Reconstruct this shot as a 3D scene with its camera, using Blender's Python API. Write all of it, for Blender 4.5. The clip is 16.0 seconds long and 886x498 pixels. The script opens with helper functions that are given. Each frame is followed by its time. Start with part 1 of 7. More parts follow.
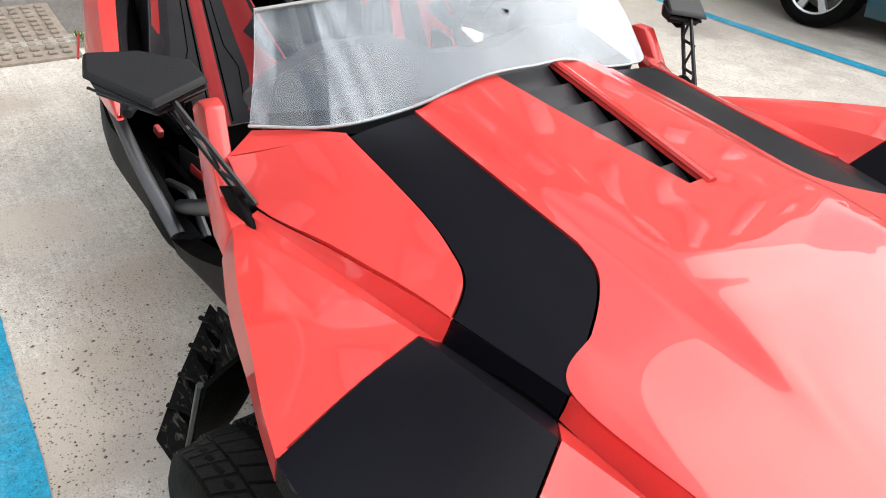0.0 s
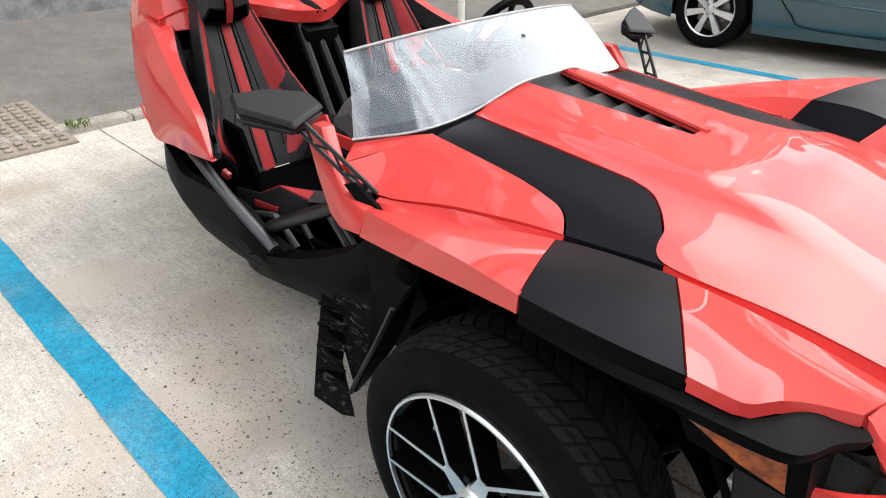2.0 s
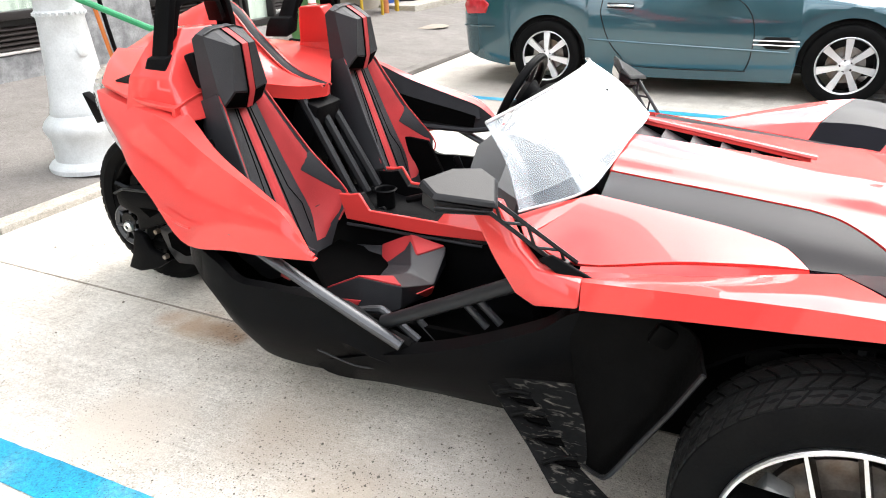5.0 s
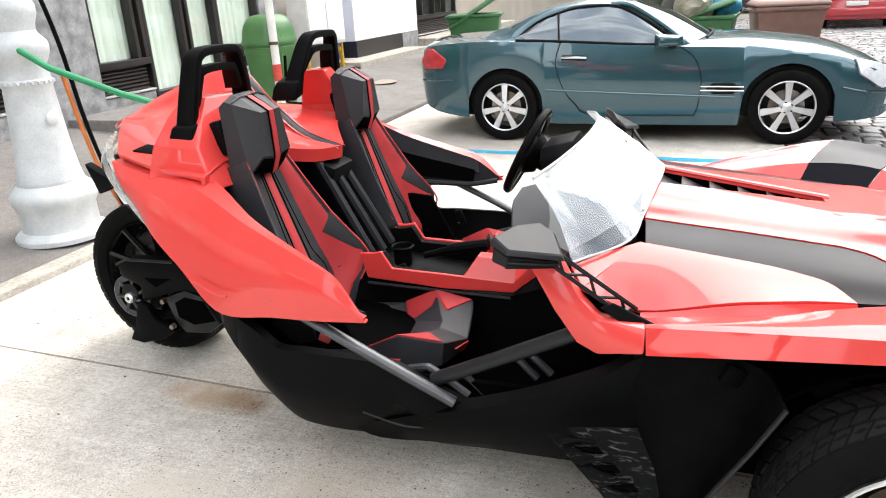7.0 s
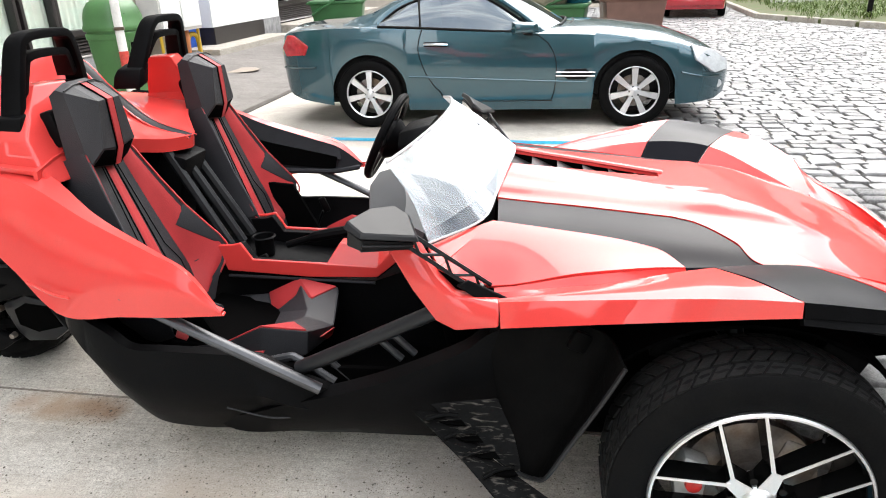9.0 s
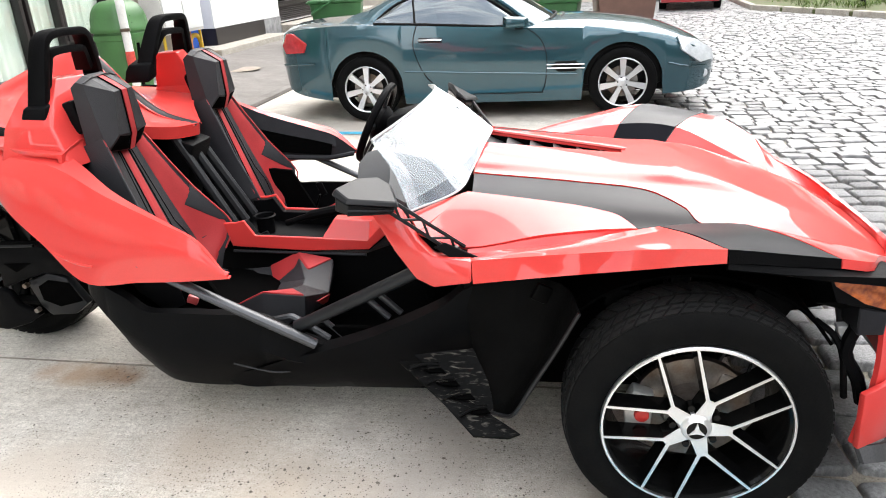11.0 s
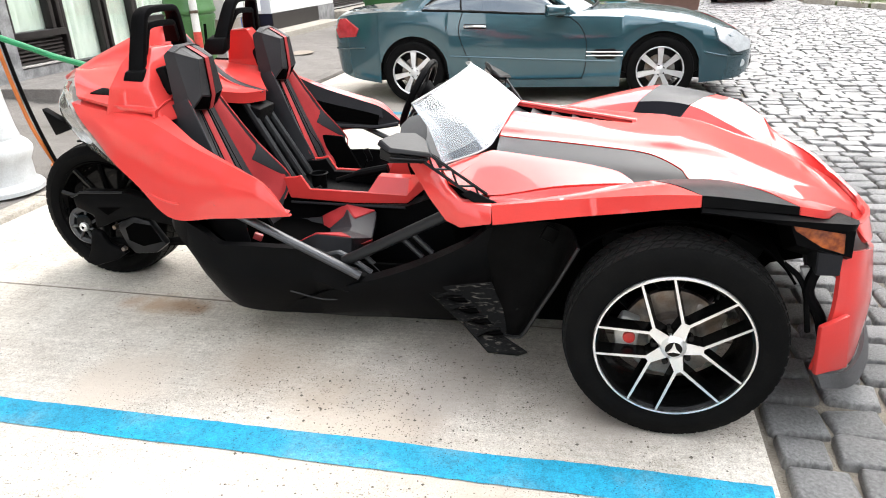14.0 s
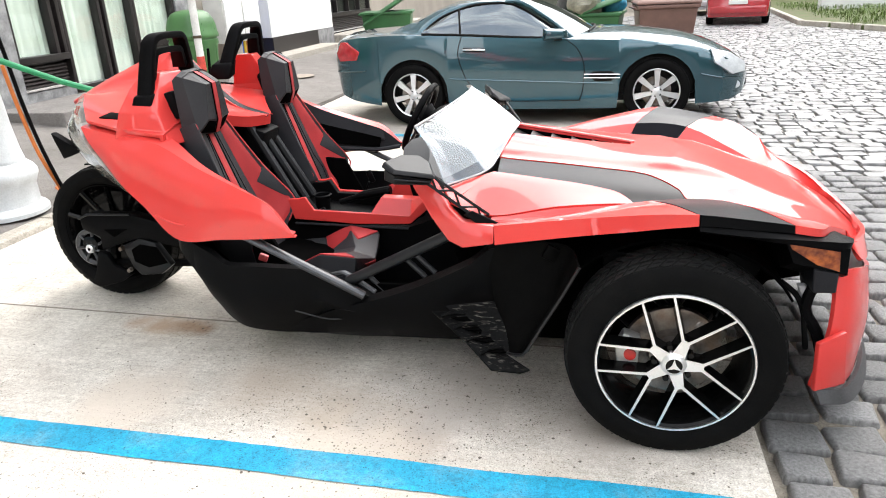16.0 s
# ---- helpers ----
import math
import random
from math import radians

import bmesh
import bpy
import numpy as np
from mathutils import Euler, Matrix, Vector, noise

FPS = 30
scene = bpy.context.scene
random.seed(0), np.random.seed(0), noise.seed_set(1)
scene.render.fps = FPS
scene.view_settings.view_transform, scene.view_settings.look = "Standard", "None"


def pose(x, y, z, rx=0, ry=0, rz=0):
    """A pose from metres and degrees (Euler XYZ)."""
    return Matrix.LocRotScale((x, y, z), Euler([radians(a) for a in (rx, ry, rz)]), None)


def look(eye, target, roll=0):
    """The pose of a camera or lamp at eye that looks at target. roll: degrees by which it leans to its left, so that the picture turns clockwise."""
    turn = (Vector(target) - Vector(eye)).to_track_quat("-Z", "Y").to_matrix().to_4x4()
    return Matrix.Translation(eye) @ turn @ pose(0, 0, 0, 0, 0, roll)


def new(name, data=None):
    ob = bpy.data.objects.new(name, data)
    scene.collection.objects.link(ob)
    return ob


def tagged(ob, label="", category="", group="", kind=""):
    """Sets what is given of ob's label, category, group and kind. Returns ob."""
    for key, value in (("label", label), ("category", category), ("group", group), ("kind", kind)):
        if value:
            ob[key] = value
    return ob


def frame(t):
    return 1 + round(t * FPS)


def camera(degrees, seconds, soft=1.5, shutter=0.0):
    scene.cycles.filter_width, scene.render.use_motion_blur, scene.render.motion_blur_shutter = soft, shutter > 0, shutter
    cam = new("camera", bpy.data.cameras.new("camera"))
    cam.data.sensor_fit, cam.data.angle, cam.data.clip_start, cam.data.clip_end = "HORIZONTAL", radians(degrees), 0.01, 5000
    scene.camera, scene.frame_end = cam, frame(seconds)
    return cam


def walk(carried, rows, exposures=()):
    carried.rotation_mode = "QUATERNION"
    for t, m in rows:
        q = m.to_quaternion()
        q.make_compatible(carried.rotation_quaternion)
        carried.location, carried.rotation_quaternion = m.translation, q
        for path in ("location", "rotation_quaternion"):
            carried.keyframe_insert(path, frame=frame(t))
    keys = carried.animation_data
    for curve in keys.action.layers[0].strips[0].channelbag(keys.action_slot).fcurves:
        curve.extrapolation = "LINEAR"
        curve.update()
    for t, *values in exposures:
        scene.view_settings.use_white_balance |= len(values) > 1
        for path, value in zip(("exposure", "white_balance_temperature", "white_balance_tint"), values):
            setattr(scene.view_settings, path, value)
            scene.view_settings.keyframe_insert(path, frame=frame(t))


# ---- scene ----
cam = camera(64.9, 16.0, soft=1.0)
PATH = [
    (0, (0.516, -1.114, 1.383), (-0.799, -0.083, 0.285), 4.1),
    (0.5, (0.566, -1.231, 1.429), (-0.86, -0.161, 0.523), 0.6),
    (1, (0.704, -1.322, 1.431), (-0.814, -0.251, 0.69), -0.9),
    (1.5, (0.716, -1.506, 1.425), (-0.727, -0.352, 0.66), 1.2),
    (2, (0.637, -1.697, 1.387), (-0.621, -0.458, 0.448), -0.8),
    (2.5, (0.501, -1.825, 1.371), (-0.681, -0.518, 0.425), -1.8),
    (3, (0.333, -1.903, 1.335), (-0.648, -0.495, 0.308), 0.8),
    (3.5, (0.198, -2.081, 1.373), (-0.546, -0.535, 0.346), -0.2),
    (4, (0.092, -2.177, 1.401), (-0.608, -0.589, 0.407), 0.2),
    (4.5, (-0.075, -2.171, 1.383), (-0.857, -0.553, 0.506), -3.6),
    (5, (-0.263, -2.173, 1.41), (-1.047, -0.524, 0.594), -2.0),
    (7.5, (-0.531, -2.311, 1.45), (-1.087, -0.517, 0.761), -3.5),
    (8, (-0.512, -2.289, 1.437), (-0.93, -0.477, 0.701), -2.5),
    (8.5, (-0.496, -2.293, 1.437), (-0.844, -0.472, 0.687), -2.4),
    (9, (-0.473, -2.305, 1.442), (-0.773, -0.471, 0.703), -2.1),
    (11.5, (-0.356, -2.632, 1.44), (-0.679, -0.804, 0.696), -3.5),
    (12, (-0.387, -2.708, 1.445), (-0.781, -0.887, 0.719), -1.8),
    (12.5, (-0.363, -2.722, 1.441), (-0.776, -0.916, 0.685), -2.5),
    (13, (-0.241, -2.781, 1.411), (-0.74, -1.031, 0.581), -2.5),
    (13.5, (-0.205, -2.833, 1.436), (-0.658, -1.038, 0.677), -2.4),
    (14, (-0.24, -2.932, 1.438), (-0.673, -1.135, 0.675), -2.6),
    (14.5, (-0.25, -2.965, 1.452), (-0.692, -1.154, 0.728), -3.0),
    (15, (-0.245, -2.974, 1.454), (-0.664, -1.152, 0.743), -3.1),
    (15.5, (-0.244, -2.973, 1.454), (-0.685, -1.153, 0.753), -3.4),
    (16, (-0.244, -2.974, 1.451), (-0.677, -1.154, 0.743), -2.8),
]
walk(cam, [(t, look(eye, target, roll)) for t, eye, target, roll in PATH], [(0.0, 0.78), (0.6, 0.78), (1.0, 0.69), (1.5, 0.71), (2.0, 0.90), (3.5, 1.68), (5.0, 1.75), (7.5, 1.50), (9.0, 1.56), (11.5, 1.58), (13.0, 1.55), (16.0, 1.48)])

# ---------------------------------------------------------------- world and light
SUN_UP, SUN_ROUND = radians(48), radians(20)
world = bpy.data.worlds.new("overcast_sky")
scene.world = world
world.use_nodes = True
wt = world.node_tree
wt.nodes.clear()
w_out = wt.nodes.new("ShaderNodeOutputWorld")
w_bg = wt.nodes.new("ShaderNodeBackground")
w_sky = wt.nodes.new("ShaderNodeTexSky")
w_sky.sky_type, w_sky.sun_disc = "NISHITA", False
w_sky.sun_elevation, w_sky.sun_rotation = SUN_UP, SUN_ROUND
w_sky.air_density, w_sky.dust_density = 1.0, 4.0
w_co = wt.nodes.new("ShaderNodeTexCoord")
w_no = wt.nodes.new("ShaderNodeTexNoise")
w_no.inputs["Scale"].default_value, w_no.inputs["Detail"].default_value = 4.2, 8.0
w_ramp = wt.nodes.new("ShaderNodeValToRGB")
w_ramp.color_ramp.elements[0].position, w_ramp.color_ramp.elements[1].position = 0.38, 0.57
w_ramp.color_ramp.elements[0].color = (5.2, 5.7, 6.6, 1)
w_ramp.color_ramp.elements[1].color = (11.6, 11.6, 11.6, 1)
w_mix = wt.nodes.new("ShaderNodeMix")
w_mix.data_type = "RGBA"
w_mix.inputs["Factor"].default_value = 0.85
wt.links.new(w_co.outputs["Generated"], w_no.inputs["Vector"])
wt.links.new(w_no.outputs["Fac"], w_ramp.inputs["Fac"])
wt.links.new(w_sky.outputs["Color"], w_mix.inputs["A"])
wt.links.new(w_ramp.outputs["Color"], w_mix.inputs["B"])
w_dot = wt.nodes.new("ShaderNodeVectorMath")
w_dot.operation = "DOT_PRODUCT"
w_dot.inputs[1].default_value = (math.sin(SUN_ROUND) * math.cos(.42), math.cos(SUN_ROUND) * math.cos(.42), math.sin(.42))
w_glow = wt.nodes.new("ShaderNodeMapRange")
w_glow.interpolation_type = "SMOOTHSTEP"
w_glow.inputs["From Min"].default_value, w_glow.inputs["From Max"].default_value = 0.25, 1.0
w_glow.inputs["To Min"].default_value, w_glow.inputs["To Max"].default_value = 0.94, 1.12
w_mul = wt.nodes.new("ShaderNodeVectorMath")
w_mul.operation = "SCALE"
wt.links.new(w_co.outputs["Generated"], w_dot.inputs[0])
wt.links.new(w_dot.outputs["Value"], w_glow.inputs["Value"])
wt.links.new(w_mix.outputs["Result"], w_mul.inputs[0])
wt.links.new(w_glow.outputs["Result"], w_mul.inputs["Scale"])
wt.links.new(w_mul.outputs["Vector"], w_bg.inputs["Color"])
wt.links.new(w_bg.outputs["Background"], w_out.inputs["Surface"])
w_bg.inputs["Strength"].default_value = 0.15

sun = new("sun", bpy.data.lights.new("sun", "SUN"))
sun.data.energy, sun.data.angle, sun.data.color = 1.1, radians(48), (1.0, 0.96, 0.9)
sun.matrix_world = look((3 * math.sin(SUN_ROUND), 3 * math.cos(SUN_ROUND), 3 * math.tan(SUN_UP)), (0, 0, 0))


# ---------------------------------------------------------------- materials
def mat(name, color, rough=0.5, metal=0.0, var=0.12, scale=6.0, grain=60.0, bump=0.1, coat=0.0, spec=0.5, color2=None):
    """A node material with variation at two scales and a fine relief."""
    m = bpy.data.materials.new(name)
    m.use_nodes = True
    nt = m.node_tree
    b = nt.nodes["Principled BSDF"]
    co = nt.nodes.new("ShaderNodeTexCoord")
    big, fine = nt.nodes.new("ShaderNodeTexNoise"), nt.nodes.new("ShaderNodeTexNoise")
    big.inputs["Scale"].default_value, big.inputs["Detail"].default_value = scale, 5.0
    fine.inputs["Scale"].default_value, fine.inputs["Detail"].default_value = grain, 6.0
    for n in (big, fine):
        nt.links.new(co.outputs["Object"], n.inputs["Vector"])
    ramp = nt.nodes.new("ShaderNodeValToRGB")
    c2 = color2 or [c * (1 - 2 * var) for c in color]
    ramp.color_ramp.elements[0].position, ramp.color_ramp.elements[1].position = 0.35, 0.68
    ramp.color_ramp.elements[0].color, ramp.color_ramp.elements[1].color = (*c2, 1), (*color, 1)
    nt.links.new(big.outputs["Fac"], ramp.inputs["Fac"])
    mix = nt.nodes.new("ShaderNodeMix")
    mix.data_type, mix.blend_type = "RGBA", "MULTIPLY"
    mix.inputs["Factor"].default_value = min(1.0, var * 3)
    gr = nt.nodes.new("ShaderNodeValToRGB")
    gr.color_ramp.elements[0].position, gr.color_ramp.elements[1].position = 0.3, 0.62
    gr.color_ramp.elements[0].color, gr.color_ramp.elements[1].color = (0.62, 0.62, 0.62, 1), (1.05, 1.05, 1.05, 1)
    nt.links.new(fine.outputs["Fac"], gr.inputs["Fac"])
    nt.links.new(ramp.outputs["Color"], mix.inputs["A"])
    nt.links.new(gr.outputs["Color"], mix.inputs["B"])
    nt.links.new(mix.outputs["Result"], b.inputs["Base Color"])
    rr = nt.nodes.new("ShaderNodeMapRange")
    rr.inputs["To Min"].default_value, rr.inputs["To Max"].default_value = max(0.02, rough * 0.82), min(1, rough * 1.18)
    nt.links.new(big.outputs["Fac"], rr.inputs["Value"])
    nt.links.new(rr.outputs["Result"], b.inputs["Roughness"])
    b.inputs["Metallic"].default_value = metal
    b.inputs["Coat Weight"].default_value, b.inputs["Coat Roughness"].default_value = coat, 0.02
    b.inputs["Specular IOR Level"].default_value = spec
    if bump:
        bp = nt.nodes.new("ShaderNodeBump")
        bp.inputs["Strength"].default_value, bp.inputs["Distance"].default_value = bump, 0.004
        nt.links.new(fine.outputs["Fac"], bp.inputs["Height"])
        nt.links.new(bp.outputs["Normal"], b.inputs["Normal"])
    return m


def glass(name, color=(1, 1, 1), rough=0.0, haze=0.0, streaks=False):
    """Clear sheet: a glossy film over a see-through body, with a little milky haze."""
    m = bpy.data.materials.new(name)
    m.use_nodes = True
    nt = m.node_tree
    nt.nodes.clear()
    out = nt.nodes.new("ShaderNodeOutputMaterial")
    tr, gl, df = nt.nodes.new("ShaderNodeBsdfTransparent"), nt.nodes.new("ShaderNodeBsdfGlossy"), nt.nodes.new("ShaderNodeBsdfDiffuse")
    lw = nt.nodes.new("ShaderNodeLayerWeight")
    lw.inputs["Blend"].default_value = 0.5
    po, fr = nt.nodes.new("ShaderNodeMath"), nt.nodes.new("ShaderNodeMapRange")
    po.operation = "POWER"
    po.inputs[1].default_value = 4.0
    fr.inputs["To Min"].default_value, fr.inputs["To Max"].default_value = 0.045, 1.0
    nt.links.new(lw.outputs["Facing"], po.inputs[0])
    nt.links.new(po.outputs["Value"], fr.inputs["Value"])
    tr.inputs["Color"].default_value = (*color, 1)
    gl.inputs["Roughness"].default_value = rough
    gl.inputs["Color"].default_value = (0.90, 0.95, 1.0, 1)
    df.inputs["Color"].default_value = (0.78, 0.83, 0.87, 1)
    body, top = nt.nodes.new("ShaderNodeMixShader"), nt.nodes.new("ShaderNodeMixShader")
    co, no, ra = nt.nodes.new("ShaderNodeTexCoord"), nt.nodes.new("ShaderNodeTexNoise"), nt.nodes.new("ShaderNodeMapRange")
    no.inputs["Scale"].default_value, no.inputs["Detail"].default_value = 7.0, 6.0
    ra.inputs["From Min"].default_value, ra.inputs["From Max"].default_value = 0.35, 0.7
    ra.inputs["To Min"].default_value, ra.inputs["To Max"].default_value = haze * 0.3, haze * 1.7
    nt.links.new(co.outputs["Object"], no.inputs["Vector"])
    nt.links.new(no.outputs["Fac"], ra.inputs["Value"])
    cloud = ra.outputs["Result"]
    if streaks:
        # cloudy zones of the sheet, parted by one clear slanting band
        def sums(op, a, b):
            n = nt.nodes.new("ShaderNodeMath")
            n.operation = op
            for k, v in enumerate((a, b)):
                if isinstance(v, float):
                    n.inputs[k].default_value = v
                else:
                    nt.links.new(v, n.inputs[k])
            return n.outputs["Value"]

        def step_(v, lo, hi, a=0.0, b=1.0):
            n = nt.nodes.new("ShaderNodeMapRange")
            n.inputs["From Min"].default_value, n.inputs["From Max"].default_value = lo, hi
            n.inputs["To Min"].default_value, n.inputs["To Max"].default_value = a, b
            nt.links.new(v, n.inputs["Value"])
            return n.outputs["Result"]
        sep, wv, rag = (nt.nodes.new("ShaderNode" + k) for k in ("SeparateXYZ", "TexWave", "TexNoise"))
        nt.links.new(co.outputs["Object"], sep.inputs["Vector"])
        rag.inputs["Scale"].default_value, rag.inputs["Detail"].default_value = 9.0, 4.0
        nt.links.new(co.outputs["Object"], rag.inputs["Vector"])
        wob = sums("MULTIPLY", sums("SUBTRACT", rag.outputs["Fac"], 0.5), 0.035)
        y, h = sums("ADD", sep.outputs["Y"], wob), sums("SUBTRACT", sep.outputs["Z"], 0.82)
        main = step_(sums("SUBTRACT", sep.outputs["Y"], sums("MULTIPLY", h, 0.363)), -0.501, -0.495)
        edge = step_(sums("SUBTRACT", y, sums("MULTIPLY", h, 0.45)), -0.582, -0.588)
        hazed = sums("MAXIMUM", main, edge)
        wv.bands_direction = "Y"
        wv.inputs["Scale"].default_value, wv.inputs["Distortion"].default_value = 6.0, 2.2
        wv.inputs["Detail"].default_value, wv.inputs["Detail Scale"].default_value = 2.0, 0.8
        nt.links.new(co.outputs["Object"], wv.inputs["Vector"])
        ripple_zone = step_(sep.outputs["Y"], -0.33, -0.42, 0.0, 0.30)
        wave = sums("MULTIPLY", sums("MULTIPLY", wv.outputs["Fac"], ripple_zone), hazed)
        cloud = sums("ADD", sums("ADD", sums("MULTIPLY", wave, 0.45), sums("MULTIPLY", cloud, sums("ADD", hazed, 0.4))), sums("ADD", sums("MULTIPLY", hazed, 0.02), 0.005))
        # the cloudy zones are a stronger and rougher mirror than the clear band
        nt.links.new(step_(hazed, 0.0, 1.0, 11.0, 3.9), po.inputs[1])
        nt.links.new(step_(hazed, 0.0, 1.0, 0.02, 0.5), gl.inputs["Roughness"])
        bp = nt.nodes.new("ShaderNodeBump")
        bp.inputs["Strength"].default_value, bp.inputs["Distance"].default_value = 0.12, 0.004
        nt.links.new(wave, bp.inputs["Height"])
        nt.links.new(bp.outputs["Normal"], gl.inputs["Normal"])
    nt.links.new(cloud, body.inputs["Fac"])
    nt.links.new(tr.outputs["BSDF"], body.inputs[1])
    nt.links.new(df.outputs["BSDF"], body.inputs[2])
    nt.links.new(fr.outputs["Result"], top.inputs["Fac"])
    nt.links.new(body.outputs["Shader"], top.inputs[1])
    nt.links.new(gl.outputs["BSDF"], top.inputs[2])
    nt.links.new(top.outputs["Shader"], out.inputs["Surface"])
    return m


RED = mat("red_paint", (0.66, 0.050, 0.044), 0.42, 0, 0.03, 3, 240, 0.0, coat=0.78, spec=0.14)
RED_SEAT = mat("red_vinyl", (0.42, 0.034, 0.036), 0.5, 0, 0.10, 9, 320, 0.25, spec=0.3)
BLK_SEAT = mat("black_vinyl", (0.027, 0.027, 0.030), 0.46, 0, 0.14, 9, 320, 0.3, spec=0.28)
LINER = mat("grey_black_liner", (0.022, 0.022, 0.025), 0.5, 0, 0.14, 9, 260, 0.25, spec=0.15)
STRIPE = mat("black_stripe_film", (0.0055, 0.0055, 0.0085), 0.34, 0, 0.10, 5, 300, 0.05, spec=0.13)
CHIN = mat("dull_grey_chin_plastic", (0.075, 0.075, 0.077), 0.5, 0, 0.2, 9, 200, 0.2, spec=0.3)
DASH = mat("dark_grey_dash_plastic", (0.050, 0.051, 0.054), 0.5, 0, 0.14, 9, 260, 0.2, spec=0.32)
MIRRORBLK = mat("satin_black_mirror_plastic", (0.010, 0.010, 0.011), 0.38, 0, 0.12, 9, 260, 0.12, spec=0.20)
PLASTIC = mat("black_grained_plastic", (0.0036, 0.0036, 0.004), 0.46, 0, 0.16, 8, 260, 0.22, spec=0.05)
WORN = mat("scuffed_black_plastic", (0.0032, 0.0031, 0.003), 0.5, 0, 0.22, 14, 70, 0.35, color2=(0.0018, 0.0018, 0.0018), spec=0.03)
DUSTY = mat("mud_scuffed_plastic", (0.005, 0.005, 0.005), 0.6, 0, 0.3, 14, 70, 0.5, color2=(0.003, 0.003, 0.003), spec=0.06)
# for dark liners, and for plates that stand for shade in openings
MATTE = mat("matt_black_liner_and_shade", (0.0015, 0.0015, 0.0015), 0.9, 0, 0.2, 8, 80, 0.2, spec=0.02)
TUBE = mat("black_tube_paint", (0.016, 0.0165, 0.018), 0.33, 0.1, 0.1, 8, 120, 0.04, spec=0.25)
RUBBER = mat("tyre_rubber", (0.0045, 0.0045, 0.0047), 0.62, 0, 0.2, 12, 150, 0.3, color2=(0.006, 0.0059, 0.0057), spec=0.04)
STEELTUBE = mat("satin_grey_tube_paint", (0.075, 0.077, 0.082), 0.34, 0.55, 0.1, 8, 120, 0.04)
TREAD = mat("worn_tread_rubber", (0.011, 0.0108, 0.0105), 0.6, 0, 0.2, 14, 150, 0.3, color2=(0.007, 0.007, 0.007), spec=0.10)
ALU = mat("machined_aluminium", (0.83, 0.83, 0.84), 0.36, 1.0, 0.05, 10, 300, 0.03)
GLOSSBLK = mat("gloss_black_rim", (0.004, 0.004, 0.004), 0.25, 0, 0.1, 8, 100, 0.02, coat=0.15, spec=0.06)
STEEL = mat("brake_steel", (0.30, 0.29, 0.28), 0.42, 0.9, 0.15, 12, 160, 0.1, color2=(0.16, 0.12, 0.09))
CHROME = mat("chrome", (0.80, 0.80, 0.80), 0.10, 1.0, 0.02, 6, 90, 0.0)
REDPLAIN = mat("red_caliper", (0.55, 0.02, 0.015), 0.4, 0, 0.1, 20, 150, 0.05)
AMBER = mat("amber_lens", (0.52, 0.12, 0.015), 0.15, 0, 0.25, 30, 60, 0.3, coat=1.0, color2=(0.22, 0.04, 0.008))
CLEARLENS = mat("smoked_tail_lens", (0.40, 0.38, 0.33), 0.12, 0, 0.25, 22, 60, 0.15, coat=1.0)
SCREEN = glass("windscreen_sheet", (0.93, 0.95, 0.96), 0.03, 0.05, True)
GLASSDK = glass("tinted_car_glass", (0.32, 0.38, 0.36), 0.0, 0.0)
for n_ in GLASSDK.node_tree.nodes:      # tinted film is a stronger mirror
    if n_.type == "MAP_RANGE" and n_.inputs["To Max"].default_value == 1.0:
        n_.inputs["To Min"].default_value = 0.14
CARD = mat("grey_screen_edge", (0.5, 0.5, 0.5), 0.4, 0, 0.1, 10, 80, 0.05)

# the stripe film turns glossy at a low angle
nt = STRIPE.node_tree
lw_s, mr_s = nt.nodes.new("ShaderNodeLayerWeight"), nt.nodes.new("ShaderNodeMapRange")
lw_s.inputs["Blend"].default_value = 0.5
mr_s.inputs["From Min"].default_value, mr_s.inputs["From Max"].default_value = 0.40, 0.90
mr_s.inputs["To Min"].default_value, mr_s.inputs["To Max"].default_value = 0.055, 0.19
nt.links.new(lw_s.outputs["Facing"], mr_s.inputs["Value"])
nt.links.new(mr_s.outputs["Result"], nt.nodes["Principled BSDF"].inputs["Specular IOR Level"])

# pale scratches on the scuffed plastic
nt = DUSTY.node_tree
w_map, w_nz, w_rp, w_mx = (nt.nodes.new("ShaderNode" + k) for k in ("Mapping", "TexNoise", "ValToRGB", "Mix"))
w_map.inputs["Scale"].default_value, w_map.inputs["Rotation"].default_value = (16, 60, 75), (0.4, -0.2, 0.7)
w_nz.inputs["Scale"].default_value, w_nz.inputs["Detail"].default_value, w_nz.inputs["Distortion"].default_value = 1.3, 7.0, 0.9
w_rp.color_ramp.elements[0].position, w_rp.color_ramp.elements[1].position = 0.56, 0.86
w_mx.data_type = "RGBA"
w_mx.inputs["B"].default_value = (0.16, 0.145, 0.125, 1)
nt.links.new([n for n in nt.nodes if n.type == "TEX_COORD"][0].outputs["Object"], w_map.inputs["Vector"])
nt.links.new(w_map.outputs["Vector"], w_nz.inputs["Vector"])
nt.links.new(w_nz.outputs["Fac"], w_rp.inputs["Fac"])
nt.links.new(w_rp.outputs["Color"], w_mx.inputs["Factor"])
nt.links.new(nt.nodes["Principled BSDF"].inputs["Base Color"].links[0].from_socket, w_mx.inputs["A"])
nt.links.new(w_mx.outputs["Result"], nt.nodes["Principled BSDF"].inputs["Base Color"])


# ---------------------------------------------------------------- shaping helpers
C = -0.015         # centre plane of the three-wheeler


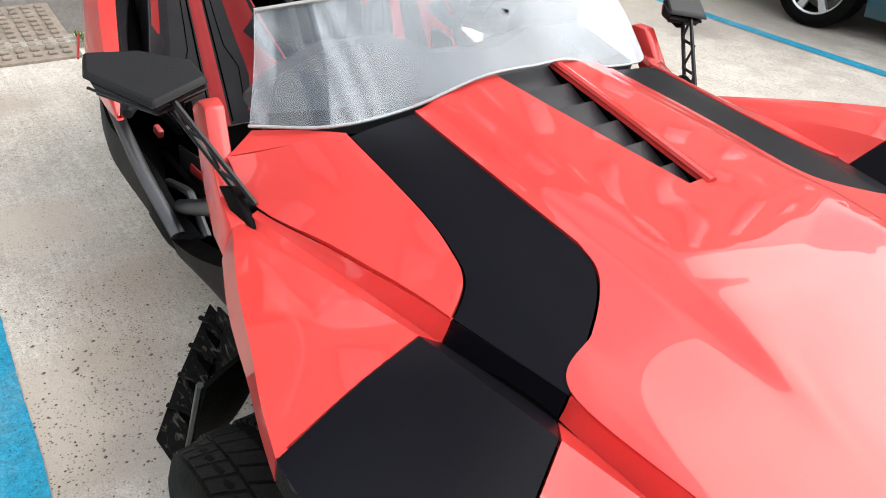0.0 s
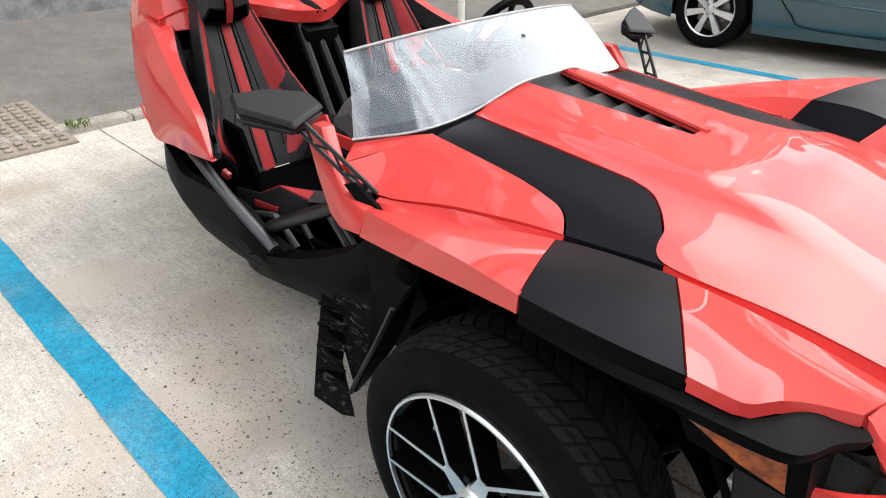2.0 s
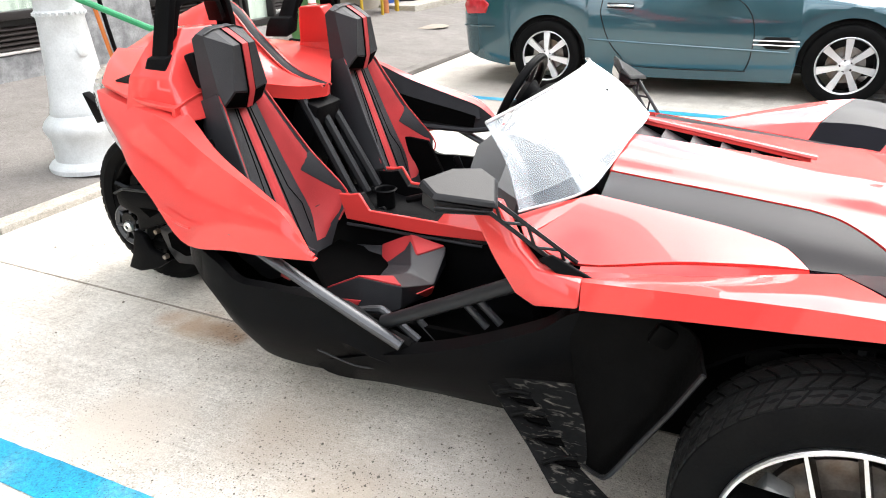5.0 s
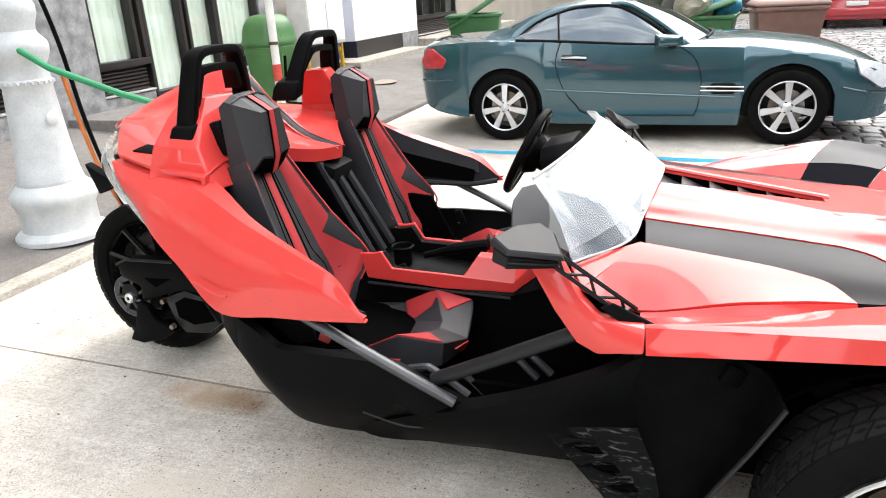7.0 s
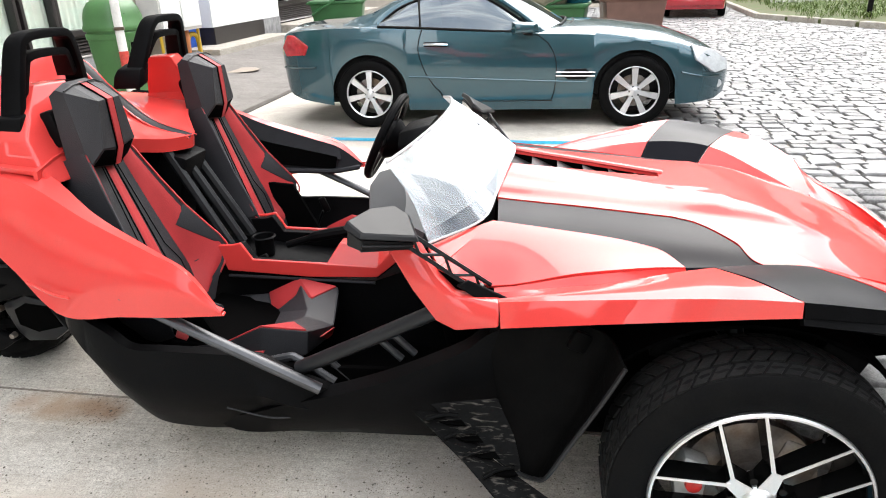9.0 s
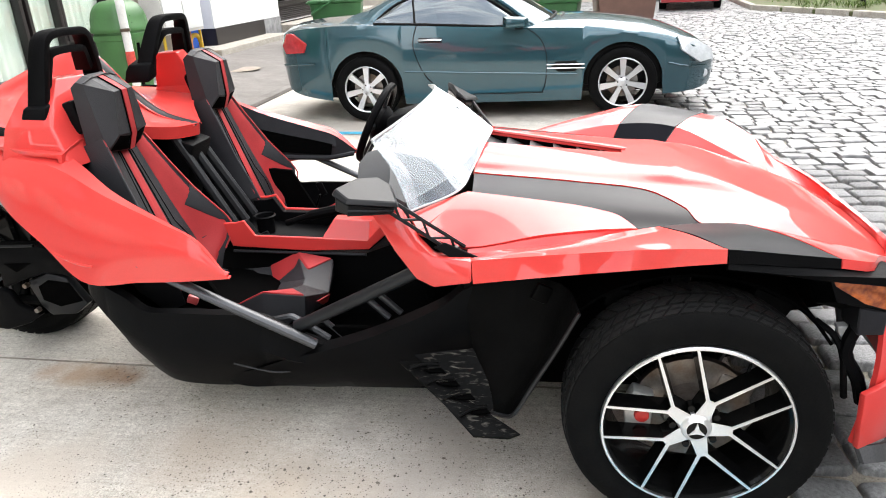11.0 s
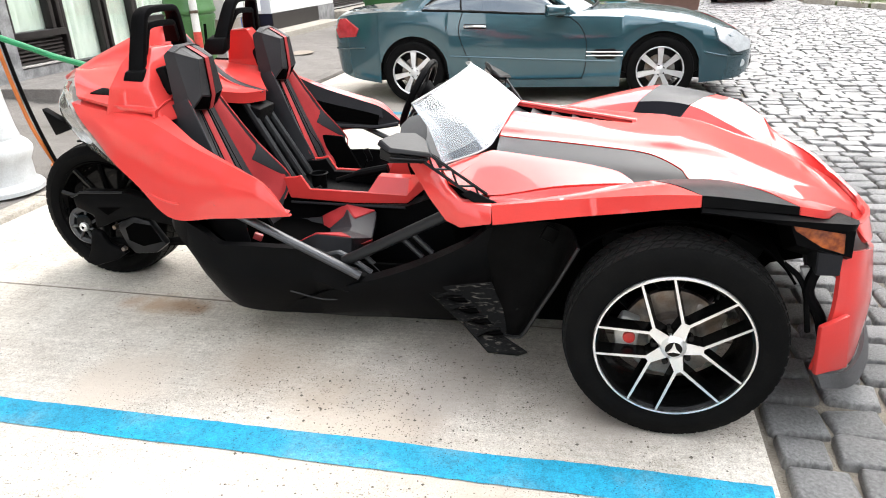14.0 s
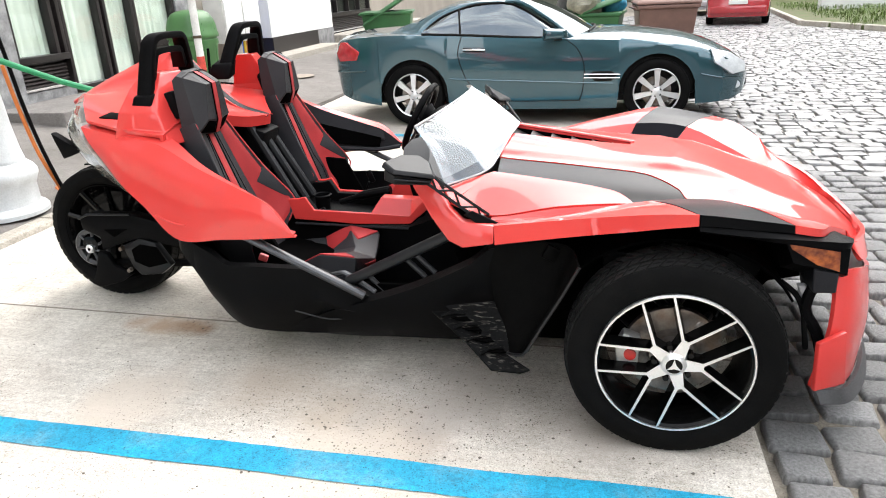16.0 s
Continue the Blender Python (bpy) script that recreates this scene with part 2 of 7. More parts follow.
def link(name, bm, material, parent=None, label="", angle=32, flat=False):
    bmesh.ops.recalc_face_normals(bm, faces=bm.faces)
    me = bpy.data.meshes.new(name)
    bm.to_mesh(me)
    bm.free()
    for m in material if isinstance(material, (list, tuple)) else [material]:
        me.materials.append(m)
    if not flat:
        for p in me.polygons:
            p.use_smooth = True
        me.set_sharp_from_angle(angle=radians(angle))
    ob = new(name, me)
    ob.parent = parent
    if label:
        ob["label"] = label
    return ob


def part(name, bm, material, parent, label="", **kw):
    return link(name, bm, material, parent, label, **kw)


def thing(name, label, category, at=(0, 0, 0), group="", kind=""):
    ob = new(name)
    ob.location = at
    ob.empty_display_size = 0.1
    return tagged(ob, label, category, group, kind)


def bevelled(bm, w=0.004, seg=2, angle=25):
    es = [e for e in bm.edges if len(e.link_faces) == 2 and e.calc_face_angle(0) > radians(angle)]
    if es and w:
        bmesh.ops.bevel(bm, geom=es, offset=w, segments=seg, affect="EDGES", profile=0.5, clamp_overlap=True)
    return bm


def box(size, at=(0, 0, 0), rot=(0, 0, 0), bevel=0.004, seg=2):
    bm = bmesh.new()
    bmesh.ops.create_cube(bm, size=1, matrix=pose(*at, *rot) @ Matrix.Diagonal((*size, 1)))
    return bevelled(bm, bevel, seg)


def solid(verts, faces, bevel=0.004, seg=2):
    bm = bmesh.new()
    vs = [bm.verts.new(v) for v in verts]
    for f in faces:
        bm.faces.new([vs[i] for i in f])
    bmesh.ops.recalc_face_normals(bm, faces=bm.faces)
    return bevelled(bm, bevel, seg)


def prism(outline, a, b, axis="y", bevel=0.004, seg=2):
    """A polygon (two coordinates a corner) pulled from a to b along an axis."""
    def at(p, t):
        return {"x": (t, p[0], p[1]), "y": (p[0], t, p[1]), "z": (p[0], p[1], t)}[axis]
    n = len(outline)
    return solid([at(p, a) for p in outline] + [at(p, b) for p in outline],
                 [tuple(range(n)), tuple(range(2 * n - 1, n - 1, -1))] + [(i, (i + 1) % n, n + (i + 1) % n, n + i) for i in range(n)], bevel, seg)


def plate(pts, thick, bevel=0.003, way=None):
    """A flat or slightly folded polygon with thickness."""
    pts = [Vector(p) for p in pts]
    if way is None:
        way = sum(((pts[i] - pts[0]).cross(pts[i + 1] - pts[0]) for i in range(1, len(pts) - 1)), Vector())
        way = way.normalized() * thick
    else:
        way = Vector(way).normalized() * thick
    n = len(pts)
    return solid([*pts, *[p - way for p in pts]],
                 [tuple(range(n)), tuple(range(2 * n - 1, n - 1, -1))] + [(i, (i + 1) % n, n + (i + 1) % n, n + i) for i in range(n)], bevel)


def loft(sections, caps=True, closed=True):
    bm = bmesh.new()
    rings = [[bm.verts.new(p) for p in s] for s in sections]
    n = len(rings[0])
    for a, b in zip(rings, rings[1:]):
        for i in range(n if closed else n - 1):
            j = (i + 1) % n
            bm.faces.new((a[i], a[j], b[j], b[i]))
    if caps and closed:
        bm.faces.new(rings[0])
        bm.faces.new(rings[-1])
    bmesh.ops.recalc_face_normals(bm, faces=bm.faces)
    return bm


def spline(pts, n):
    """n points evenly by parameter along a smooth line through pts."""
    pts = [Vector(p) for p in pts]
    out = []
    for i in range(n):
        t = i / (n - 1) * (len(pts) - 1)
        k = min(int(t), len(pts) - 2)
        f = t - k
        p1, p2 = pts[k], pts[k + 1]
        p0 = pts[k - 1] if k else p1 * 2 - p2
        p3 = pts[k + 2] if k + 2 < len(pts) else p2 * 2 - p1
        out.append(0.5 * (2 * p1 + (p2 - p0) * f + (2 * p0 - 5 * p1 + 4 * p2 - p3) * f * f + (3 * p1 - p0 - 3 * p2 + p3) * f ** 3))
    return out


def tube(pts, r, n=10, smooth=0, flat=1.0):
    """A round bar along pts; flat squeezes it in height."""
    pts = spline(pts, smooth) if smooth else [Vector(p) for p in pts]
    rings, side = [], None
    for i, p in enumerate(pts):
        d = (pts[min(i + 1, len(pts) - 1)] - pts[max(i - 1, 0)]).normalized()
        if side is None:
            side = d.cross(Vector((0, 0, 1)) if abs(d.z) < 0.9 else Vector((1, 0, 0))).normalized()
        side = (side - d * side.dot(d)).normalized()
        up = side.cross(d)
        rad = r(i / (len(pts) - 1)) if callable(r) else r
        rings.append([p + (side * math.cos(a) + up * math.sin(a) * flat) * rad for a in [2 * math.pi * k / n for k in range(n)]])
    return loft(rings)


def skin(grid, thick=0.012, up=(0, 0, 1)):
    """A sheet through a grid of points, with thickness below the side that looks along up."""
    rows, cols = len(grid), len(grid[0])
    g = [[Vector(p) for p in r] for r in grid]
    up = Vector(up)

    def normal(i, j):
        n = Vector()
        for a, b in ((1, 1), (-1, 1), (1, -1), (-1, -1)):
            i2, j2 = min(max(i + a, 0), rows - 1), min(max(j + b, 0), cols - 1)
            n += (g[i2][j] - g[i][j]).cross(g[i][j2] - g[i][j]) * (a * b)
        n = n.normalized() if n.length > 1e-9 else up.copy()
        return n if n.dot(up) >= 0 else -n
    bm = bmesh.new()
    top = [[bm.verts.new(p) for p in r] for r in g]
    low = [[bm.verts.new(g[i][j] - normal(i, j) * thick) for j in range(cols)] for i in range(rows)]
    for i in range(rows - 1):
        for j in range(cols - 1):
            bm.faces.new((top[i][j], top[i][j + 1], top[i + 1][j + 1], top[i + 1][j]))
            bm.faces.new((low[i][j], low[i + 1][j], low[i + 1][j + 1], low[i][j + 1]))
    for i in range(rows - 1):
        for j in (0, cols - 1):
            bm.faces.new((top[i][j], top[i + 1][j], low[i + 1][j], low[i][j]))
    for j in range(cols - 1):
        for i in (0, rows - 1):
            bm.faces.new((top[i][j], top[i][j + 1], low[i][j + 1], low[i][j]))
    bmesh.ops.remove_doubles(bm, verts=bm.verts, dist=1e-5)
    bmesh.ops.recalc_face_normals(bm, faces=bm.faces)
    return bm


def between(lines, nu, nv, thick=0.012, up=(0, 0, 1)):
    """A smooth sheet that passes through several space curves."""
    curves = [spline(l, nu) for l in lines]
    grid = [spline([c[i] for c in curves], nv) if len(curves) > 2 else [curves[0][i].lerp(curves[1][i], k / (nv - 1)) for k in range(nv)] for i in range(nu)]
    return skin(grid, thick, up)


def lathe(profile, n=48, axis="y", at=(0, 0, 0)):
    """Turns (radius, along) pairs round an axis through at."""
    rings = []
    for k in range(n):
        a = 2 * math.pi * k / n
        ring = []
        for r, h in profile:
            c, s = r * math.cos(a), r * math.sin(a)
            ring.append(Vector({"y": (c, h, s), "z": (c, s, h), "x": (h, c, s)}[axis]) + Vector(at))
        rings.append(ring)
    bm = bmesh.new()
    vs = [[bm.verts.new(p) for p in r] for r in rings]
    m = len(profile)
    for k in range(n):
        for i in range(m - 1):
            bm.faces.new((vs[k][i], vs[k][i + 1], vs[(k + 1) % n][i + 1], vs[(k + 1) % n][i]))
    bmesh.ops.remove_doubles(bm, verts=bm.verts, dist=1e-6)
    bmesh.ops.recalc_face_normals(bm, faces=bm.faces)
    return bm


def flip(bm, c=C):
    """The mirror image of bm in the plane y = c."""
    other = bm.copy()
    for v in other.verts:
        v.co.y = 2 * c - v.co.y
    bmesh.ops.reverse_faces(other, faces=other.faces)
    return other


def pair(name, bm, material, parent, label="", **kw):
    """A part and its mirror image."""
    other = flip(bm)
    return part(name, bm, material, parent, label, **kw), part(name, other, material, parent, label, **kw)


# ---------------------------------------------------------------- the red three-wheeler
trike = thing("three_wheeler", "open red three-wheeled roadster with black stripes, parked on concrete", "roadster")

HX = [-0.78, -0.60, -0.35, -0.10, 0.14, 0.35, 0.55, 0.70]
HY = [0.0, 0.12, 0.245, 0.29, 0.47, 0.55, 0.68]
HZ = [(.905, .900, .872, .850, .825, .810, .770), (.872, .868, .846, .824, .806, .775, .700), (.834, .831, .818, .800, .774, .750, .710),
      (.797, .796, .788, .769, .744, .722, .700), (.770, .770, .764, .740, .712, .690, .670), (.690, .690, .688, .682, .655, .630, .600),
      (.612, .612, .608, .600, .570, .550, .520), (.525, .525, .520, .512, .480, .460, .440)]


def cubic(xs, ys, x):
    x = min(max(x, xs[0]), xs[-1])
    k = max(i for i in range(len(xs) - 1) if xs[i] <= x)
    f = (x - xs[k]) / (xs[k + 1] - xs[k])
    m = [(ys[min(i + 1, len(xs) - 1)] - ys[max(i - 1, 0)]) / (xs[min(i + 1, len(xs) - 1)] - xs[max(i - 1, 0)]) for i in (k, k + 1)]
    h = xs[k + 1] - xs[k]
    return (2 * f**3 - 3 * f * f + 1) * ys[k] + (f**3 - 2 * f * f + f) * h * m[0] + (3 * f * f - 2 * f**3) * ys[k + 1] + (f**3 - f * f) * h * m[1]


def hood_z(x, y):
    d = abs(y - C)
    # the middle is raised behind a crease that ends in a blunt point
    edge = .228 + .05 * (x + .34) / .46
    rise = min(1, max(0, (edge - d) / .034)) * min(1, max(0, (.15 - .35 * d - x) / .05))
    return cubic(HX, [cubic(HY, row, d) for row in HZ], x) + .007 * rise - .001


def on_hood(a, b, nu, nv, thick=0.012, drop=0.0):
    """A hood panel between two plan curves."""
    ca, cb = spline([(*p, 0) for p in a], nu), spline([(*p, 0) for p in b], nu)
    grid = []
    for p, q in zip(ca, cb):
        grid.append([Vector((v.x, v.y, hood_z(v.x, v.y) - drop)) for v in [p.lerp(q, k / (nv - 1)) for k in range(nv)]])
    return skin(grid, thick)


# plan curves of the nearer half of the hood
STR_OUT = [(-.60, -.482), (-.33, -.490), (-.21, -.508), (-.165, -.523), (-.138, -.548), (-.113, -.584)]
STR_IN = [(-.610, -.324), (-.35, -.330), (-.118, -.328), (-.058, -.345), (-.012, -.385), (.033, -.447), (.090, -.538)]
EDGE = [(-.735, -.690), (-.60, -.690), (-.34, -.640), (-.22, -.610), (-.16, -.596), (-.117, -.588)]
pair("hood_side", on_hood([(-.615, -.486)] + [(x - .003, y - .004) for x, y in STR_OUT[1:]], EDGE, 26, 12), RED, trike)
rear_a = [(-.612, -.484, hood_z(-.612, -.484)), (-.690, -.548, .796), (-.774, -.618, .778)]
rear_b = [(x, y, hood_z(x, y)) for x, y in ((-.618, -.490), (-.676, -.589), (-.734, -.688))]
pair("hood_corner", between([rear_a, rear_b], 12, 6, .012), RED, trike)
pair("hood_stripe", on_hood(STR_OUT, STR_IN, 30, 8, drop=0.003), STRIPE, trike, "matt black stripe over the hood")
# middle of the hood: strips on both sides of the louvred slot, then one sheet to the nose
CUT = -0.116
IN = [(-.613, -.320), (-.35, -.326), (-.116, -.324)]
part("hood_middle", on_hood(IN, [(-.600, -.120), (-.35, -.082), (CUT, -.042)], 20, 20), RED, trike)
part("hood_middle", on_hood([(-.600, .052), (-.35, .027), (CUT, .001)], [(x, 2 * C - y) for x, y in IN], 20, 20), RED, trike)
front_a = [(CUT, -.324), (-.056, -.341), (-.009, -.382), (.037, -.444), (.094, -.535), (.35, -.485), (.55, -.42), (.70, -.33)]
part("hood_nose", on_hood(front_a, [(x, 2 * C - y) for x, y in front_a], 70, 70), RED, trike)
ridge = [Vector((x, y, hood_z(x, y) + .001)) for x, y in ((-.60, .060), (-.35, .036), (-.10, .006))]
part("vent_rim", tube(ridge, .011, 8, 14, 0.8), RED, trike)
vent = part("vent_well", prism([(-.61, -.135), (-.10, -.050), (-.10, .008), (-.61, .062)], .745, .76, "z", 0), MATTE, trike)
for a_, b_ in (((-.61, -.126), (-.10, -.046)), ((-.61, .060), (-.10, .006)), ((-.10, -.048), (-.10, .008)), ((-.61, -.128), (-.61, .062))):
    part("vent_wall", plate([(*a_, hood_z(*a_) - .014), (*b_, hood_z(*b_) - .014), (*b_, .70), (*a_, .74)], .004, 0), MATTE, vent)
for k in range(6):
    x = -.575 + k * .083
    y0, y1 = -.118 + (x + .6) * .150, .050 - (x + .6) * .092
    zt = hood_z(x, -.05) - .006
    part("louvre", plate([(x - .03, y0, zt), (x + .062, y0 + .012, zt - .048), (x + .062, y1, zt - .048), (x - .03, y1, zt)], .006, .002, (0, 0, 1)), BLK_SEAT, vent)

# step under the hood's edge, in red and black lengths
HE = [(-.600, -.692), (-.34, -.646), (-.112, -.587), (.090, -.538), (.35, -.488), (.55, -.424)]


def hood_edge(x):
    return cubic([p[0] for p in HE], [p[1] for p in HE], x)


def step_depth(x):
    return .006 + .034 * min(1, max(0, (x + .6) / .5))


def step_strip(x0, x1, n=10):
    grid = []
    for i in range(n):
        x = x0 + (x1 - x0) * i / (n - 1)
        y, z = hood_edge(x), hood_z(x, hood_edge(x)) - .004
        deep = step_depth(x)
        grid.append([Vector((x, y, z)), Vector((x, y - .006, z - deep * .5)), Vector((x, y - .016, z - deep))])
    return skin(grid, .01, (0, -1, 0))


pair("hood_step", step_strip(-.595, -.115), RED, trike)
pair("hood_step", step_strip(-.111, .088), STRIPE, trike, "black step below the hood stripe")
pair("hood_step", step_strip(.092, .54), RED, trike)

# front fender: inner valley, swelling and outer crest
F_IN = [(x, hood_edge(x) - .014, hood_z(x, hood_edge(x)) - .004 - step_depth(x)) for x in (-.585, -.34, -.112, .090, .35, .54)]
F_OUT = [(-.580, -.748, .684), (-.34, -.832, .737), (-.10, -.902, .780), (.051, -.943, .796), (.20, -.926, .776), (.318, -.893, .752), (.406, -.862, .731), (.435, -.805, .722), (.515, -.700, .676)]
F_LOW = [(-.575, -.778, .626), (-.34, -.852, .684), (-.10, -.910, .732), (.051, -.947, .762), (.20, -.933, .748), (.318, -.897, .728), (.406, -.866, .708), (.435, -.810, .702), (.515, -.705, .656)]


def along(curve, x0, x1, n=8):
    xs = [p[0] for p in curve]
    return [Vector((x, cubic(xs, [p[1] for p in curve], x), cubic(xs, [p[2] for p in curve], x))) for x in [x0 + (x1 - x0) * i / (n - 1) for i in range(n)]]


CREST = [(-.585, -.712, .674), (-.34, -.704, .716), (-.066, -.681, .759), (.164, -.638, .748), (.35, -.545, .668), (.53, -.452, .572)]


def fender(i0, i1, k0, k1, o0, o1, bulge):
    """Valley below the hood's step, crest beside it, then an almost flat face down to the rim."""
    a, k, b = along(F_IN, i0, i1), along(CREST, k0, k1), along(F_OUT, o0, o1)
    m = [p.lerp(q, .5) + Vector((0, 0, bulge)) for p, q in zip(k, b)]
    grid = []
    for p, c, h, q in zip(*(spline(l, 22) for l in (a, k, m, b))):
        slope = [p.lerp(c, f) for f in (0, .35, .7, .92)]
        grid.append(slope + spline([c, h, q], 11))
    return skin(grid, .012)


pair("fender_rear", fender(-.585, -.115, -.583, -.069, -.580, .048, .006), RED, trike, angle=24)
pair("fender_patch", fender(-.112, .088, -.066, .164, .052, .316, .008), STRIPE, trike, "black panel over the front wheel", angle=24)
pair("fender_front", fender(.092, .53, .168, .53, .320, .51, .010), RED, trike, angle=24)
pair("fender_rim", between([along(F_OUT, -.579, .049), along(F_LOW, -.574, .049)], 16, 4, .014, (0, -1, 0)), RED, trike)
pair("fender_rim", between([along(F_OUT, .053, .318), along(F_LOW, .053, .318)], 12, 4, .014, (0, -1, 0)), PLASTIC, trike, "black plastic fender lip")
pair("fender_rim", between([along(F_OUT, .321, .512), along(F_LOW, .321, .512)], 10, 4, .014, (0, -1, 0)), RED, trike)
lip_in = [(.053, -.942, .762), (.20, -.930, .746), (.318, -.890, .726), (.406, -.858, .707), (.440, -.800, .702), (.46, -.77, .695), (.49, -.74, .675), (.522, -.703, .654)]
lip_out = [(.053, -.950, .748), (.20, -.941, .730), (.318, -.917, .716), (.40, -.902, .707), (.466, -.886, .699), (.490, -.855, .692), (.505, -.80, .682), (.535, -.72, .652)]
pair("fender_lip", between([lip_in, lip_out], 26, 5, .020, (0, -.3, 1)), PLASTIC, trike, "black plastic lip under the fender")
# nose cap closing the front
front_top = [(.517, -.700, .672), (.56, -.66, .620), (.66, -.42, .585), (.705, -.20, .555), (.715, C, .55)]
front_low = [(.522, -.700, .640), (.585, -.67, .565), (.685, -.42, .50), (.735, -.20, .46), (.745, C, .455)]
pair("nose_panel", between([front_top, front_low], 20, 5, .012, (1, 0, 0)), RED, trike)

hood_front = [(x, y, hood_z(x, y) - .012) for x, y in ((.52, -.445), (.58, -.40), (.65, -.35), (.70, -.22), (.70, C))]
pair("nose_fill", between([hood_front, [(x - .004, y, z - .004) for x, y, z in front_top]], 18, 6, .010), RED, trike)

# front bumper: red wrap with a black lip
b_top = [(.478, -.80, .575), (.560, -.73, .560), (.660, -.52, .490), (.730, -.25, .42), (.742, C, .41)]
b_mid = [(.470, -.842, .400), (.560, -.775, .380), (.672, -.55, .320), (.745, -.25, .28), (.757, C, .28)]
b_low = [(.430, -.862, .200), (.545, -.780, .170), (.660, -.55, .150), (.735, -.25, .15), (.747, C, .15)]
pair("bumper", between([b_top, b_mid, b_low], 22, 9, .014, (1, -.6, 0)), RED, trike)
pair("bumper_wing", plate([(.428, -.866, .196), (.424, -.862, .362), (.505, -.835, .395), (.540, -.785, .185)], .018, .004), RED, trike)
pair("bumper_lip", between([[(x + .012, y - .01, z - .002) for x, y, z in b_low], [(x + .03, y - .02, z - .05) for x, y, z in b_low]], 22, 4, .014, (1, -.6, 0)), CHIN, trike, "dull grey plastic chin lip")

# side lamp with its black tray
pair("side_lamp", loft([[(.312, -.885, .690), (.462, -.846, .655), (.468, -.842, .590), (.338, -.872, .640)],
                        [(.318, -.845, .690), (.452, -.80, .655), (.455, -.80, .590), (.338, -.835, .640)]]), AMBER, trike, "amber plastic side lamp")
pair("lamp_tray", loft([[(.298, -.888, .705), (.490, -.838, .662), (.494, -.832, .575), (.330, -.876, .628)],
                        [(.300, -.74, .640), (.49, -.70, .590), (.49, -.70, .50), (.33, -.74, .56)]]), PLASTIC, trike)
pair("lamp_housing", bevelled(loft([[(.395, -.852, .600), (.470, -.838, .585), (.470, -.835, .515), (.400, -.848, .520)], [(.395, -.74, .590), (.470, -.72, .575), (.470, -.72, .51), (.400, -.74, .515)]]), .004, 1), LINER, trike, "smoked plastic box below the side lamp")
pair("nose_clip", bevelled(loft([[(.372, -.80, .520), (.398, -.80, .522), (.418, -.79, .470), (.395, -.79, .462)], [(.372, -.77, .520), (.398, -.77, .522), (.418, -.76, .470), (.395, -.76, .462)]]), .003, 1), CARD, trike, "pale bracket behind the bumper")
pair("nose_cable", tube([(.33, -.76, .52), (.37, -.785, .49), (.395, -.80, .44), (.405, -.80, .38), (.42, -.79, .30)], .009, 8, 14), RUBBER, trike)
pair("bumper_bracket", tube([(.43, -.80, .57), (.40, -.80, .45), (.445, -.79, .36), (.47, -.78, .28)], .018, 8, 10), PLASTIC, trike)
pair("bumper_bracket", tube([(.385, -.72, .60), (.42, -.70, .48), (.43, -.66, .40)], .012, 8, 8), TUBE, trike)

# dark structure between the front wheels
part("front_tub", loft([[(x, C - w, z0), (x, C + w, z0), (x, C + w + .02, z1), (x, C - w - .02, z1)] for x, w, z0, z1 in
                        ((-.62, .56, .17, .60), (-.35, .52, .17, .64), (.0, .46, .18, .65), (.22, .46, .24, .60), (.36, .46, .40, .58), (.50, .46, .43, .50), (.62, .32, .42, .46))]), MATTE, trike)
for s in (-1, 1):
    for z0, z1, x0 in ((.26, .24, -.16), (.26, .24, .17), (.44, .42, -.14), (.44, .42, .14)):
        part("suspension_arm", tube([(x0, C + s * .48, z0), (0, C + s * .79, z1)], .016, 8), TUBE, trike)
    part("damper", tube([(.02, C + s * .52, .64), (.0, C + s * .72, .30)], .028, 10), TUBE, trike)
    coil = [(.02 - .02 * t + .045 * math.cos(t * 38), C + s * (.53 + .17 * t) + .045 * math.sin(t * 38) * .9, .62 - .28 * t) for t in [i / 60 for i in range(61)]]
    part("coil_spring", tube(coil, .007, 6), TUBE, trike)
    part("inner_bracket", box((.09, .05, .06), (-.17, C + s * .74, .585), (0, 10, 0), .008), WORN, trike)
    part("inner_bracket", box((.11, .05, .07), (.20, C + s * .76, .575), (0, 25, 0), .008), WORN, trike)
    part("fender_liner", skin([[Vector((.40 * math.cos(a), C + s * yy, .33 + .345 * math.sin(a))) for yy in (.46, .58, .70, .80)] for a in [radians(25 + 130 * i / 14) for i in range(15)]], .008), MATTE, trike)


# ---------------------------------------------------------------- wheels
def tyre_profile(r, rr, w):
    h = w / 2
    return [(rr - .012, -h * .80), (rr, -h * .86), (rr + .018, -h * .96), (rr + (r - rr) * .45, -h * 1.0), (r - .028, -h * .96), (r - .009, -h * .86),
            (r - .001, -h * .62), (r, 0), (r - .001, h * .62), (r - .009, h * .86), (r - .028, h * .96), (rr + (r - rr) * .45, h), (rr + .018, h * .96), (rr, h * .86), (rr - .012, h * .80)]


